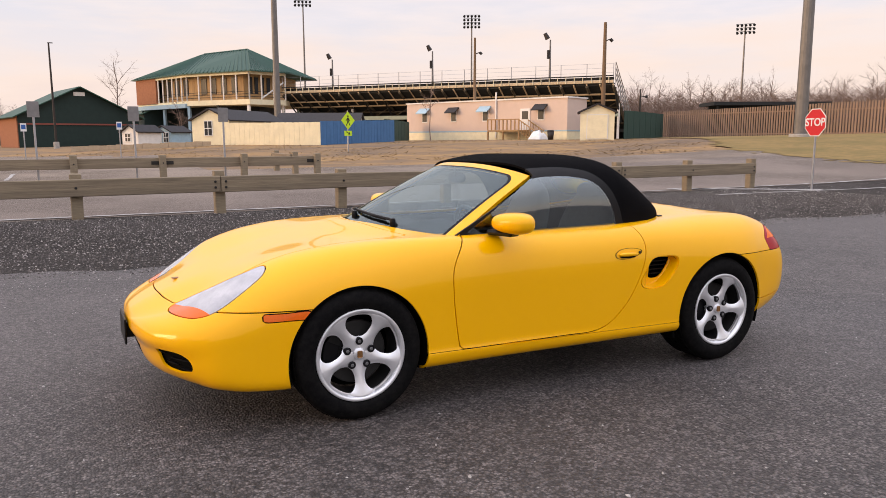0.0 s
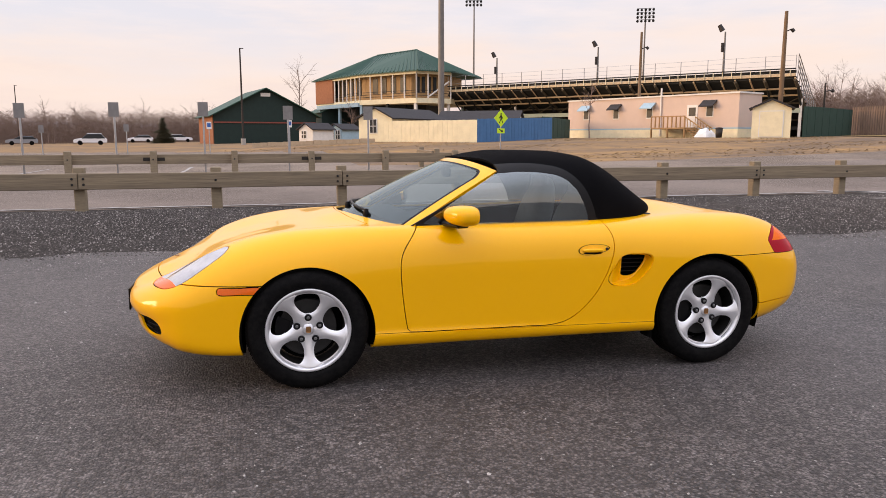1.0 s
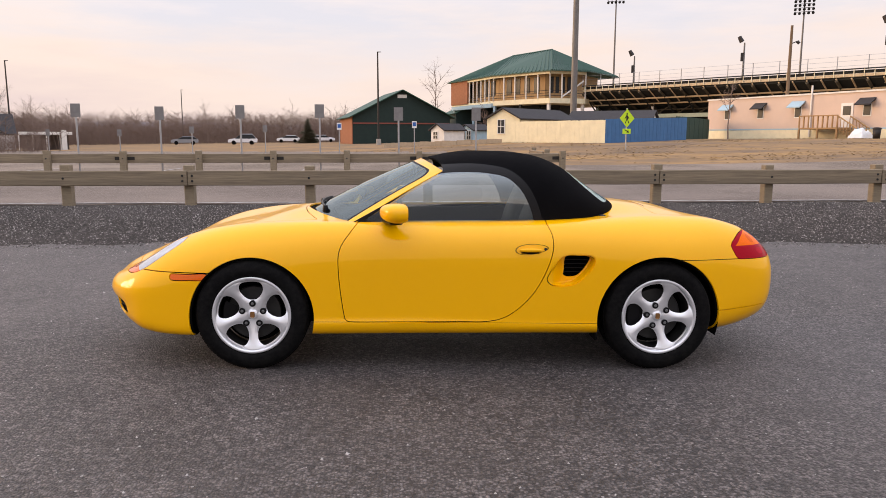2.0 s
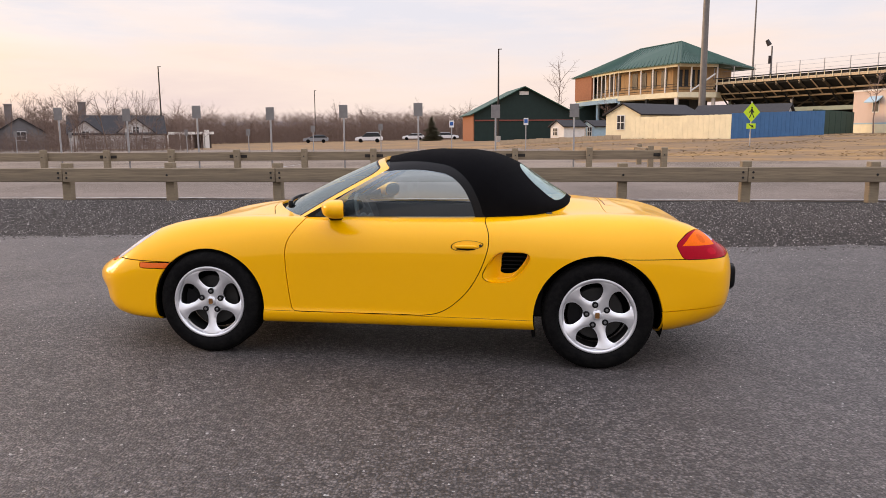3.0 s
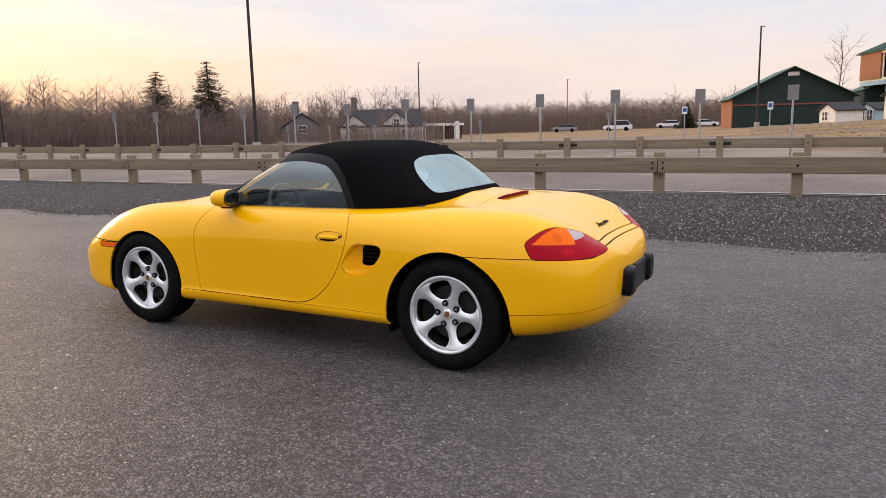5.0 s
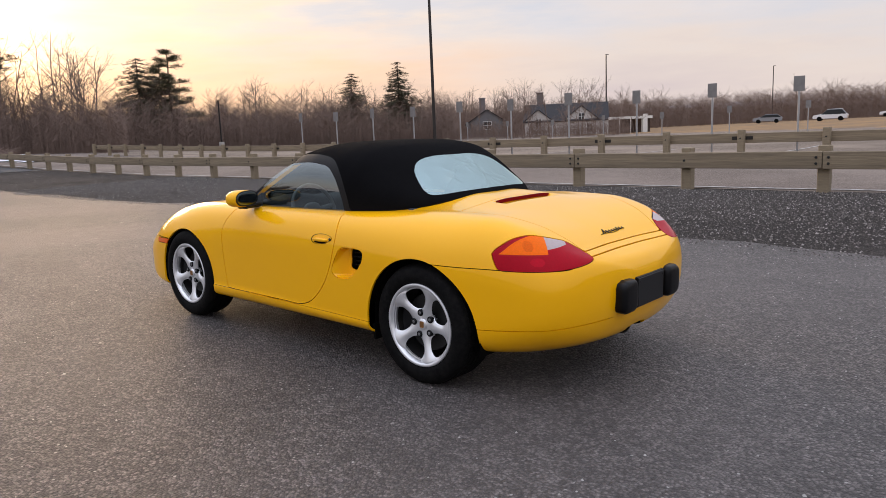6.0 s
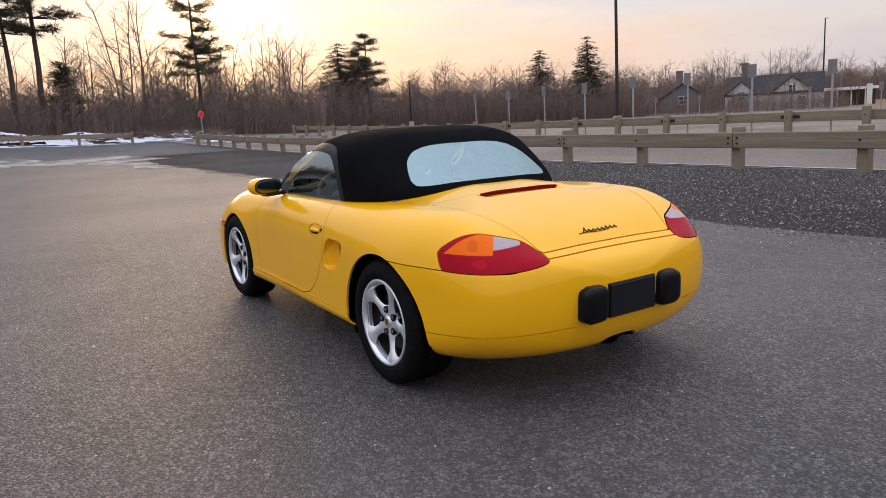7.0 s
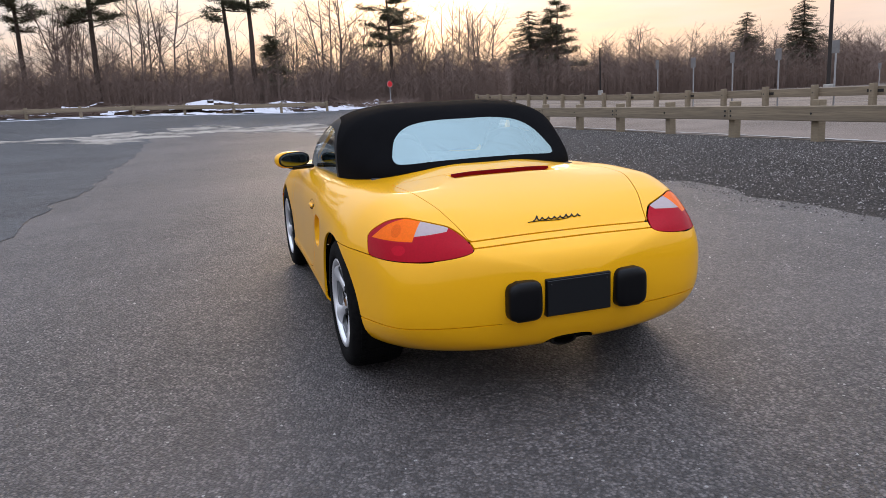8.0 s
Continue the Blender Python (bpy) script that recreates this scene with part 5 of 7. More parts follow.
tube(bm, ring, .015, 8, cap=False)
wheel_s = car_part("steering_wheel", fix_normals(bm), M_LEATHER, "grey leather steering wheel", True)
bm = bmesh.new()
blob(bm, (.325, .335, .79), (.025, .075, .06), 2.5)
part("hub_pad", bm, M_LEATHER, wheel_s, smooth=True)
for t in (.1, math.pi - .1, -math.pi / 2):
    bm = bmesh.new()
    tube(bm, [(.325, .335, .79), (.30 + .06 * math.sin(t), .335 + .175 * math.cos(t), .80 + .165 * math.sin(t))], .016, 6)
    part("spoke", bm, M_LEATHER, wheel_s)
bm = bmesh.new()
tube(bm, [(.33, .335, .79), (.50, .335, .74)], .03, 8)
part("column", bm, M_DASH, wheel_s)
for side in (1, -1):
    seat = new("seat")
    seat.parent = car
    seat["label"] = "light grey leather bucket seat"
    bm = bmesh.new()
    blob(bm, (-.16, side * .335, .42), (.27, .235, .10), 3.5)
    part("cushion", bm, M_LEATHER, seat, smooth=True)
    bm = bmesh.new()
    blob(bm, (-.50, side * .335, .72), (.085, .225, .36), 3.2, squash=lambda p: Vector((p.x - p.z * .28, p.y * (1 - .45 * max(0, p.z / .36) ** 2.5), p.z)))
    part("backrest", bm, M_LEATHER, seat, smooth=True)
    bm = bmesh.new()
    blob(bm, (-.565, side * .335, 1.02), (.05, .115, .085), 2.8)
    part("headrest", bm, M_LEATHER, seat, smooth=True)
bm = bmesh.new()
blob(bm, (.245, 0.02, 1.13), (.012, .11, .032), 3)
tube(bm, [(.25, .02, 1.14), (.26, .02, 1.20)], .008, 6)
car_part("interior_mirror", fix_normals(bm), M_DASH, "dark rear-view mirror", True)

car.matrix_world = Matrix.Translation((0, -0.066, 0)) @ CAR_TURN


# ---- timber rails ----
def pitched(name, bm_fn, material):
    bm = bmesh.new()
    bm_fn(bm)
    me = bpy.data.meshes.new(name)
    bm.to_mesh(me)
    bm.free()
    me.materials.append(material)
    return me


ME_POST = pitched("post", lambda b: box(b, -.10, .10, -.10, .10, -.25, .835, .014), M_TIMBER)
ME_BOLT = pitched("bolt", lambda b: lathe(b, [(.001, .016), (.022, .014), (.026, 0), (.026, -.01)], 8), M_STEEL)
M_DARKPLATE = mat("dark_tarred_joint", (0.03, 0.026, 0.022), .8, var=.4, scale=20)
ME_PLATE = pitched("joint_plate", lambda b: box(b, -.13, .13, -.006, .006, -.055, .055, .004), M_DARKPLATE)


def timber_fence(p0, p1, first, step, count, label, plates=False, rail_side=1, seed=1):
    """Square posts with heavy rails bolted to one side; each rail spans two bays."""
    rng = random.Random(seed)
    d = Vector((p1[0] - p0[0], p1[1] - p0[1], 0)).normalized()
    ang = math.degrees(math.atan2(d.y, d.x))
    fence = new("timber_fence")
    tagged(fence, label, "fence")
    side = Vector((-d.y, d.x, 0)) * rail_side
    spots = []
    for k in range(count):
        q = Vector((p0[0], p0[1], 0)) + d * (first + step * k)
        q.z = terrain(q.x, q.y)
        spots.append(q)
        ob = new("post", ME_POST)
        ob.parent = fence
        ob.matrix_basis = pose(q.x, q.y, q.z + rng.uniform(-.02, .02), rng.uniform(-1, 1), rng.uniform(-1, 1), ang + rng.uniform(-2, 2))
    for k in range(0, count - 1, 2):
        a, b = spots[k], spots[min(k + 2, count - 1)]
        n = (b - a).length
        bm = bmesh.new()
        box(bm, -n / 2 + .006, n / 2 - .006, -.05, .05, -.155, .155, .012)
        bmesh.ops.subdivide_edges(bm, edges=[e for e in bm.edges if abs(e.verts[0].co.x - e.verts[1].co.x) > 1], cuts=5)
        ph = rng.random() * 9
        for v in bm.verts:
            v.co.z += .010 * noise.noise(Vector((v.co.x * .7, ph, 0)))
            v.co.y += .008 * noise.noise(Vector((v.co.x * .7, ph + 5, 0)))
        mid = (a + b) / 2 + side * .152
        rail = part("rail", bm, M_RAIL, fence)
        slope = math.degrees(math.atan2(b.z - a.z, n))
        rail.matrix_basis = pose(mid.x, mid.y, (a.z + b.z) / 2 + .575, 0, -slope, ang)
        for off, zz in ((-n / 2 + .10, .05), (-n / 2 + .10, -.06), (n / 2 - .10, .05), (n / 2 - .10, -.06), (0.0, 0)) if rail_side > 0 else ((-n / 2, 0), (0.0, 0)):
            bt = new("bolt", ME_BOLT)
            bt.parent = rail
            bt.matrix_basis = pose(off, .050 if rail_side > 0 else .252, 0 if rail_side < 0 and zz < 0 else zz, 0, 0, 0)
        if plates:
            for off in (-n / 2 + .20, n / 2 - .20):
                pl = new("joint_plate", ME_PLATE)
                pl.parent = rail
                pl.matrix_basis = pose(off, .057, .0)
    return fence


timber_fence((-15.4, -10.75), (40, -10.75), 0, 2.515, 25, "weathered timber guard rail between gravel and lane", seed=2)
timber_fence((-5.45, -20.45), (60, -20.45), 0, 2.505, 24, "weathered timber guard rail on the lane's far side with dark joints", plates=True, rail_side=-1, seed=3)
timber_fence((-5.45, -23.1), (-5.3, -30), 0, 2.5, 2, "short return of timber rail at the lane's end", seed=4)
timber_fence((54.5, -8.5), (55.5, 28), 0, 3.6, 11, "low timber rail along the far edge of the car park", seed=5)

# ---- signs ----
M_GALV = mat("galvanised_steel", (0.42, 0.42, 0.43), .45, metal=.6, var=.4, scale=12)
M_SIGNBACK = mat("bare_sign_back", (0.25, 0.24, 0.235), .5, metal=.4, var=.4, scale=5)
M_LIME = mat("fluorescent_yellow_green", (0.55, 0.80, 0.02), .5, var=.1, scale=6)
M_SIGNRED = mat("sign_red", (0.62, 0.02, 0.025), .45, var=.15, scale=6)
M_WHITE = mat("white_sheet", (0.78, 0.78, 0.77), .5, var=.15, scale=6)
M_BLACK = mat("sign_black", (0.012, 0.012, 0.012), .6, var=.2, scale=9)
M_SIGNBLUE = mat("sign_blue", (0.03, 0.12, 0.40), .5, var=.2, scale=8)


def sign_post(x, y, h, thick=.03):
    z = terrain(x, y)
    s = new("sign")
    s.matrix_basis = pose(x, y, z)
    bm = bmesh.new()
    box(bm, -thick, thick, -thick * .7, thick * .7, -.3, h, .006)
    part("post", bm, M_GALV, s)
    return s


def parking_sign(x, y, h=2.45, w=.32, hh=.46, blank=True, turn=0):
    s = sign_post(x, y, h - .02)
    s.rotation_euler = (0, 0, radians(turn))
    bm = bmesh.new()
    box(bm, -w / 2, w / 2, .024, .030, h - hh, h, .002)
    part("plate", bm, M_SIGNBACK if blank else M_WHITE, s)
    if not blank:
        bm = bmesh.new()
        box(bm, -w * .36, w * .36, .030, .034, h - hh * .72, h - hh * .18, .002)
        part("symbol", bm, M_SIGNBLUE, s, "blue square symbol")
    tagged(s, "parking sign showing its bare grey back on a steel post" if blank else "small white and blue parking sign on a post", "sign", "parking signs")
    return s


rs = random.Random(4)
for k in range(-1, 11):
    parking_sign(.28 + 2.74 * k, -21.0 + rs.uniform(-.1, .1), 2.38 + rs.uniform(-.06, .06), turn=rs.uniform(-9, 9))
for k in range(9):
    parking_sign(-.8 + 4.9 * k, -43.0 - .6 * k, 2.0 + rs.uniform(-.1, .1), .30, .45, blank=k not in (0, 1), turn=rs.uniform(-12, 12))


def flat_poly(bm, pts, y0, y1):
    a = [bm.verts.new((x, y0, z)) for x, z in pts]
    b = [bm.verts.new((x, y1, z)) for x, z in pts]
    bm.faces.new(a)
    bm.faces.new(b[::-1])
    for i in range(len(pts)):
        bm.faces.new((a[i], b[i], b[(i + 1) % len(pts)], a[(i + 1) % len(pts)]))
    return fix_normals(bm)


# crossing sign: lime diamond with a walking symbol kept as plain bars, lime arrow plate below
cs = sign_post(-14.3, -41.3, 2.6, .035)
cs.rotation_euler = (0, 0, radians(20))
tagged(cs, "fluorescent yellow-green crossing sign with arrow plate on a steel post", "sign")
bm = flat_poly(bmesh.new(), [(0, 1.38), (.58, 1.96), (0, 2.54), (-.58, 1.96)], .030, .036)
dia = part("diamond", bm, M_LIME, cs)
for pts in ([(-.05, 2.28), (.05, 2.28), (.05, 2.18), (-.05, 2.18)], [(-.06, 2.15), (.07, 2.15), (.05, 1.90), (-.07, 1.90)], [(-.06, 1.90), (.0, 1.90), (-.14, 1.62), (-.20, 1.64)],
            [(-.01, 1.90), (.05, 1.90), (.17, 1.64), (.11, 1.62)], [(.06, 2.12), (.20, 1.95), (.16, 1.92), (.04, 2.05)], [(-.06, 2.12), (-.18, 1.93), (-.14, 1.91), (-.04, 2.05)]):
    part("symbol_bar", flat_poly(bmesh.new(), pts, .036, .040), M_BLACK, dia)
bm = bmesh.new()
box(bm, -.32, .32, .030, .036, .98, 1.30, .004)
pl = part("arrow_plate", bm, M_LIME, cs)
part("arrow", flat_poly(bmesh.new(), [(-.18, 1.05), (.02, 1.07), (-.03, 1.12), (.17, 1.22), (.14, 1.26), (-.07, 1.17), (-.12, 1.22)], .036, .040), M_BLACK, pl)


def stop_sign(x, y, h, turn, label, letters=True, r=.41):
    s = sign_post(x, y, h - .1, .028)
    s.rotation_euler = (0, 0, radians(turn))
    tagged(s, label, "stop sign")
    c = h - r * .93
    oct_ = lambda rr: [(rr * math.cos(radians(22.5 + 45 * k)), c + rr * math.sin(radians(22.5 + 45 * k))) for k in range(8)]
    part("white_border", flat_poly(bmesh.new(), oct_(r), .030, .036), M_WHITE, s)
    face = part("red_face", flat_poly(bmesh.new(), oct_(r * .94), .036, .039), M_SIGNRED, s)
    if letters:
        fc = bpy.data.curves.new("word", "FONT")
        fc.body, fc.size, fc.align_x, fc.align_y, fc.extrude = "STOP", .30, "CENTER", "CENTER", .002
        fc.offset = .006
        fc.materials.append(M_WHITE)
        fo = new("word", fc)
        fo.parent = face
        fo.matrix_basis = pose(0, .042, c, 90, 0, 180)
    return s


stop_sign(-16.3, -9.4, 2.25, -102, "red octagonal stop sign on a galvanised post")
stop_sign(55.3, -14.0, 2.2, 105, "red sign on a post before the woods", letters=False, r=.27)

# ---- lamp posts ----
M_POLE = mat("dark_bronze_pole", (0.035, 0.03, 0.028), .5, metal=.3, var=.3, scale=4)
M_CONC = mat("concrete", (0.42, 0.40, 0.37), .9, var=.5, scale=5, bump=.3, bscale=20)
M_STEELPOLE = mat("weathered_steel_pole", (0.19, 0.18, 0.17), .55, metal=.3, var=.4, scale=2)
M_WOODPOLE = mat("brown_wood_pole", (0.20, 0.13, 0.075), .85, var=.5, scale=6, stretch=(1, 1, .1))


def lamp_post(x, y, h, turn=0, r=.075, head=True):
    z = terrain(x, y)
    s = new("lamp_post")
    s.matrix_basis = pose(x, y, z, 0, 0, turn)
    tagged(s, "dark slender car park lamp post on a concrete foot", "lamp post", "car park lamp posts")
    bm = bmesh.new()
    lathe(bm, [(.30, -.4), (.30, .62), (.27, .68), (.001, .68)], 16, "z")
    part("foot", fix_normals(bm), M_CONC, s, "round concrete foot")
    bm = bmesh.new()
    tube(bm, [(0, 0, .6), (0, 0, h * .5), (0, 0, h)], [r, r * .85, r * .65], 8)
    part("pole", fix_normals(bm), M_POLE, s)
    if head:
        bm = bmesh.new()
        box(bm, -.08, .42, -.12, .12, h - .04, h + .04, .02)
        part("lamp_head", bm, M_POLE, s, "flat dark lamp head")
    return s


lamp_post(2.6, -87.0, 11.2, 170, .13)
lamp_post(54.9, -103.0, 12.2, 200, .13)
lamp_post(33.4, -37.8, 16.0, 150, .13)
lamp_post(46.0, -156.0, 11.2, 180, .12)
lamp_post(71.2, -43.1, 5.4, 190, .1)


# ---- buildings ----
M_GREENROOF = mat("green_metal_roof", (0.028, 0.078, 0.056), .6, metal=.2, var=.3, scale=1.2, tint=(.03, .09, .07))
M_DARKROOF = mat("dark_shingle_roof", (0.042, 0.040, 0.043), .9, var=.5, scale=3, bump=.3, bscale=9)
M_GREENWALL = mat("dark_green_cladding", (0.012, 0.030, 0.026), .75, var=.4, scale=1.5)
M_BRICK = mat("orange_brick", (0.36, 0.15, 0.075), .85, var=.5, scale=3, tint=(.22, .085, .045), bump=.2, bscale=9)
M_TAN = mat("tan_timber_wall", (0.48, 0.30, 0.14), .7, var=.5, scale=1.5, stretch=(1, 1, .3))
M_CREAM = mat("cream_paint", (0.87, 0.79, 0.55), .7, var=.25, scale=1.5)
M_OFFWHITE = mat("off_white_siding", (0.80, 0.78, 0.74), .7, var=.25, scale=2)
M_BLUEWALL = mat("blue_painted_boards", (0.06, 0.17, 0.36), .7, var=.35, scale=2, island=.3)
M_PALEBLUE = mat("pale_blue_trim", (0.36, 0.52, 0.62), .6, var=.2, scale=3)
M_PINKSIDING = mat("pinkish_trailer_siding", (0.66, 0.52, 0.44), .7, var=.3, scale=1.0, tint=(.54, .43, .37))
M_STEELDARK = mat("dark_structural_steel", (0.022, 0.026, 0.028), .7, metal=.2, var=.4, scale=2)
M_STEELGREEN = mat("pale_green_steel", (0.42, 0.50, 0.42), .6, metal=.1, var=.3, scale=2)
M_STEELRUST = mat("weathered_brown_steel", (0.10, 0.085, 0.06), .8, metal=.1, var=.4, scale=2)
# white siding made duller: shade on the far houses is in the colour
M_HOUSEWHITE = mat("shaded_white_siding", (0.56, 0.53, 0.51), .8, var=.3, scale=2)
M_FASCIA = mat("tan_stand_fascia", (0.64, 0.50, 0.32), .7, var=.4, scale=1.5)
M_WINDOW = mat("dark_window_glass", (0.03, 0.035, 0.04), .35, var=.3, scale=2, spec=.3)
M_REDWOOD = mat("brown_fence_boards", (0.29, 0.20, 0.145), .85, var=.5, scale=4, stretch=(1, 1, .2), island=.5)
M_DECKWOOD = mat("new_deck_timber", (0.42, 0.26, 0.12), .8, var=.4, scale=4)
M_SCREEN = mat("green_screen_fabric", (0.02, 0.055, 0.04), .9, var=.4, scale=2)


def gz(x, y):
    return terrain(x, y)


def seg_wall(name, a, b, z0, z1, thick, material, parent, label=""):
    """An upright slab from a to b in plan."""
    a, b = Vector((*a, 0)), Vector((*b, 0))
    d = (b - a).normalized()
    n = Vector((-d.y, d.x, 0)) * thick / 2
    bm = bmesh.new()
    lo = [bm.verts.new(p + Vector((0, 0, z0))) for p in (a - n, b - n, b + n, a + n)]
    hi = [bm.verts.new(p + Vector((0, 0, z1))) for p in (a - n, b - n, b + n, a + n)]
    bm.faces.new(lo[::-1])
    bm.faces.new(hi)
    for k in range(4):
        bm.faces.new((lo[k], lo[(k + 1) % 4], hi[(k + 1) % 4], hi[k]))
    return part(name, fix_normals(bm), material, parent, label)


def beam(name, a, b, w, material, parent, label=""):
    bm = bmesh.new()
    tube(bm, [a, b], w, 4)
    return part(name, fix_normals(bm), material, parent, label)


def lerp2(a, b, t):
    return (a[0] + (b[0] - a[0]) * t, a[1] + (b[1] - a[1]) * t)


def gable_house(name, x, y, turn, w, d, eave, ridge, wall_m, roof_m, label, category, openings=(), over=.25, along="y", drop=.5):
    """A gabled building: front gable faces local +y. Openings: (x, z0, width, height, kind)."""
    z = gz(x, y)
    h = new(name)
    h.matrix_basis = pose(x, y, z, 0, 0, turn)
    tagged(h, label, category)
    bm = bmesh.new()
    prof = [(-w / 2, -drop), (w / 2, -drop), (w / 2, eave), (0, ridge), (-w / 2, eave)]
    f = [bm.verts.new((px, 0, pz)) for px, pz in prof]
    bk = [bm.verts.new((px, -d, pz)) for px, pz in prof]
    bm.faces.new(f)
    bm.faces.new(bk[::-1])
    for k in (0, 1, 4):
        bm.faces.new((f[k], bk[k], bk[(k + 1) % 5], f[(k + 1) % 5]))
    part("wall_shell", fix_normals(bm), wall_m, h)
    for sgn in (1, -1):
        bm = bmesh.new()
        sl = Vector((w / 2, 0, eave - ridge)).normalized()
        nrm = Vector((-sl.z, 0, sl.x))
        top, low = Vector((0, 0, ridge)), Vector((w / 2, 0, eave)) + sl * over
        vs = []
        for yy in (over, -d - over):
            for p in (top, low):
                for th in (.02, .14):
                    q = p + nrm * th
                    vs.append(bm.verts.new((q.x * sgn, yy, q.z)))
        for q in ((0, 1, 3, 2), (4, 6, 7, 5), (0, 4, 5, 1), (2, 3, 7, 6), (1, 5, 7, 3), (0, 2, 6, 4)):
            bm.faces.new([vs[i] for i in q])
        part("roof", fix_normals(bm), roof_m, h)
    for ox, oz, ow, oh, kind in openings:
        bm = bmesh.new()
        box(bm, ox - ow / 2 - .07, ox + ow / 2 + .07, .0, .05, oz - .07, oz + oh + .07)
        fr = part("window_frame" if kind != "door" else "door_frame", bm, M_WHITE, h)
        bm = bmesh.new()
        box(bm, ox - ow / 2, ox + ow / 2, .05, .07, oz, oz + oh)
        part("pane" if kind != "door" else "door_leaf", bm, M_WINDOW if kind == "win" else wall_m, fr)
        if kind == "win":
            bm = bmesh.new()
            box(bm, ox - .03, ox + .03, .07, .085, oz, oz + oh)
            box(bm, ox - ow / 2, ox + ow / 2, .07, .085, oz + oh / 2 - .03, oz + oh / 2 + .03)
            part("glazing_bar", bm, M_WHITE, fr)
    return h


# press box: two-storey pavilion with a hipped green roof and open gallery
def press_box():
    b = new("press_box")
    tagged(b, "two-storey pavilion with hipped green metal roof and open timber gallery", "building")
    L, K, MID, R_, R2, B2 = (-9.1, -120.5), (-14.2, -105.8), (-20.8, -96.4), (-26.2, -98.1), (-33, -107.5), (-19, -127)
    ring = [L, K, MID, R_, R2, B2]
    z0, z1, ze = 6.05, 6.75, 10.35
    cx, cy = sum(p[0] for p in ring) / 6, sum(p[1] for p in ring) / 6
    bm = bmesh.new()
    lo = [bm.verts.new((*p, z0)) for p in ring]
    hi = [bm.verts.new((*p, z1)) for p in ring]
    bm.faces.new(lo)
    bm.faces.new(hi)
    for k in range(6):
        bm.faces.new((lo[k], lo[(k + 1) % 6], hi[(k + 1) % 6], hi[k]))
    part("gallery_floor", fix_normals(bm), M_CREAM, b, "cream gallery floor edge")
    seg_wall("floor_trim", lerp2(L, K, .02), lerp2(L, K, .99), z0 - .25, z0 + .35, .5, M_PALEBLUE, b, "pale blue floor edge")
    # set-back walls, tan timber with dark openings
    inn = [lerp2(p, (cx, cy), .20) for p in ring]
    for k in range(6):
        seg_wall("upper_wall", inn[k], inn[(k + 1) % 6], z1, ze, .2, M_TAN, b)
        for t in (.15, .34, .55, .76):
            if k in (0, 1, 2):
                a, c = lerp2(inn[k], inn[(k + 1) % 6], t), lerp2(inn[k], inn[(k + 1) % 6], t + .11)
                off = (cx, cy)
                a, c = lerp2(a, off, -.012), lerp2(c, off, -.012)
                seg_wall("window", a, c, z1 + .9, ze - .5, .22, M_WINDOW, b, "dark gallery window")
    seg_wall("brick_wall", lerp2(L, K, 0.0), lerp2(L, K, .42), z1 - .1, ze, .4, M_BRICK, b, "orange brick end wall")
    seg_wall("brick_wall", L, B2, z1 - .1, ze, .4, M_BRICK, b)
    for k, (n, t0) in enumerate(((6, .45), (5, 0.0), (3, 0.0))):
        a, c = ring[k], ring[k + 1]
        for i in range(n + 1):
            p = lerp2(a, c, t0 + (1 - t0) * i / n)
            beam("gallery_post", (*p, z1), (*p, ze), .11, M_OFFWHITE, b)
        for zz in (z1 + .35, z1 + .7, z1 + 1.05):
            q = lerp2(a, c, t0)
            beam("gallery_rail", (*q, zz), (*c, zz), .035, M_STEELDARK, b)
        seg_wall("eave_board", a, c, ze - .3, ze + .1, .3, M_CREAM, b, "sunlit cream eave board")
    # brace at the right-hand bay
    beam("brace", (*lerp2(MID, R_, .35), z1 + .2), (*lerp2(MID, R_, .95), ze - 1.2), .12, M_OFFWHITE, b)
    ro = [lerp2(p, (cx, cy), -.07) for p in ring]
    RA, RB = (-18.3, -114.2), (-22.8, -105.1)
    tops = {0: RA, 1: RA, 2: RB, 3: RB, 4: RB, 5: RA}
    for k in range(6):
        a, c = ro[k], ro[(k + 1) % 6]
        ta, tc = tops[k], tops[(k + 1) % 6]
        bm = bmesh.new()
        pts = [(*a, ze), (*c, ze), (*tc, 14.1)] + ([(*ta, 14.1)] if ta != tc else [])
        up = [bm.verts.new(Vector(p) + Vector((0, 0, .12))) for p in pts]
        dn = [bm.verts.new(p) for p in pts]
        bm.faces.new(up)
        bm.faces.new(dn[::-1])
        for i in range(len(pts)):
            bm.faces.new((dn[i], dn[(i + 1) % len(pts)], up[(i + 1) % len(pts)], up[i]))
        roof = part("roof_slope", fix_normals(bm), M_GREENROOF, b)
        n = 16
        for i in range(1, n):
            p0, p1 = Vector((*lerp2(a, c, i / n), ze + .14)), Vector((*lerp2(ta, tc, i / n), 14.24))
            if ta == tc:
                p1 = p0 + (p1 - p0) * .97
            beam("roof_rib", p0, p1, .10, M_GREENROOF, roof)
    for a, c in ((ro[1], RA), (ro[2], RB), (ro[3], RB)):
        beam("roof_hip", (*a, ze + .15), (*c, 14.25), .11, M_GREENROOF, b)
    beam("roof_ridge", (*RA, 14.25), (*RB, 14.25), .12, M_GREENROOF, b)
    # columns and dark undercroft
    for p, m in ((L, M_PALEBLUE), (lerp2(L, K, .5), M_PALEBLUE), (K, M_PALEBLUE), (lerp2(K, MID, .5), M_STEELDARK), (MID, M_OFFWHITE), (R_, M_OFFWHITE)):
        q = lerp2(p, (cx, cy), .04)
        beam("column", (*q, gz(*q) - .5), (*q, z0), .26, m, b)
    und = [lerp2(p, (cx, cy), .45) for p in ring]
    for k in range(6):
        seg_wall("undercroft_wall", und[k], und[(k + 1) % 6], -.5, z0, .3, M_STEELDARK, b, "dark recessed lower wall")


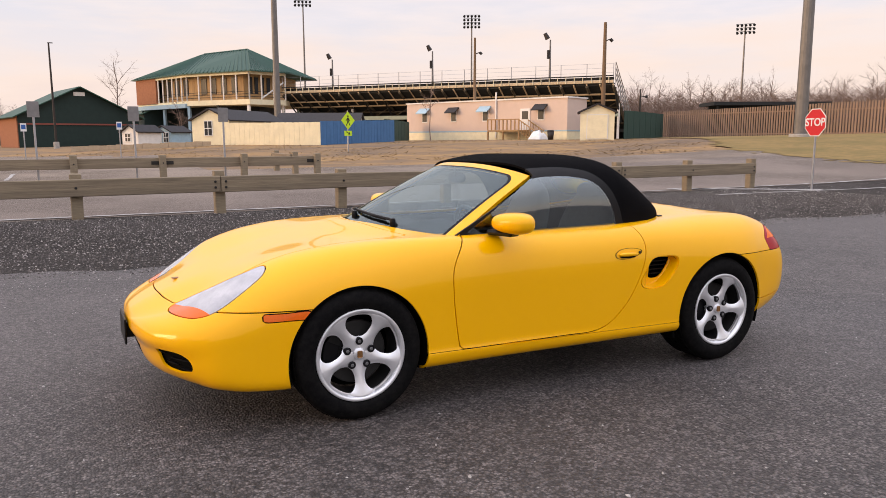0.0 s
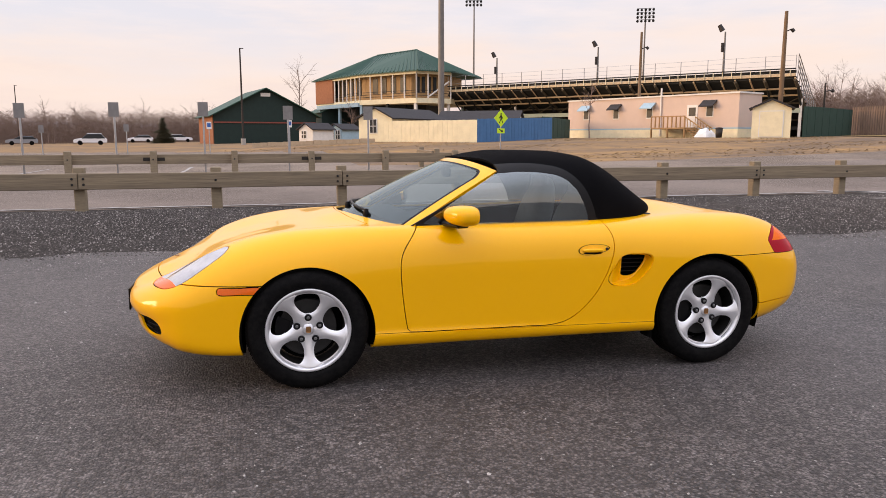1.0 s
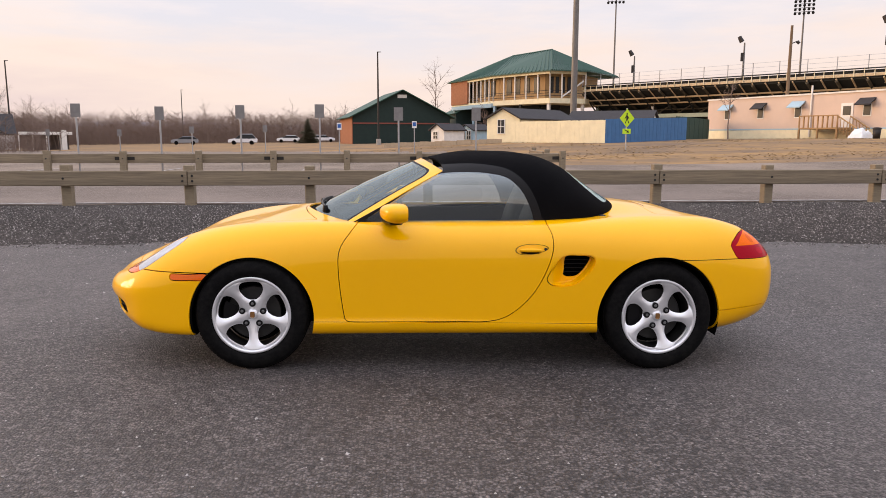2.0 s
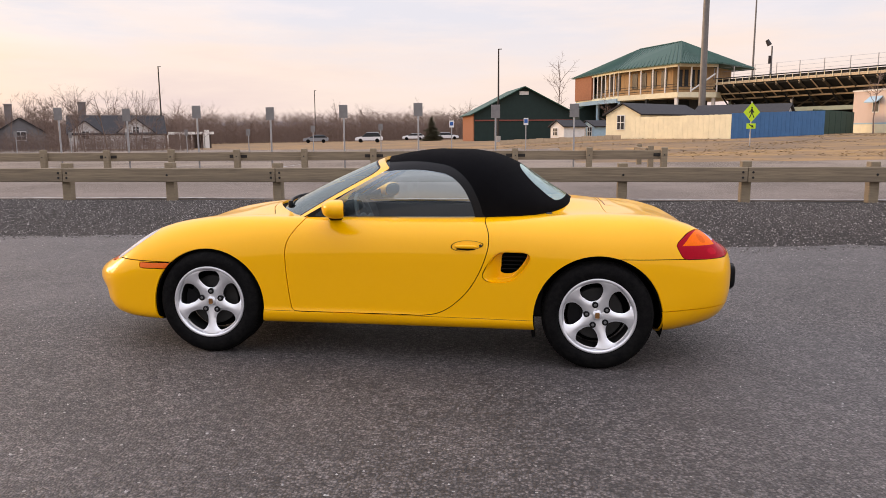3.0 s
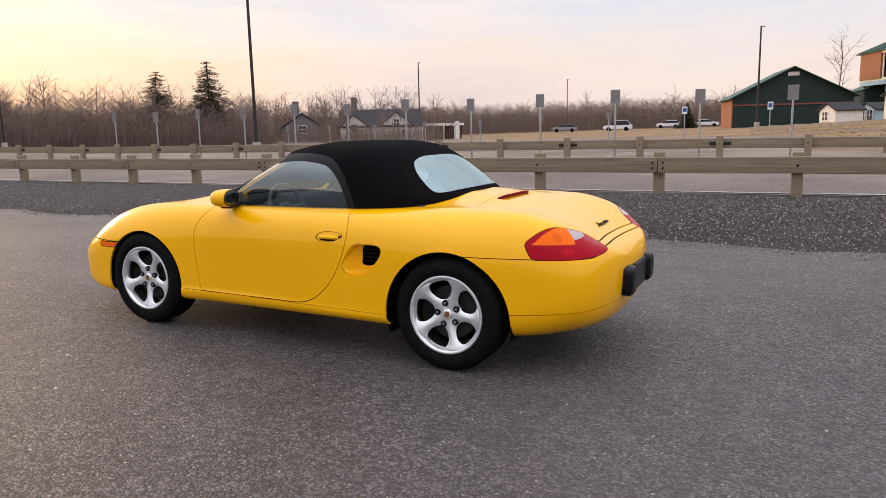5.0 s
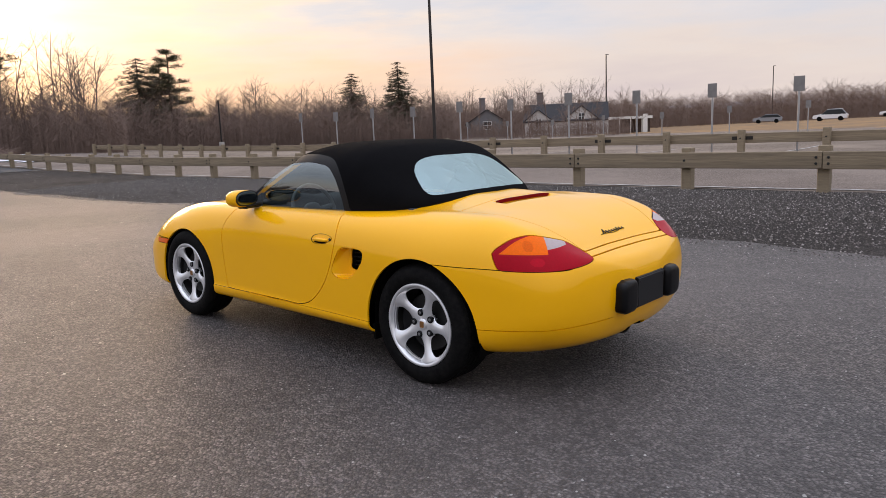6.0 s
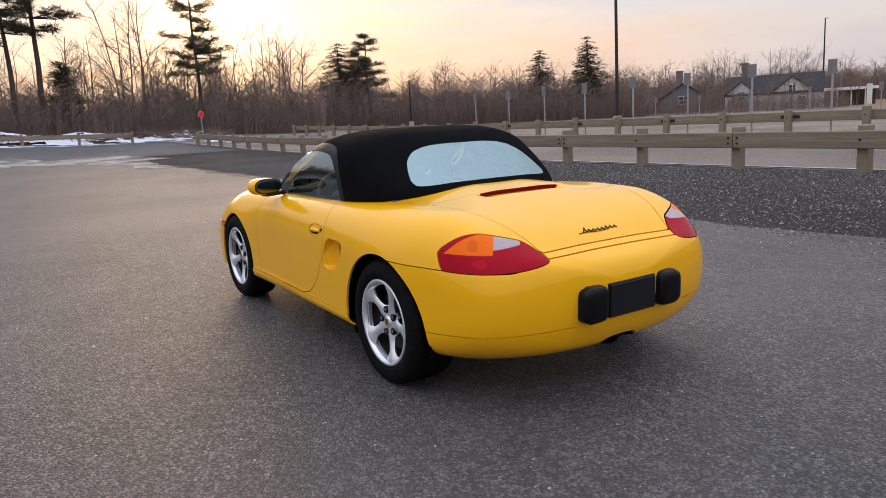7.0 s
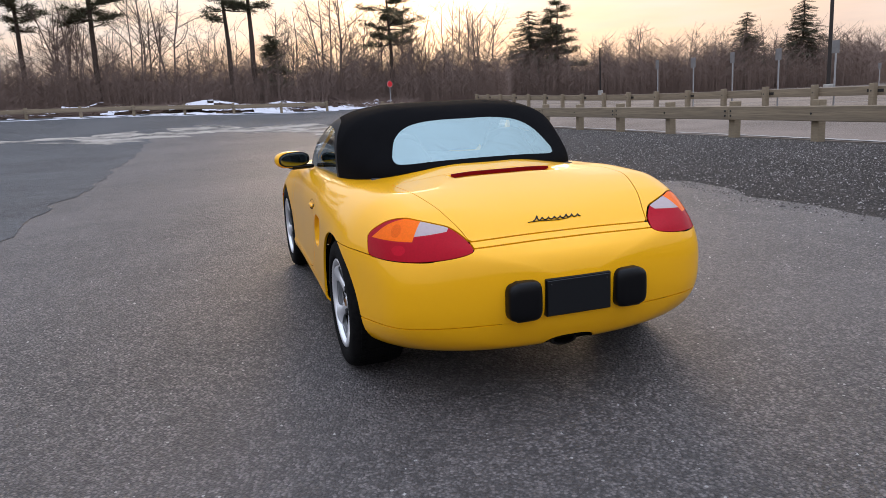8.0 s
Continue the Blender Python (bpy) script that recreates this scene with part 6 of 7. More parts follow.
press_box()


# grandstand seen from behind: raking seats on dark steel, tan fascia, railing
def grandstand():
    g = new("grandstand")
    tagged(g, "steel grandstand seen from behind with tan top edge and railing", "grandstand")
    A, B = Vector((-26.0, -98.6, 0)), Vector((-54.2, -62.2, 0))
    u = (B - A).normalized()
    away = Vector((-u.y, u.x, 0))
    if away.dot(A) < 0:
        away = -away
    n_len = (B - A).length
    ztop = 7.6

    def P(s, d, z):
        q = A + u * s + away * d
        return Vector((q.x, q.y, z))

    def slab(name, s0, s1, d0, d1, za0, za1, th, m, label=""):
        bm = bmesh.new()
        vs = [bm.verts.new(P(s, d, z)) for z_off in (0, th) for s, d, z in ((s0, d0, za0 + z_off), (s1, d0, za0 + z_off), (s1, d1, za1 + z_off), (s0, d1, za1 + z_off))]
        bm.faces.new(vs[:4])
        bm.faces.new(vs[4:])
        for k in range(4):
            bm.faces.new((vs[k], vs[(k + 1) % 4], vs[4 + (k + 1) % 4], vs[4 + k]))
        return part(name, fix_normals(bm), m, g, label)

    slab("fascia", 0, n_len, -.2, .1, ztop + .1, ztop + .1, .30, M_FASCIA, "tan fascia along the top edge")
    slab("cap_rail", 0, n_len, -.3, .15, ztop + .85, ztop + .85, .10, M_STEELDARK)
    slab("back_board", 0, n_len, .2, .3, ztop + .45, ztop + .45, .32, M_STEELDARK, "dark seat backs along the top row")
    slab("raking_deck", 0, n_len, .1, 13.2, ztop - .15, ztop - 6.6, .12, M_STEELDARK, "dark underside of the raking seats")
    rows = 13
    for k in range(rows):
        d0, z = .1 + k * .95, ztop + .1 - k * .43
        slab("seat_row", 0, n_len, d0, d0 + .95, z - .1, z - .1, .12, M_STEELDARK)
    for i in range(31):
        s = n_len * i / 30
        beam("purlin_bracket", P(s, -.1, ztop - .05), P(s, 2.4, ztop - 1.55), .10, M_FASCIA, g)
    for dd in (1.3, 2.6, 4.2, 5.9, 7.8, 9.6):
        beam("stringer", P(0, dd, ztop - .45 - dd * .49), P(n_len, dd, ztop - .45 - dd * .49), .10, M_FASCIA if dd < 3 else M_STEELRUST, g)
    for i in range(16):
        s = n_len * i / 15
        beam("raker", P(s, 0, ztop - .25), P(s, 13.0, ztop - 6.9), .20, M_STEELRUST, g)
        if i < 15:
            beam("cross_brace", P(s, 3.4, ztop - 3.5), P(s + n_len / 15, 3.4, ztop - 1.8), .06, M_STEELRUST, g)
        beam("strut", P(s, .3, ztop - .2), P(s, 5.0, ztop - 4.2), .13, M_STEELDARK, g)
        if i % 3 == 0:
            beam("column", P(s, 3.4, -.5), P(s, 3.4, ztop - 1.5), .20, M_OFFWHITE if i % 6 else M_STEELGREEN, g)
        beam("rail_post", P(s, -.1, ztop + .7), P(s, -.1, ztop + 2.3), .05, M_GALV, g)
    slab("long_beam", 0, n_len, 3.2, 3.5, ztop - 3.6, ztop - 3.6, .5, M_STEELGREEN, "pale green longitudinal beam")
    slab("low_beam", 0, n_len, 6.8, 7.1, ztop - 5.4, ztop - 5.4, .35, M_STEELDARK)
    for zz in (1.25, 1.75, 2.25):
        beam("rail", P(0, -.1, ztop + zz), P(n_len, -.1, ztop + zz), .012, M_GALV, g)
    for i in range(46):
        s = n_len * (i + .5) / 46
        beam("bracket", P(s, -.25, ztop + .1), P(s, -.25, ztop + .95), .05, M_CREAM, g)
    # end railing stepping down the rake
    for off in (0, .55, 1.1, 1.7):
        beam("end_rail", P(n_len + .2, 0, ztop + .7 + off), P(n_len + .2, 13, ztop - 5.9 + off), .05, M_GALV, g)
    for i in range(13):
        t = i / 12
        beam("end_post", P(n_len + .2, 13 * t, ztop - .2 - 6.4 * t), P(n_len + .2, 13 * t, ztop + 2.3 - 6.4 * t), .05, M_GALV, g)
    slab("back_screen", 0, n_len, 12.4, 12.6, 0, 0, 2.2, M_SCREEN, "dark screen below the seats")


grandstand()


def flood_mast(x, y, z0, z1, cluster, label):
    m = new("floodlight_mast")
    tagged(m, label, "floodlight")
    bm = bmesh.new()
    tube(bm, [(x, y, z0), (x, y, z1)], [.16, .09] if cluster < 3 else [.32, .16], 7)
    part("mast", fix_normals(bm), M_STEELPOLE, m)
    v = Vector((-y, x, 0)).normalized()
    if cluster < 3:
        bm = bmesh.new()
        c = Vector((x, y, z1)) + v * .3
        tube(bm, [c + Vector((0, 0, .1)), c + Vector((0, 0, .75)) + v * .35], [.30, .22], 8)
        part("flood_head", fix_normals(bm), M_POLE, m)
        bm = bmesh.new()
        tube(bm, [Vector((x, y, z1 - 2.2)) + v * .2, Vector((x, y, z1 - 1.2)) + v * .2], .18, 6)
        part("ballast_box", fix_normals(bm), M_POLE, m)
    else:
        for r in range(cluster - 1):
            bm = bmesh.new()
            tube(bm, [Vector((x, y, z1 - .9 * r)) - v * 2.1, Vector((x, y, z1 - .9 * r)) + v * 2.1], .07, 5)
            bar = part("crossarm", fix_normals(bm), M_STEELPOLE, m)
            for k in range(5):
                bm = bmesh.new()
                c = Vector((x, y, z1 - .9 * r - .1)) + v * (-1.9 + .95 * k)
                tube(bm, [c, c + Vector((.25, .45, -.35))], [.22, .34], 7)
                part("flood_head", fix_normals(bm), M_STEELDARK, bar)
    return m


flood_mast(-31.8, -94.2, 7, 12.2, 1, "single floodlight on a slim mast behind the stand")
flood_mast(-42.1, -84.0, 7, 12.8, 1, "single floodlight on a slim mast behind the stand")
flood_mast(-50.2, -69.0, 7, 13.0, 1, "single floodlight on a slim mast behind the stand")
flood_mast(-94.5, -165.0, 1, 33.0, 5, "tall floodlight mast with four rows of lamps")
flood_mast(-149.8, -125.8, 1, 29.3, 4, "tall floodlight mast with three rows of lamps")
flood_mast(-56.5, -187.0, 1, 37.0, 3, "tall floodlight mast with rows of lamps")


def big_pole(x, y, r, h, m, label):
    p = new("pole")
    tagged(p, label, "pole")
    z = gz(x, y)
    bm = bmesh.new()
    tube(bm, [(x, y, z - .3), (x, y, z + h * .5), (x, y, z + h)], [r, r * .82, r * .62], 14)
    part("shaft", fix_normals(bm), m, p)
    if m is M_STEELPOLE:
        bm = bmesh.new()
        lathe(bm, [(r * 1.7, -.2), (r * 1.7, .18), (r * 1.5, .22), (.01, .22)], 16, "z")
        for v in bm.verts:
            v.co += Vector((x, y, z))
        part("base", fix_normals(bm), M_CONC, p, "concrete base")
    else:
        bm = bmesh.new()
        tube(bm, [(x, y, z + h * .84), (x - .5, y + .2, z + h * .86)], .05, 5)
        tube(bm, [(x - .5, y + .2, z + h * .86), (x - .7, y + .3, z + h * .84)], .16, 6)
        part("small_lamp", fix_normals(bm), M_POLE, p)


big_pole(-20.8, -82.5, .40, 34, M_STEELPOLE, "thick weathered steel floodlight pole")
big_pole(-47.55, -33.0, .46, 32, M_STEELPOLE, "thick weathered steel floodlight pole on a grass bank")
big_pole(-45.6, -53.6, .24, 11.2, M_WOODPOLE, "brown timber utility pole")
big_pole(-38.7, -67.0, .20, 11.0, M_WOODPOLE, "brown timber utility pole")
big_pole(-50.3, -53.5, .12, 4.9, M_POLE, "short dark pole beside the screened fence")

# office trailer with steps
def trailer():
    t = new("office_trailer")
    tagged(t, "long pinkish office trailer with cream skirt and timber steps", "trailer")
    A, B = Vector((-33.7, -74.0, 0)), Vector((-41.4, -53.8, 0))
    u = (B - A).normalized()
    n = Vector((u.y, -u.x, 0))
    if n.dot(A) > 0:
        n = -n
    # n points away from the lane
    back = n * 3.6 * (1 if n.dot(Vector((-1, -1, 0))) > 0 else -1)
    ln = (B - A).length
    out = -back.normalized()
    z0 = 1.15

    def slab(name, s0, s1, o0, o1, za, zb, m, parent=t, label=""):
        bm = bmesh.new()
        pts = [A + u * s0 + out * o0, A + u * s1 + out * o0, A + u * s1 + out * o1, A + u * s0 + out * o1]
        lo = [bm.verts.new(p + Vector((0, 0, za))) for p in pts]
        hi = [bm.verts.new(p + Vector((0, 0, zb))) for p in pts]
        bm.faces.new(lo)
        bm.faces.new(hi)
        for k in range(4):
            bm.faces.new((lo[k], lo[(k + 1) % 4], hi[(k + 1) % 4], hi[k]))
        return part(name, fix_normals(bm), m, parent, label)

    slab("skirt", 0, ln, -3.6, 0, z0 - .6, z0 + .95, M_CREAM, label="cream skirt")
    slab("trim_line", -.02, ln + .02, -3.62, .02, z0 + .95, z0 + 1.08, M_PALEBLUE)
    slab("wall_shell", 0, ln, -3.6, 0, z0 + 1.08, z0 + 4.15, M_PINKSIDING)
    slab("roof_edge", -.1, ln + .1, -3.7, .1, z0 + 4.15, z0 + 4.3, M_OFFWHITE)
    for k, s in enumerate((ln * .13, ln * .33, ln * .535, ln * .86)):
        w = slab("window", s - .32, s + .32, 0, .06, z0 + 2.15, z0 + 3.3, M_WINDOW, label="dark window with awning")
        slab("window_frame", s - .40, s + .40, -.02, .03, z0 + 2.05, z0 + 3.4, M_WHITE, w)
        bm = bmesh.new()
        pts = [A + u * (s + e) + out * o + Vector((0, 0, z)) for e in (-.75, .75) for o, z in ((.03, z0 + 3.65), (.75, z0 + 3.1), (.75, z0 + 3.0), (.03, z0 + 3.5))]
        vs = [bm.verts.new(p) for p in pts]
        bm.faces.new(vs[:4])
        bm.faces.new(vs[4:][::-1])
        for q in range(4):
            bm.faces.new((vs[q], vs[4 + q], vs[4 + (q + 1) % 4], vs[(q + 1) % 4]))
        part("awning", fix_normals(bm), M_PALEBLUE if k in (0, 2) else M_DARKROOF, w)
    d = slab("door", ln * .745, ln * .80, 0, .06, z0 + 1.1, z0 + 3.25, M_WHITE, label="white door with dark pane")
    slab("door_pane", ln * .755, ln * .79, .06, .08, z0 + 2.2, z0 + 3.0, M_WINDOW, d)
    slab("deck", ln * .62, ln * .80, .1, 2.0, z0 + .95, z0 + 1.1, M_DECKWOOD, label="timber deck")
    for s in np.linspace(ln * .62, ln * .80, 9):
        slab("baluster", s - .05, s + .05, 1.9, 2.0, z0 + 1.1, z0 + 2.1, M_DECKWOOD)
    slab("deck_rail", ln * .62, ln * .80, 1.86, 2.04, z0 + 2.1, z0 + 2.2, M_DECKWOOD)
    for s in (ln * .62, ln * .71, ln * .80):
        slab("deck_leg", s - .07, s + .07, 1.85, 2.0, z0 - .5, z0 + .95, M_DECKWOOD)
    for k in range(6):
        slab("step", ln * .80 + .30 * k, ln * .80 + .30 * k + .32, .4, 1.9, z0 + .85 - .18 * k, z0 + .93 - .18 * k, M_DECKWOOD)
    for o in (.35, 1.95):
        beam("stair_rail", A + u * (ln * .80) + out * o + Vector((0, 0, z0 + 2.1)), A + u * (ln * .80 + 1.9) + out * o + Vector((0, 0, z0 + 1.0)), .06, M_DECKWOOD, t)
        for k in range(6):
            beam("stair_baluster", A + u * (ln * .80 + .32 * k) + out * o + Vector((0, 0, z0 + .8 - .18 * k)), A + u * (ln * .80 + .32 * k) + out * o + Vector((0, 0, z0 + 2.05 - .18 * k)), .04, M_DECKWOOD, t)
    slab("flue", ln * .60, ln * .60 + .12, .05, .17, z0 + .3, z0 + 5.0, M_OFFWHITE, label="white vent pipe")


trailer()


def tarp_heap(x, y):
    """A sheet thrown over a low heap."""
    t = new("tarpaulin")
    t.matrix_basis = pose(x, y, gz(x, y), 0, 0, 25)
    tagged(t, "crumpled white tarpaulin over a low heap beside timber steps", "tarpaulin")
    verts, faces = [], []
    n = 14
    for j in range(n + 1):
        for i in range(n + 1):
            u, v = -1 + 2 * i / n, -1 + 2 * j / n
            h = max(0, 1 - max(abs(u), abs(v)) ** 3) * (.7 + .4 * noise.noise(Vector((u * 2.2, v * 2.2, 3))))
            verts.append((u * .85 + .1 * noise.noise(Vector((u * 3, v * 3, 7))), v * .7, h - .02))
    for j in range(n):
        for i in range(n):
            k = j * (n + 1) + i
            faces.append((k, k + 1, k + n + 2, k + n + 1))
    obj("sheet", mesh_from("sheet", verts, faces, True), M_WHITE, t)


def rubbish_bin(x, y):
    b = new("rubbish_bin")
    b.matrix_basis = pose(x, y, gz(x, y))
    tagged(b, "dark plastic rubbish bin beside the trailer", "bin")
    bm = bmesh.new()
    lathe(bm, [(.001, -.1), (.26, -.1), (.32, .75), (.30, .75)], 18, "z")
    part("body", fix_normals(bm), M_POLE, b, smooth=True)
    bm = bmesh.new()
    lathe(bm, [(.34, .74), (.34, .80), (.22, .86), (.001, .88)], 18, "z")
    part("lid", fix_normals(bm), M_POLE, b, smooth=True)


tarp_heap(-38.6, -54.6)
rubbish_bin(-38.9, -53.0)
gable_house("garden_shed", -39.2, -46.6, -38, 2.9, 3.4, 2.35, 3.0, M_CREAM, M_DARKROOF, "cream garden shed with wide door and dark roof", "shed", [(0, .1, 1.7, 2.0, "door")])
gable_house("white_cottage", -9.4, -62.2, -44, 3.7, 9.5, 2.1, 3.0, M_CREAM, M_DARKROOF, "small cream gabled cottage with dark roof", "building", [(.2, .8, .7, 1.2, "win")])
gable_house("white_outbuilding", -25.0, -66.5, 62, 4.5, 8.0, 1.8, 2.7, M_OFFWHITE, M_DARKROOF, "low white outbuilding with dark roof behind the fence", "building")
gable_house("ticket_hut", -4.4, -80.8, -52, 2.3, 3.2, 1.5, 2.15, M_OFFWHITE, M_DARKROOF, "little white ticket hut with dark window", "hut", [(.3, .5, .7, .8, "win")])
gable_house("porch_hut", -8.0, -83.5, -50, 2.4, 3.0, 1.4, 2.0, M_PALEBLUE, M_DARKROOF, "pale blue hut with dark openings", "hut", [(-.5, .3, .6, 1.0, "win"), (.5, .3, .6, 1.0, "win")])
gh = gable_house("green_hall", -.5, -106.5, 12, 15.0, 13.0, 3.9, 7.7, M_GREENWALL, M_GREENROOF, "dark green gabled hall with metal roof", "building", over=.7)
bm = bmesh.new()
box(bm, 7.5, 7.62, -12.9, -.1, -.5, 3.9)
part("brick_side", bm, M_BRICK, gh, "orange brick side wall lit by the low sun")
bm = bmesh.new()
box(bm, -7.4, 7.4, .0, .10, 2.75, 2.95)
part("wall_band", bm, mat("dull_red_band", (.25, .07, .05), .7, var=.3, scale=3), gh, "dull red band across the gable")
bm = bmesh.new()
box(bm, -.7, .7, .02, .10, 6.6, 7.1)
part("gable_vent", bm, M_OFFWHITE, gh, "white gable vent")
gable_house("hall_annexe", -13.5, -118, 8, 8.0, 12.0, 4.4, 6.2, M_GREENWALL, M_GREENROOF, "green-roofed annexe behind the hall", "building")

# low stone wall, cream and blue board fences
M_STONEWALL = mat("pale_wall_stone", (.52, .40, .27), .9, var=.5, scale=4, tint=(.36, .27, .18))
lw = new("low_stone_wall")
tagged(lw, "low pale stone wall along the grass", "wall")
for k in range(16):
    a, b = lerp2((1.5, -62.5), (-9.0, -60.0), k / 16), lerp2((1.5, -62.5), (-9.0, -60.0), (k + .97) / 16)
    seg_wall("stone", a, b, gz(*a) - .2, gz(*a) + .34 + .02 * (k % 3), .4, M_STONEWALL, lw)


def board_fence(a, b, h, n, m, label, gap=.97, thick=.06, rails=True):
    f = new("board_fence")
    tagged(f, label, "fence")
    for k in range(n):
        p, q = lerp2(a, b, k / n), lerp2(a, b, (k + gap) / n)
        z = gz(*p)
        seg_wall("board", p, q, z - .1, z + h + .03 * noise.noise(Vector((k * .7, h, 0))), thick + .02 * (k % 2), m, f)
    if rails:
        for zz in (.35, h - .35):
            seg_wall("fence_rail", a, b, gz(*a) + zz - .06, gz(*a) + zz + .06, thick * .6, m, f)
    return f


board_fence((-9.9, -60.3), (-16.3, -53.0), 1.78, 40, M_CREAM, "cream board fence lit by the sun", .995)
board_fence((-16.3, -53.0), (-24.6, -57.2), 1.86, 44, M_BLUEWALL, "blue vertical board fence", .975)
board_fence((-55.5, -55.5), (-58.3, -33.3), 2.75, 88, M_REDWOOD, "reddish slatted timber fence with gaps", .55)
board_fence((-58.3, -33.3), (-57.5, -22.0), 2.9, 44, M_REDWOOD, "reddish slatted timber fence with gaps", .62)
board_fence((-43.0, -47.5), (-55.0, -55.0), 2.5, 14, M_SCREEN, "chain fence hung with dark green screening", .98, .04)
board_fence((-24.0, -58.0), (-33.0, -72.0), 2.0, 14, M_SCREEN, "chain fence hung with dark green screening", .98, .04)
shelter = new("shelter")
tagged(shelter, "long low dark-roofed shelter beyond the slatted fence", "shelter")
SH_A, SH_B = (-58.4, -52.3), (-69.0, -46.7)
seg_wall("roof", SH_A, SH_B, 4.75, 5.1, 4.5, M_STEELDARK, shelter, "thin dark flat roof")
seg_wall("back_wall", lerp2(SH_A, SH_B, .02), lerp2(SH_A, SH_B, .98), gz(-64, -50) - .3, 4.75, .3, M_STEELDARK, shelter)
for k in range(5):
    p = lerp2(SH_A, SH_B, .04 + .23 * k)
    p = (p[0] + .9, p[1] + 1.7)
    beam("shelter_post", (*p, gz(*p) - .3), (*p, 4.78), .12, M_STEELDARK, shelter)

# houses and a canopy beyond the car park
gable_house("house", 53.6, -100.7, 121, 8.0, 12.6, 2.1, 4.7, M_HOUSEWHITE, M_DARKROOF, "long house with dark shingle roof among bare trees", "house")
gable_house("house", 60.5, -91.9, 31, 4.2, 6.0, 2.1, 3.8, M_HOUSEWHITE, M_DARKROOF, "white gabled wing of the long dark-roofed house", "house", [(0, 1.3, .9, 1.1, "win")])
gable_house("house", 54.9, -95.3, 31, 5.0, 6.0, 2.2, 4.2, M_HOUSEWHITE, M_DARKROOF, "white gabled wing with a window under its dark roof", "house", [(0, 2.2, .8, .9, "win"), (-1.2, .4, .8, 1.1, "win")])
gable_house("house", 66.9, -87.3, 36, 6.4, 9, 2.0, 4.1, mat("grey_siding", (.17, .165, .17), .8, var=.3, scale=2), M_DARKROOF, "grey gabled house half hidden among bare trees", "house", [(0, 1.2, 1.2, 1.1, "win")])
gable_house("house", 92.0, -66.5, 55, 10.0, 12, 1.6, 4.2, mat("tan_siding", (.40, .34, .28), .8, var=.3, scale=2), M_DARKROOF, "tan house half hidden by the woods", "house", [(0, 1.2, 1.2, 1.1, "win")])
M_BARNWOOD = mat("grey_brown_boards", (.12, .095, .085), .9, var=.4, scale=2)
can = new("canopy")
tagged(can, "flat white-edged canopy on posts beside the car park", "canopy")
for k in range(4):
    p = lerp2((47.4, -89.9), (43.3, -92.0), k / 3)
    beam("canopy_post", (*p, gz(*p) - .2), (*p, gz(*p) + 1.9), .09, M_OFFWHITE, can)
seg_wall("canopy_roof", (48.0, -91.2), (42.7, -93.9), gz(45, -92) + 1.9, gz(45, -92) + 2.25, 3.4, M_OFFWHITE, can)
seg_wall("canopy_back", (47.9, -92.9), (43.6, -95.1), gz(45, -92) - .3, gz(45, -92) + 1.9, .2, M_BARNWOOD, can)
seg_wall("canopy_pier", (43.1, -91.9), (42.6, -92.2), gz(45, -92) - .3, gz(45, -92) + 2.5, .5, M_OFFWHITE, can)


# parked cars far off
def far_car(x, y, turn, m, tall, label):
    c = new("parked_car")
    tagged(c, label, "car", "parked cars far off")
    c.matrix_basis = pose(x, y, gz(x, y), 0, 0, turn)
    h = 1.68 if tall else 1.42

    def shell(prof, y0, z_in):
        bm = bmesh.new()
        rows = []
        for yy, inset in ((-.88, .10), (-.80, 0), (.80, 0), (.88, .10)):
            rows.append([bm.verts.new((px * (1 - inset * .05), yy, pz - inset * .5 * (pz > .9))) for px, pz in prof])
        for a, b in zip(rows, rows[1:]):
            for q in range(len(prof)):
                bm.faces.new((a[q], a[(q + 1) % len(prof)], b[(q + 1) % len(prof)], b[q]))
        bm.faces.new(rows[0])
        bm.faces.new(rows[-1][::-1])
        return fix_normals(bm)

    part("body", shell([(-2.2, .35), (2.25, .35), (2.3, .65), (2.15, .85), (1.1, 1.0), (-2.1, 1.02), (-2.28, .8)], 0, 0), m, c)
    part("greenhouse", shell([(1.15, .98), (.35, h - .05), (-1.5, h - .05), (-2.05, .98)], 0, 0), M_WINDOW, c, "dark windows")
    bm = bmesh.new()
    box(bm, -1.55, .40, -.72, .72, h - .05, h + .02, .03)
    part("roof", bm, m, c)
    for wx in (-1.35, 1.4):
        for wy in (-.82, .82):
            bm = bmesh.new()
            lathe(bm, [(.001, .1), (.22, .1), (.33, .06), (.33, -.1), (.001, -.1)], 18)
            for v in bm.verts:
                v.co += Vector((wx, wy, .33))
            part("wheel", fix_normals(bm), M_TYRE, c)
    return c


M_CARWHITE = mat("white_car_paint", (.78, .78, .80), .3, coat=.8, var=.05)
far_car(25.0, -115.0, 8, M_CARWHITE, True, "white sport utility car parked far off")
far_car(22.3, -146.0, 5, M_CARWHITE, False, "white saloon parked far off")
far_car(15.2, -146.5, 185, M_CARWHITE, False, "white saloon parked far off")
far_car(37.0, -125.0, 15, mat("grey_car_paint", (.25, .26, .28), .3, coat=.8, var=.05), False, "grey saloon parked far off")


def far_tower(x, y, top, w, m, label):
    """A plain rectangular stack standing above the far trees."""
    t = new("tower")
    t.matrix_basis = pose(x, y, gz(x, y), 0, 0, 34)
    tagged(t, label, "tower")
    h = top - gz(x, y)
    bm = bmesh.new()
    box(bm, -w / 2, w / 2, -w / 2, w / 2, -.5, h, .04)
    part("shaft", bm, m, t)
    bm = bmesh.new()
    box(bm, -w / 2 - .08, w / 2 + .08, -w / 2 - .08, w / 2 + .08, h - .02, h + .16, .03)
    part("cap", bm, m, t)


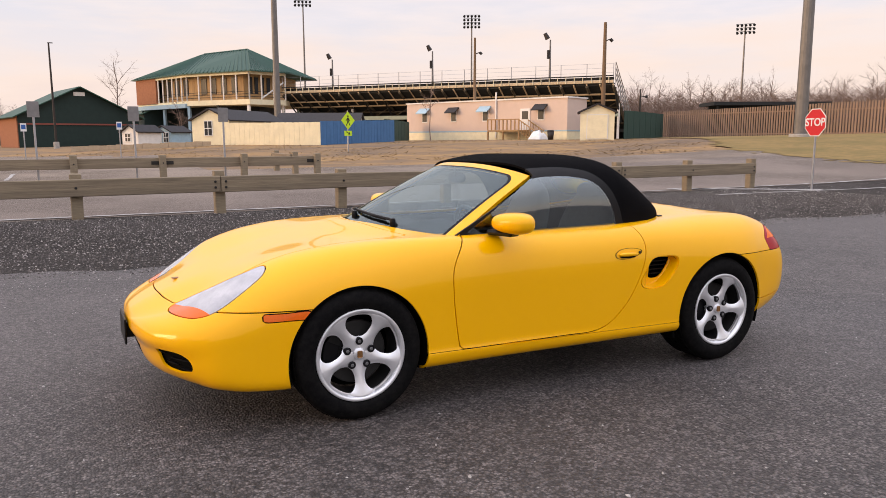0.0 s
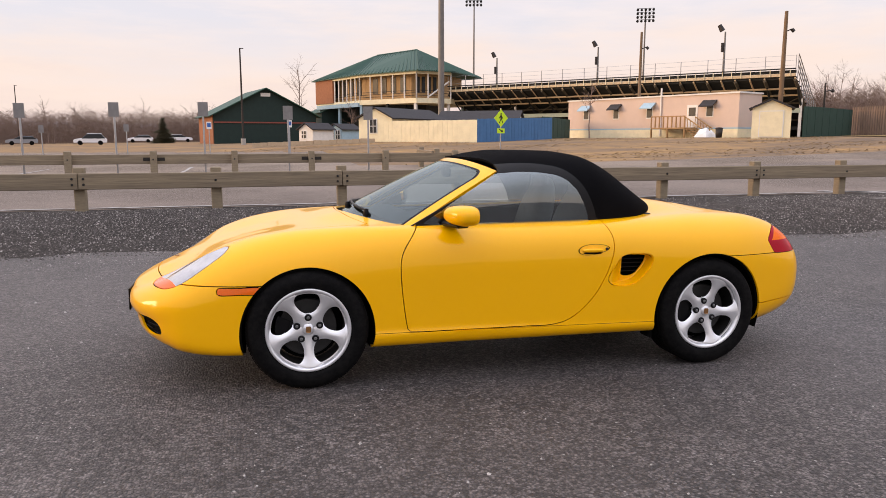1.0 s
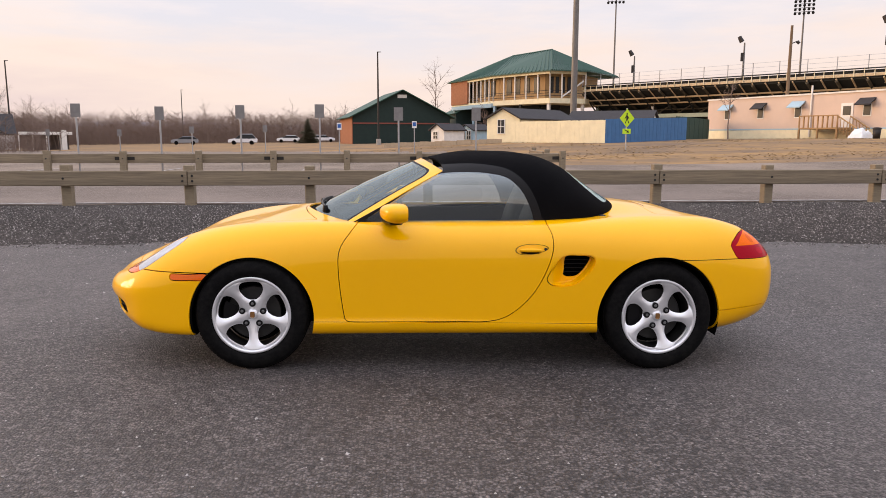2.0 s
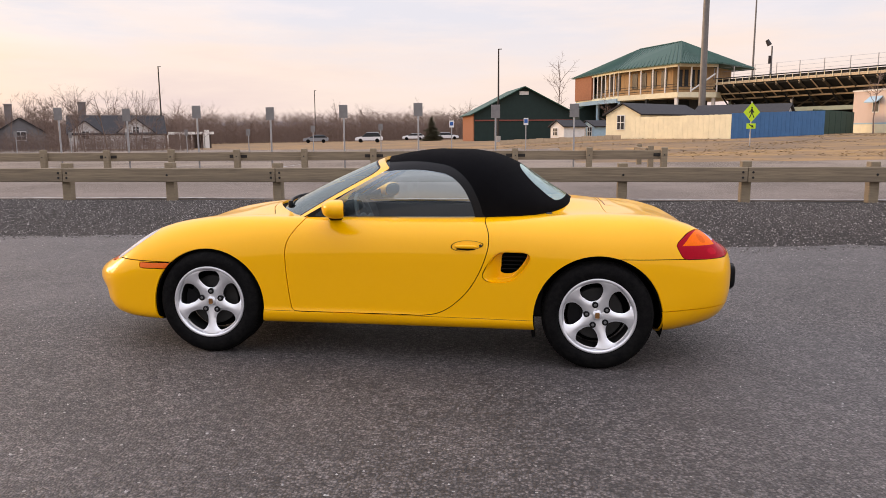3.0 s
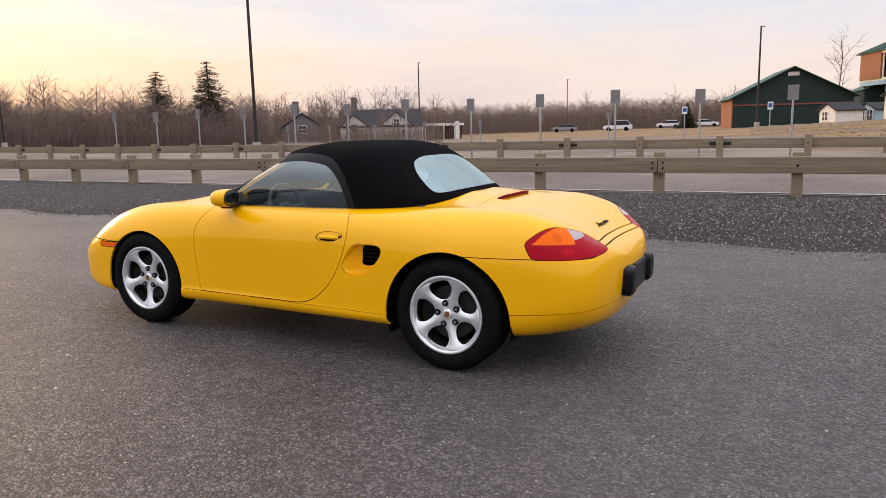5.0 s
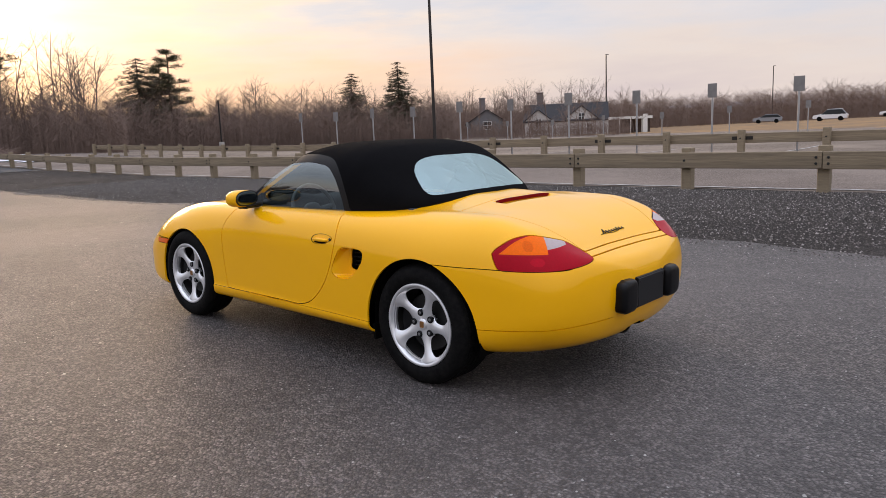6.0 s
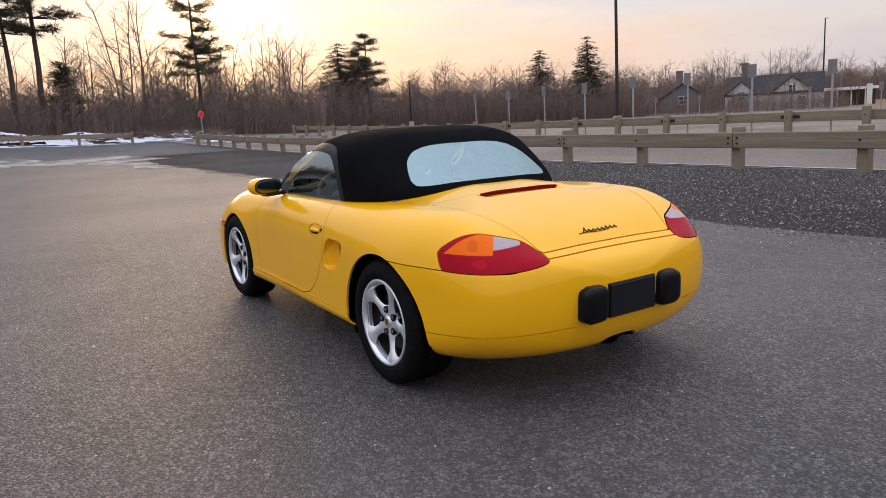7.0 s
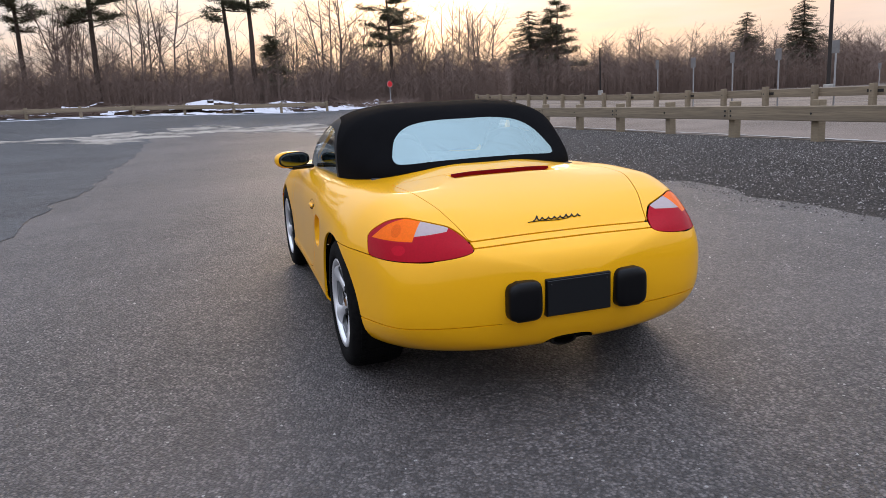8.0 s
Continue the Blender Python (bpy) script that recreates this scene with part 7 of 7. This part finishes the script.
M_TOWER = mat("grey_brown_masonry", (.20, .18, .18), .9, var=.4, scale=2, bump=.2, bscale=8)
far_tower(71.6, -109.0, 6.9, 1.15, M_TOWER, "plain grey masonry tower above the far trees")
far_tower(80.0, -102.8, 6.4, 1.05, M_TOWER, "plain grey masonry tower among far bare trees")


# ---- trees ----
M_BARK = mat("grey_brown_bark", (0.085, 0.062, 0.048), .95, var=.5, scale=6, tint=(.045, .034, .028), bump=.4, bscale=14)
# haze and backlight put into the colours: lighter twigs, lighter and browner needles
M_TWIG = mat("bare_twigs", (0.21, 0.150, 0.122), .95, var=.4, scale=1.2, tint=(.12, .086, .07), island=.4)
M_NEEDLE = mat("hazed_pine_needles", (0.135, 0.125, 0.070), .9, var=.5, scale=3, tint=(.035, .045, .02), island=.5)
M_SPRUCE = mat("hazed_spruce_needles", (0.125, 0.120, 0.075), .9, var=.5, scale=3, island=.5)


def limb(bm, p, d, length, r, depth, rng, sides, droop=0.0):
    """A tapering, crooked limb with its branches."""
    pts, rad, dirs = [p.copy()], [r], [d.copy()]
    n = 4 if depth > 1 else 3
    for k in range(n):
        d = (d + Vector((rng.uniform(-1, 1), rng.uniform(-1, 1), rng.uniform(-.5, .8) - droop)) * (.16 if depth == 3 else .30)).normalized()
        p = p + d * length / n
        pts.append(p.copy())
        dirs.append(d.copy())
        rad.append(r * (1 - .72 * (k + 1) / n))
    tube(bm, pts, rad, sides, cap=False)
    if depth <= 0:
        return
    count = {3: 11, 2: 7, 1: 5}[depth]
    for k in range(count):
        t = rng.uniform(.35 if depth == 3 else .2, 1.0)
        i = min(n - 1, int(t * n))
        q = pts[i].lerp(pts[i + 1], t * n - i)
        side = Vector((rng.uniform(-1, 1), rng.uniform(-1, 1), rng.uniform(-.25, .45))).normalized()
        nd = (dirs[i] * .55 + side * .85).normalized()
        limb(bm, q, nd, length * rng.uniform(.26, .50) * (1.25 - .65 * t), rad[i] * rng.uniform(.45, .6), depth - 1, rng, max(3, sides - 1), droop)


def bare_tree_mesh(seed, height, slim=1.0, stems=1):
    rng = random.Random(seed)
    bm = bmesh.new()
    for s in range(stems):
        off = Vector((rng.uniform(-.5, .5), rng.uniform(-.5, .5), -.3)) if stems > 1 else Vector((0, 0, -.3))
        lean = Vector((rng.uniform(-.09, .09), rng.uniform(-.09, .09), 1)).normalized()
        limb(bm, off, lean, height * rng.uniform(.85, 1.0), height * .0125 * slim, 3, rng, 6)
    me = bpy.data.meshes.new("bare_tree")
    bm.to_mesh(me)
    bm.free()
    me.materials.append(M_TWIG)
    return me


BARE = [bare_tree_mesh(10 + k, 10.0, (.9, .7, 1.0, .6, .8)[k], (1, 2, 1, 3, 1)[k]) for k in range(5)]


def bare_tree(x, y, h, kind, turn, label="leafless deciduous tree with fine bare twigs", group="bare trees"):
    t = new("bare_tree", BARE[kind])
    t.matrix_basis = pose(x, y, terrain(x, y), 0, 0, turn) @ Matrix.Diagonal((h / 10 * .9, h / 10 * .9, h / 10, 1))
    return tagged(t, label, "tree", group)


def tuft(verts, faces, c, size, rng, n, flat=.75):
    """A clump of needles: many small blades round a point."""
    for _ in range(n):
        a, e = rng.uniform(0, 6.28), rng.uniform(-.5, .8)
        d = Vector((math.cos(a) * math.cos(e), math.sin(a) * math.cos(e), math.sin(e) * flat))
        o = c + d * size * rng.uniform(0, .7)
        s = Vector((-d.y, d.x, rng.uniform(-.5, .5))).normalized() * size * .06
        k = len(verts)
        tip = o + d * size * rng.uniform(.5, 1.0)
        verts += [tuple(o - s), tuple(o + s), tuple(tip)]
        faces.append((k, k + 1, k + 2))


def pine_tree(x, y, h, seed, bare=.45, spread=3.2, label="tall pine with layered branches, bare lower trunk", style="pine", dome=None):
    rng = random.Random(seed)
    t = new("pine_tree" if style == "pine" else "spruce_tree")
    t.matrix_basis = pose(x, y, terrain(x, y), 0, 0, rng.uniform(0, 360))
    tagged(t, label, "tree", "conifers")
    bm = bmesh.new()
    pts, p = [], Vector((0, 0, -.3))
    for k in range(9):
        pts.append(p.copy())
        p += Vector((rng.uniform(-.1, .1), rng.uniform(-.1, .1), h / 8))
    tube(bm, pts, [h * .016 * (1 - .09 * k) for k in range(9)], 8)
    verts, faces = [], []
    z = h * bare
    while z < h * .99:
        f = (z - h * bare) / (h * (1 - bare))
        reach = spread * ((1 - f) ** (dome or (.75 if style == "pine" else 1.0)) * (.55 + .45 * rng.random()) + .08)
        for k in range(rng.randint(3, 5) if style == "pine" else rng.randint(5, 7)):
            if style == "pine" and rng.random() < .22:
                continue
            a = rng.uniform(0, 6.28)
            i = min(7, int((z + .3) / h * 8))
            base = pts[i].lerp(pts[i + 1], min(1, max(0, (z + .3) / h * 8 - i)))
            r = reach * rng.uniform(.6, 1.1)
            rise = rng.uniform(-.05, .22) if style == "pine" else rng.uniform(-.30, -.1)
            tip = base + Vector((math.cos(a) * r, math.sin(a) * r, r * rise))
            tube(bm, [base, base.lerp(tip, .5) + Vector((0, 0, -.04 * r)), tip], [.03 + .012 * r, .02 + .006 * r, .01], 4, cap=False)
            n = max(3, int(r * (4 if style == "pine" else 5)))
            for q in range(n):
                u = (.35 if style == "pine" else .12) + (1 - (.35 if style == "pine" else .12)) * q / max(1, n - 1)
                c = base.lerp(tip, u) + Vector((rng.uniform(-.2, .2), rng.uniform(-.2, .2), rng.uniform(-.12, .22))) * min(1.2, r * .5)
                tuft(verts, faces, c, rng.uniform(.30, .80) * (1 if style == "pine" else .25 + .75 * (1 - f)), rng, 44)
        z += h * (rng.uniform(.022, .07) if style == "pine" else rng.uniform(.022, .04))
    part("trunk", bm, M_BARK, t)
    obj("needles", mesh_from("needles", verts, faces), M_NEEDLE if style == "pine" else M_SPRUCE, t)
    return t


pine_tree(66.9, 9.4, 17.5, 31, .42, 4.6)
pine_tree(67.1, -2.0, 16.5, 32, .48, 4.2)
pine_tree(67.0, -4.0, 18.0, 33, .52, 3.8)
pine_tree(64.9, -16.6, 13.4, 34, .42, 5.0, "tall pine with layered branches against the setting sun")
pine_tree(72.0, 16.0, 17.0, 35, .45, 3.2)
pine_tree(66.8, -6.1, 7.0, 36, .2, 2.2, "young pine at the edge of the woods")
pine_tree(86.0, -41.4, 11.5, 37, .12, 5.2, "dense dark conifer at the wood's edge", "spruce", .45)
pine_tree(84.2, -44.6, 12.2, 38, .2, 4.4, "pine with open layered crown", "pine", .5)
pine_tree(94.0, -48.5, 11.5, 39, .25, 4.4, "pine with open layered crown", "pine", .5)
pine_tree(71.5, -63.8, 9.4, 40, .05, 5.2, "dark spruce among bare trees", "spruce", .8)
pine_tree(67.2, -68.2, 10.8, 41, .05, 4.8, "dark spruce among bare trees", "spruce", .75)
pine_tree(16.0, -128.0, 4.4, 42, .01, 2.0, "dense dark evergreen shrub on the grass", "spruce")

rt = random.Random(77)
bare_tree(-29.0, -58.6, 5.6, 2, 40, "small leafless tree before the office trailer")
bare_tree(-6.3, -128, 14.5, 0, 10, "leafless tree behind the hall")
bare_tree(-12.0, -96.0, 6.0, 1, 70, "small leafless tree below the pavilion")
for x, y, h, k in ((65.9, -11.5, 14.5, 3), (66.4, -10.6, 13, 1), (67.2, 3.4, 14, 1), (66.0, 6.0, 13, 3), (88, -36.5, 12, 0), (78.6, -53.9, 9.5, 2), (69.0, -8.2, 10, 4), (70, 12, 13, 1), (47.7, -94, 6.6, 0), (57.5, -86.0, 6.5, 2), (64.5, -82.0, 7.0, 4), (50.5, -90.5, 5.5, 1), (70.5, -80.0, 7.5, 0), (61.5, -84.5, 6.0, 3), (66.0, -78.5, 6.5, 1)):
    bare_tree(x, y, h, k, rt.uniform(0, 360))
# woods: rows of bare trees along the far side
for k in range(210):
    az = rt.uniform(-62, 34)
    if az > -24:
        d = rt.uniform(70, 96)
        h = rt.uniform(7.0, 11.5)
    elif az > -48:
        d = rt.uniform(92, 120)
        h = rt.uniform(6.5, 10)
    else:
        d = rt.uniform(122, 155)
        h = rt.uniform(6, 9.5)
    a = radians(az)
    bare_tree(d * math.cos(a), d * math.sin(a), h, rt.randrange(5), rt.uniform(0, 360), group="woods beyond the car park")
for k in range(46):
    az = rt.uniform(-100, -62)
    d = rt.uniform(140, 190)
    a = radians(az)
    bare_tree(d * math.cos(a), d * math.sin(a), rt.uniform(5, 9), rt.randrange(5), rt.uniform(0, 360), group="bare trees beyond the hall")
for k in range(46):
    az = rt.uniform(-152, -131)
    d = rt.uniform(105, 150)
    a = radians(az)
    bare_tree(d * math.cos(a), d * math.sin(a), rt.uniform(7, 10.5), rt.randrange(5), rt.uniform(0, 360), group="bare trees beyond the slatted fence")


def thicket(name, count, pick, label, material):
    """Dense leafless undergrowth: many thin stems in one mesh."""
    rng = random.Random(9)
    verts, faces = [], []
    for _ in range(count):
        x, y, h = pick(rng)
        z = terrain(x, y) - .1
        r = h * .0036 + .006
        n = rng.randint(7, 11)
        k = len(verts)
        lx, ly = rng.gauss(0, .045) * h, rng.gauss(0, .045) * h
        for q in range(3):
            a = 2.09 * q
            verts.append((x + r * math.cos(a), y + r * math.sin(a), z))
        verts.append((x + lx, y + ly, z + h))
        faces += [(k, k + 1, k + 3), (k + 1, k + 2, k + 3), (k + 2, k, k + 3)]
        for _b in range(n):
            t = rng.uniform(.25, .9)
            bx, by, bz = x + lx * t, y + ly * t, z + h * t
            a, ln = rng.uniform(0, 6.28), h * rng.uniform(.14, .34)
            k = len(verts)
            ex, ey, ez = bx + ln * math.cos(a) * .75, by + ln * math.sin(a) * .75, bz + ln * rng.uniform(.25, .85)
            verts += [(bx, by, bz - r), (bx - r * math.sin(a), by + r * math.cos(a), bz + r), (ex, ey, ez)]
            faces.append((k, k + 1, k + 2))
    return tagged(obj(name, mesh_from(name, verts, faces), material), label, "undergrowth", kind="stuff")


def pick_wood(rng):
    az = rng.uniform(-64, 36)
    if az > -24:
        d = rng.uniform(63, 100)
    elif az > -50:
        d = rng.uniform(84, 124)
    else:
        d = rng.uniform(124, 160)
    a = radians(az)
    h = rng.uniform(1.2, 4.3) if rng.random() < .72 else rng.uniform(4, 7)
    return d * math.cos(a), d * math.sin(a), h * (.70 if az > -24 else .80) * (.62 + .95 * (.5 + .5 * noise.noise(Vector((az * .55, d * .06, 3))) + .35 * noise.noise(Vector((az * 2.1, d * .2, 7)))))


def pick_far(rng):
    if rng.random() < .55:
        az, d, h = rng.uniform(-102, -60), rng.uniform(150, 200), rng.uniform(2.0, 7.0)
    else:
        az, d, h = rng.uniform(-155, -129), rng.uniform(100, 150), rng.uniform(2, 7)
    a = radians(az)
    return d * math.cos(a), d * math.sin(a), h


def pick_yard(rng):
    az, d = rng.uniform(-64, -46), rng.uniform(86, 100)
    a = radians(az)
    return d * math.cos(a), d * math.sin(a), rng.uniform(.6, 2.3) * (1.1 + .9 * noise.noise(Vector((az * .8, 4, 0))))


for k in range(15):
    az, d = radians(rt.uniform(-65, -44)), rt.uniform(84, 96)
    bare_tree(d * math.cos(az), d * math.sin(az), rt.uniform(4.5, 8.0), rt.randrange(5), rt.uniform(0, 360), group="bare trees before the houses")
thicket("yard_scrub", 2600, pick_yard, "leafless brown scrub before the houses", M_TWIG)
thicket("undergrowth", 64000, pick_wood, "dense leafless brown undergrowth of the woods", M_TWIG)
thicket("far_undergrowth", 26000, pick_far, "dense leafless brown scrub far off", M_TWIG)


def brush_pile(n):
    rng = random.Random(3)
    verts, faces = [], []
    for _ in range(n):
        a = rng.uniform(-16, 24)
        d = rng.uniform(58.5, 64)
        x, y = d * math.cos(radians(a)), d * math.sin(radians(a))
        z = terrain(x, y) + rng.uniform(0, .7) * (1 - abs(d - 61) / 3.5)
        L, t, e = rng.uniform(.4, 1.6), rng.uniform(0, 6.28), rng.uniform(-.2, .5)
        dx, dy, dz = L * math.cos(t), L * math.sin(t), L * e
        k = len(verts)
        verts += [(x, y, z), (x, y, z + .05), (x + dx, y + dy, z + dz), (x + .04, y + .04, z)]
        faces += [(k, k + 1, k + 2), (k + 3, k, k + 2)]
    return tagged(obj("brush_pile", mesh_from("brush_pile", verts, faces), M_TWIG), "cut branches and brush heaped before the woods", "brush", kind="stuff")


brush_pile(6000)


# far ridge and wooded band closing the view
def ridge(name, d, az0, az1, h_fn, material, label):
    verts, faces = [], []
    n = 220
    for k in range(n + 1):
        a = az0 + (az1 - az0) * k / n
        h = h_fn(a)
        for dd, z in ((d, -3), (d * 1.03, h * .7), (d * 1.08, h)):
            verts.append((dd * math.cos(radians(a)), dd * math.sin(radians(a)), z))
    for k in range(n):
        for q in range(2):
            faces.append((3 * k + q, 3 * k + 3 + q, 3 * k + 4 + q, 3 * k + 1 + q))
    return tagged(obj(name, mesh_from(name, verts, faces, True), material), label, "hill", kind="structure")


M_FARWOOD = mat("far_bare_woods", (0.13, 0.10, 0.095), .95, var=.6, scale=.12, tint=(.075, .058, .058), bump=.5, bscale=.5)
# the air is clear, so the hill's pale blue-grey carries the haze
M_HILL = mat("haze_tinted_hill", (0.40, 0.38, 0.41), .95, var=.3, scale=.01, tint=(.34, .33, .37))
ridge("wooded_band", 205, -158, 40, lambda a: 4.4 + 1.2 * noise.noise(Vector((a * .35, 1, 0))) + .9 * noise.noise(Vector((a * 2.2, 2, 0))) + (1.2 if a > -55 else 0), M_FARWOOD, "band of far bare woods")
ridge("far_hill", 2600, -110, -30, lambda a: 50 + 22 * noise.noise(Vector((a * .06, 5, 0))) - .04 * (a + 72) ** 2, M_HILL, "hill on the horizon, haze painted into its blue-grey")
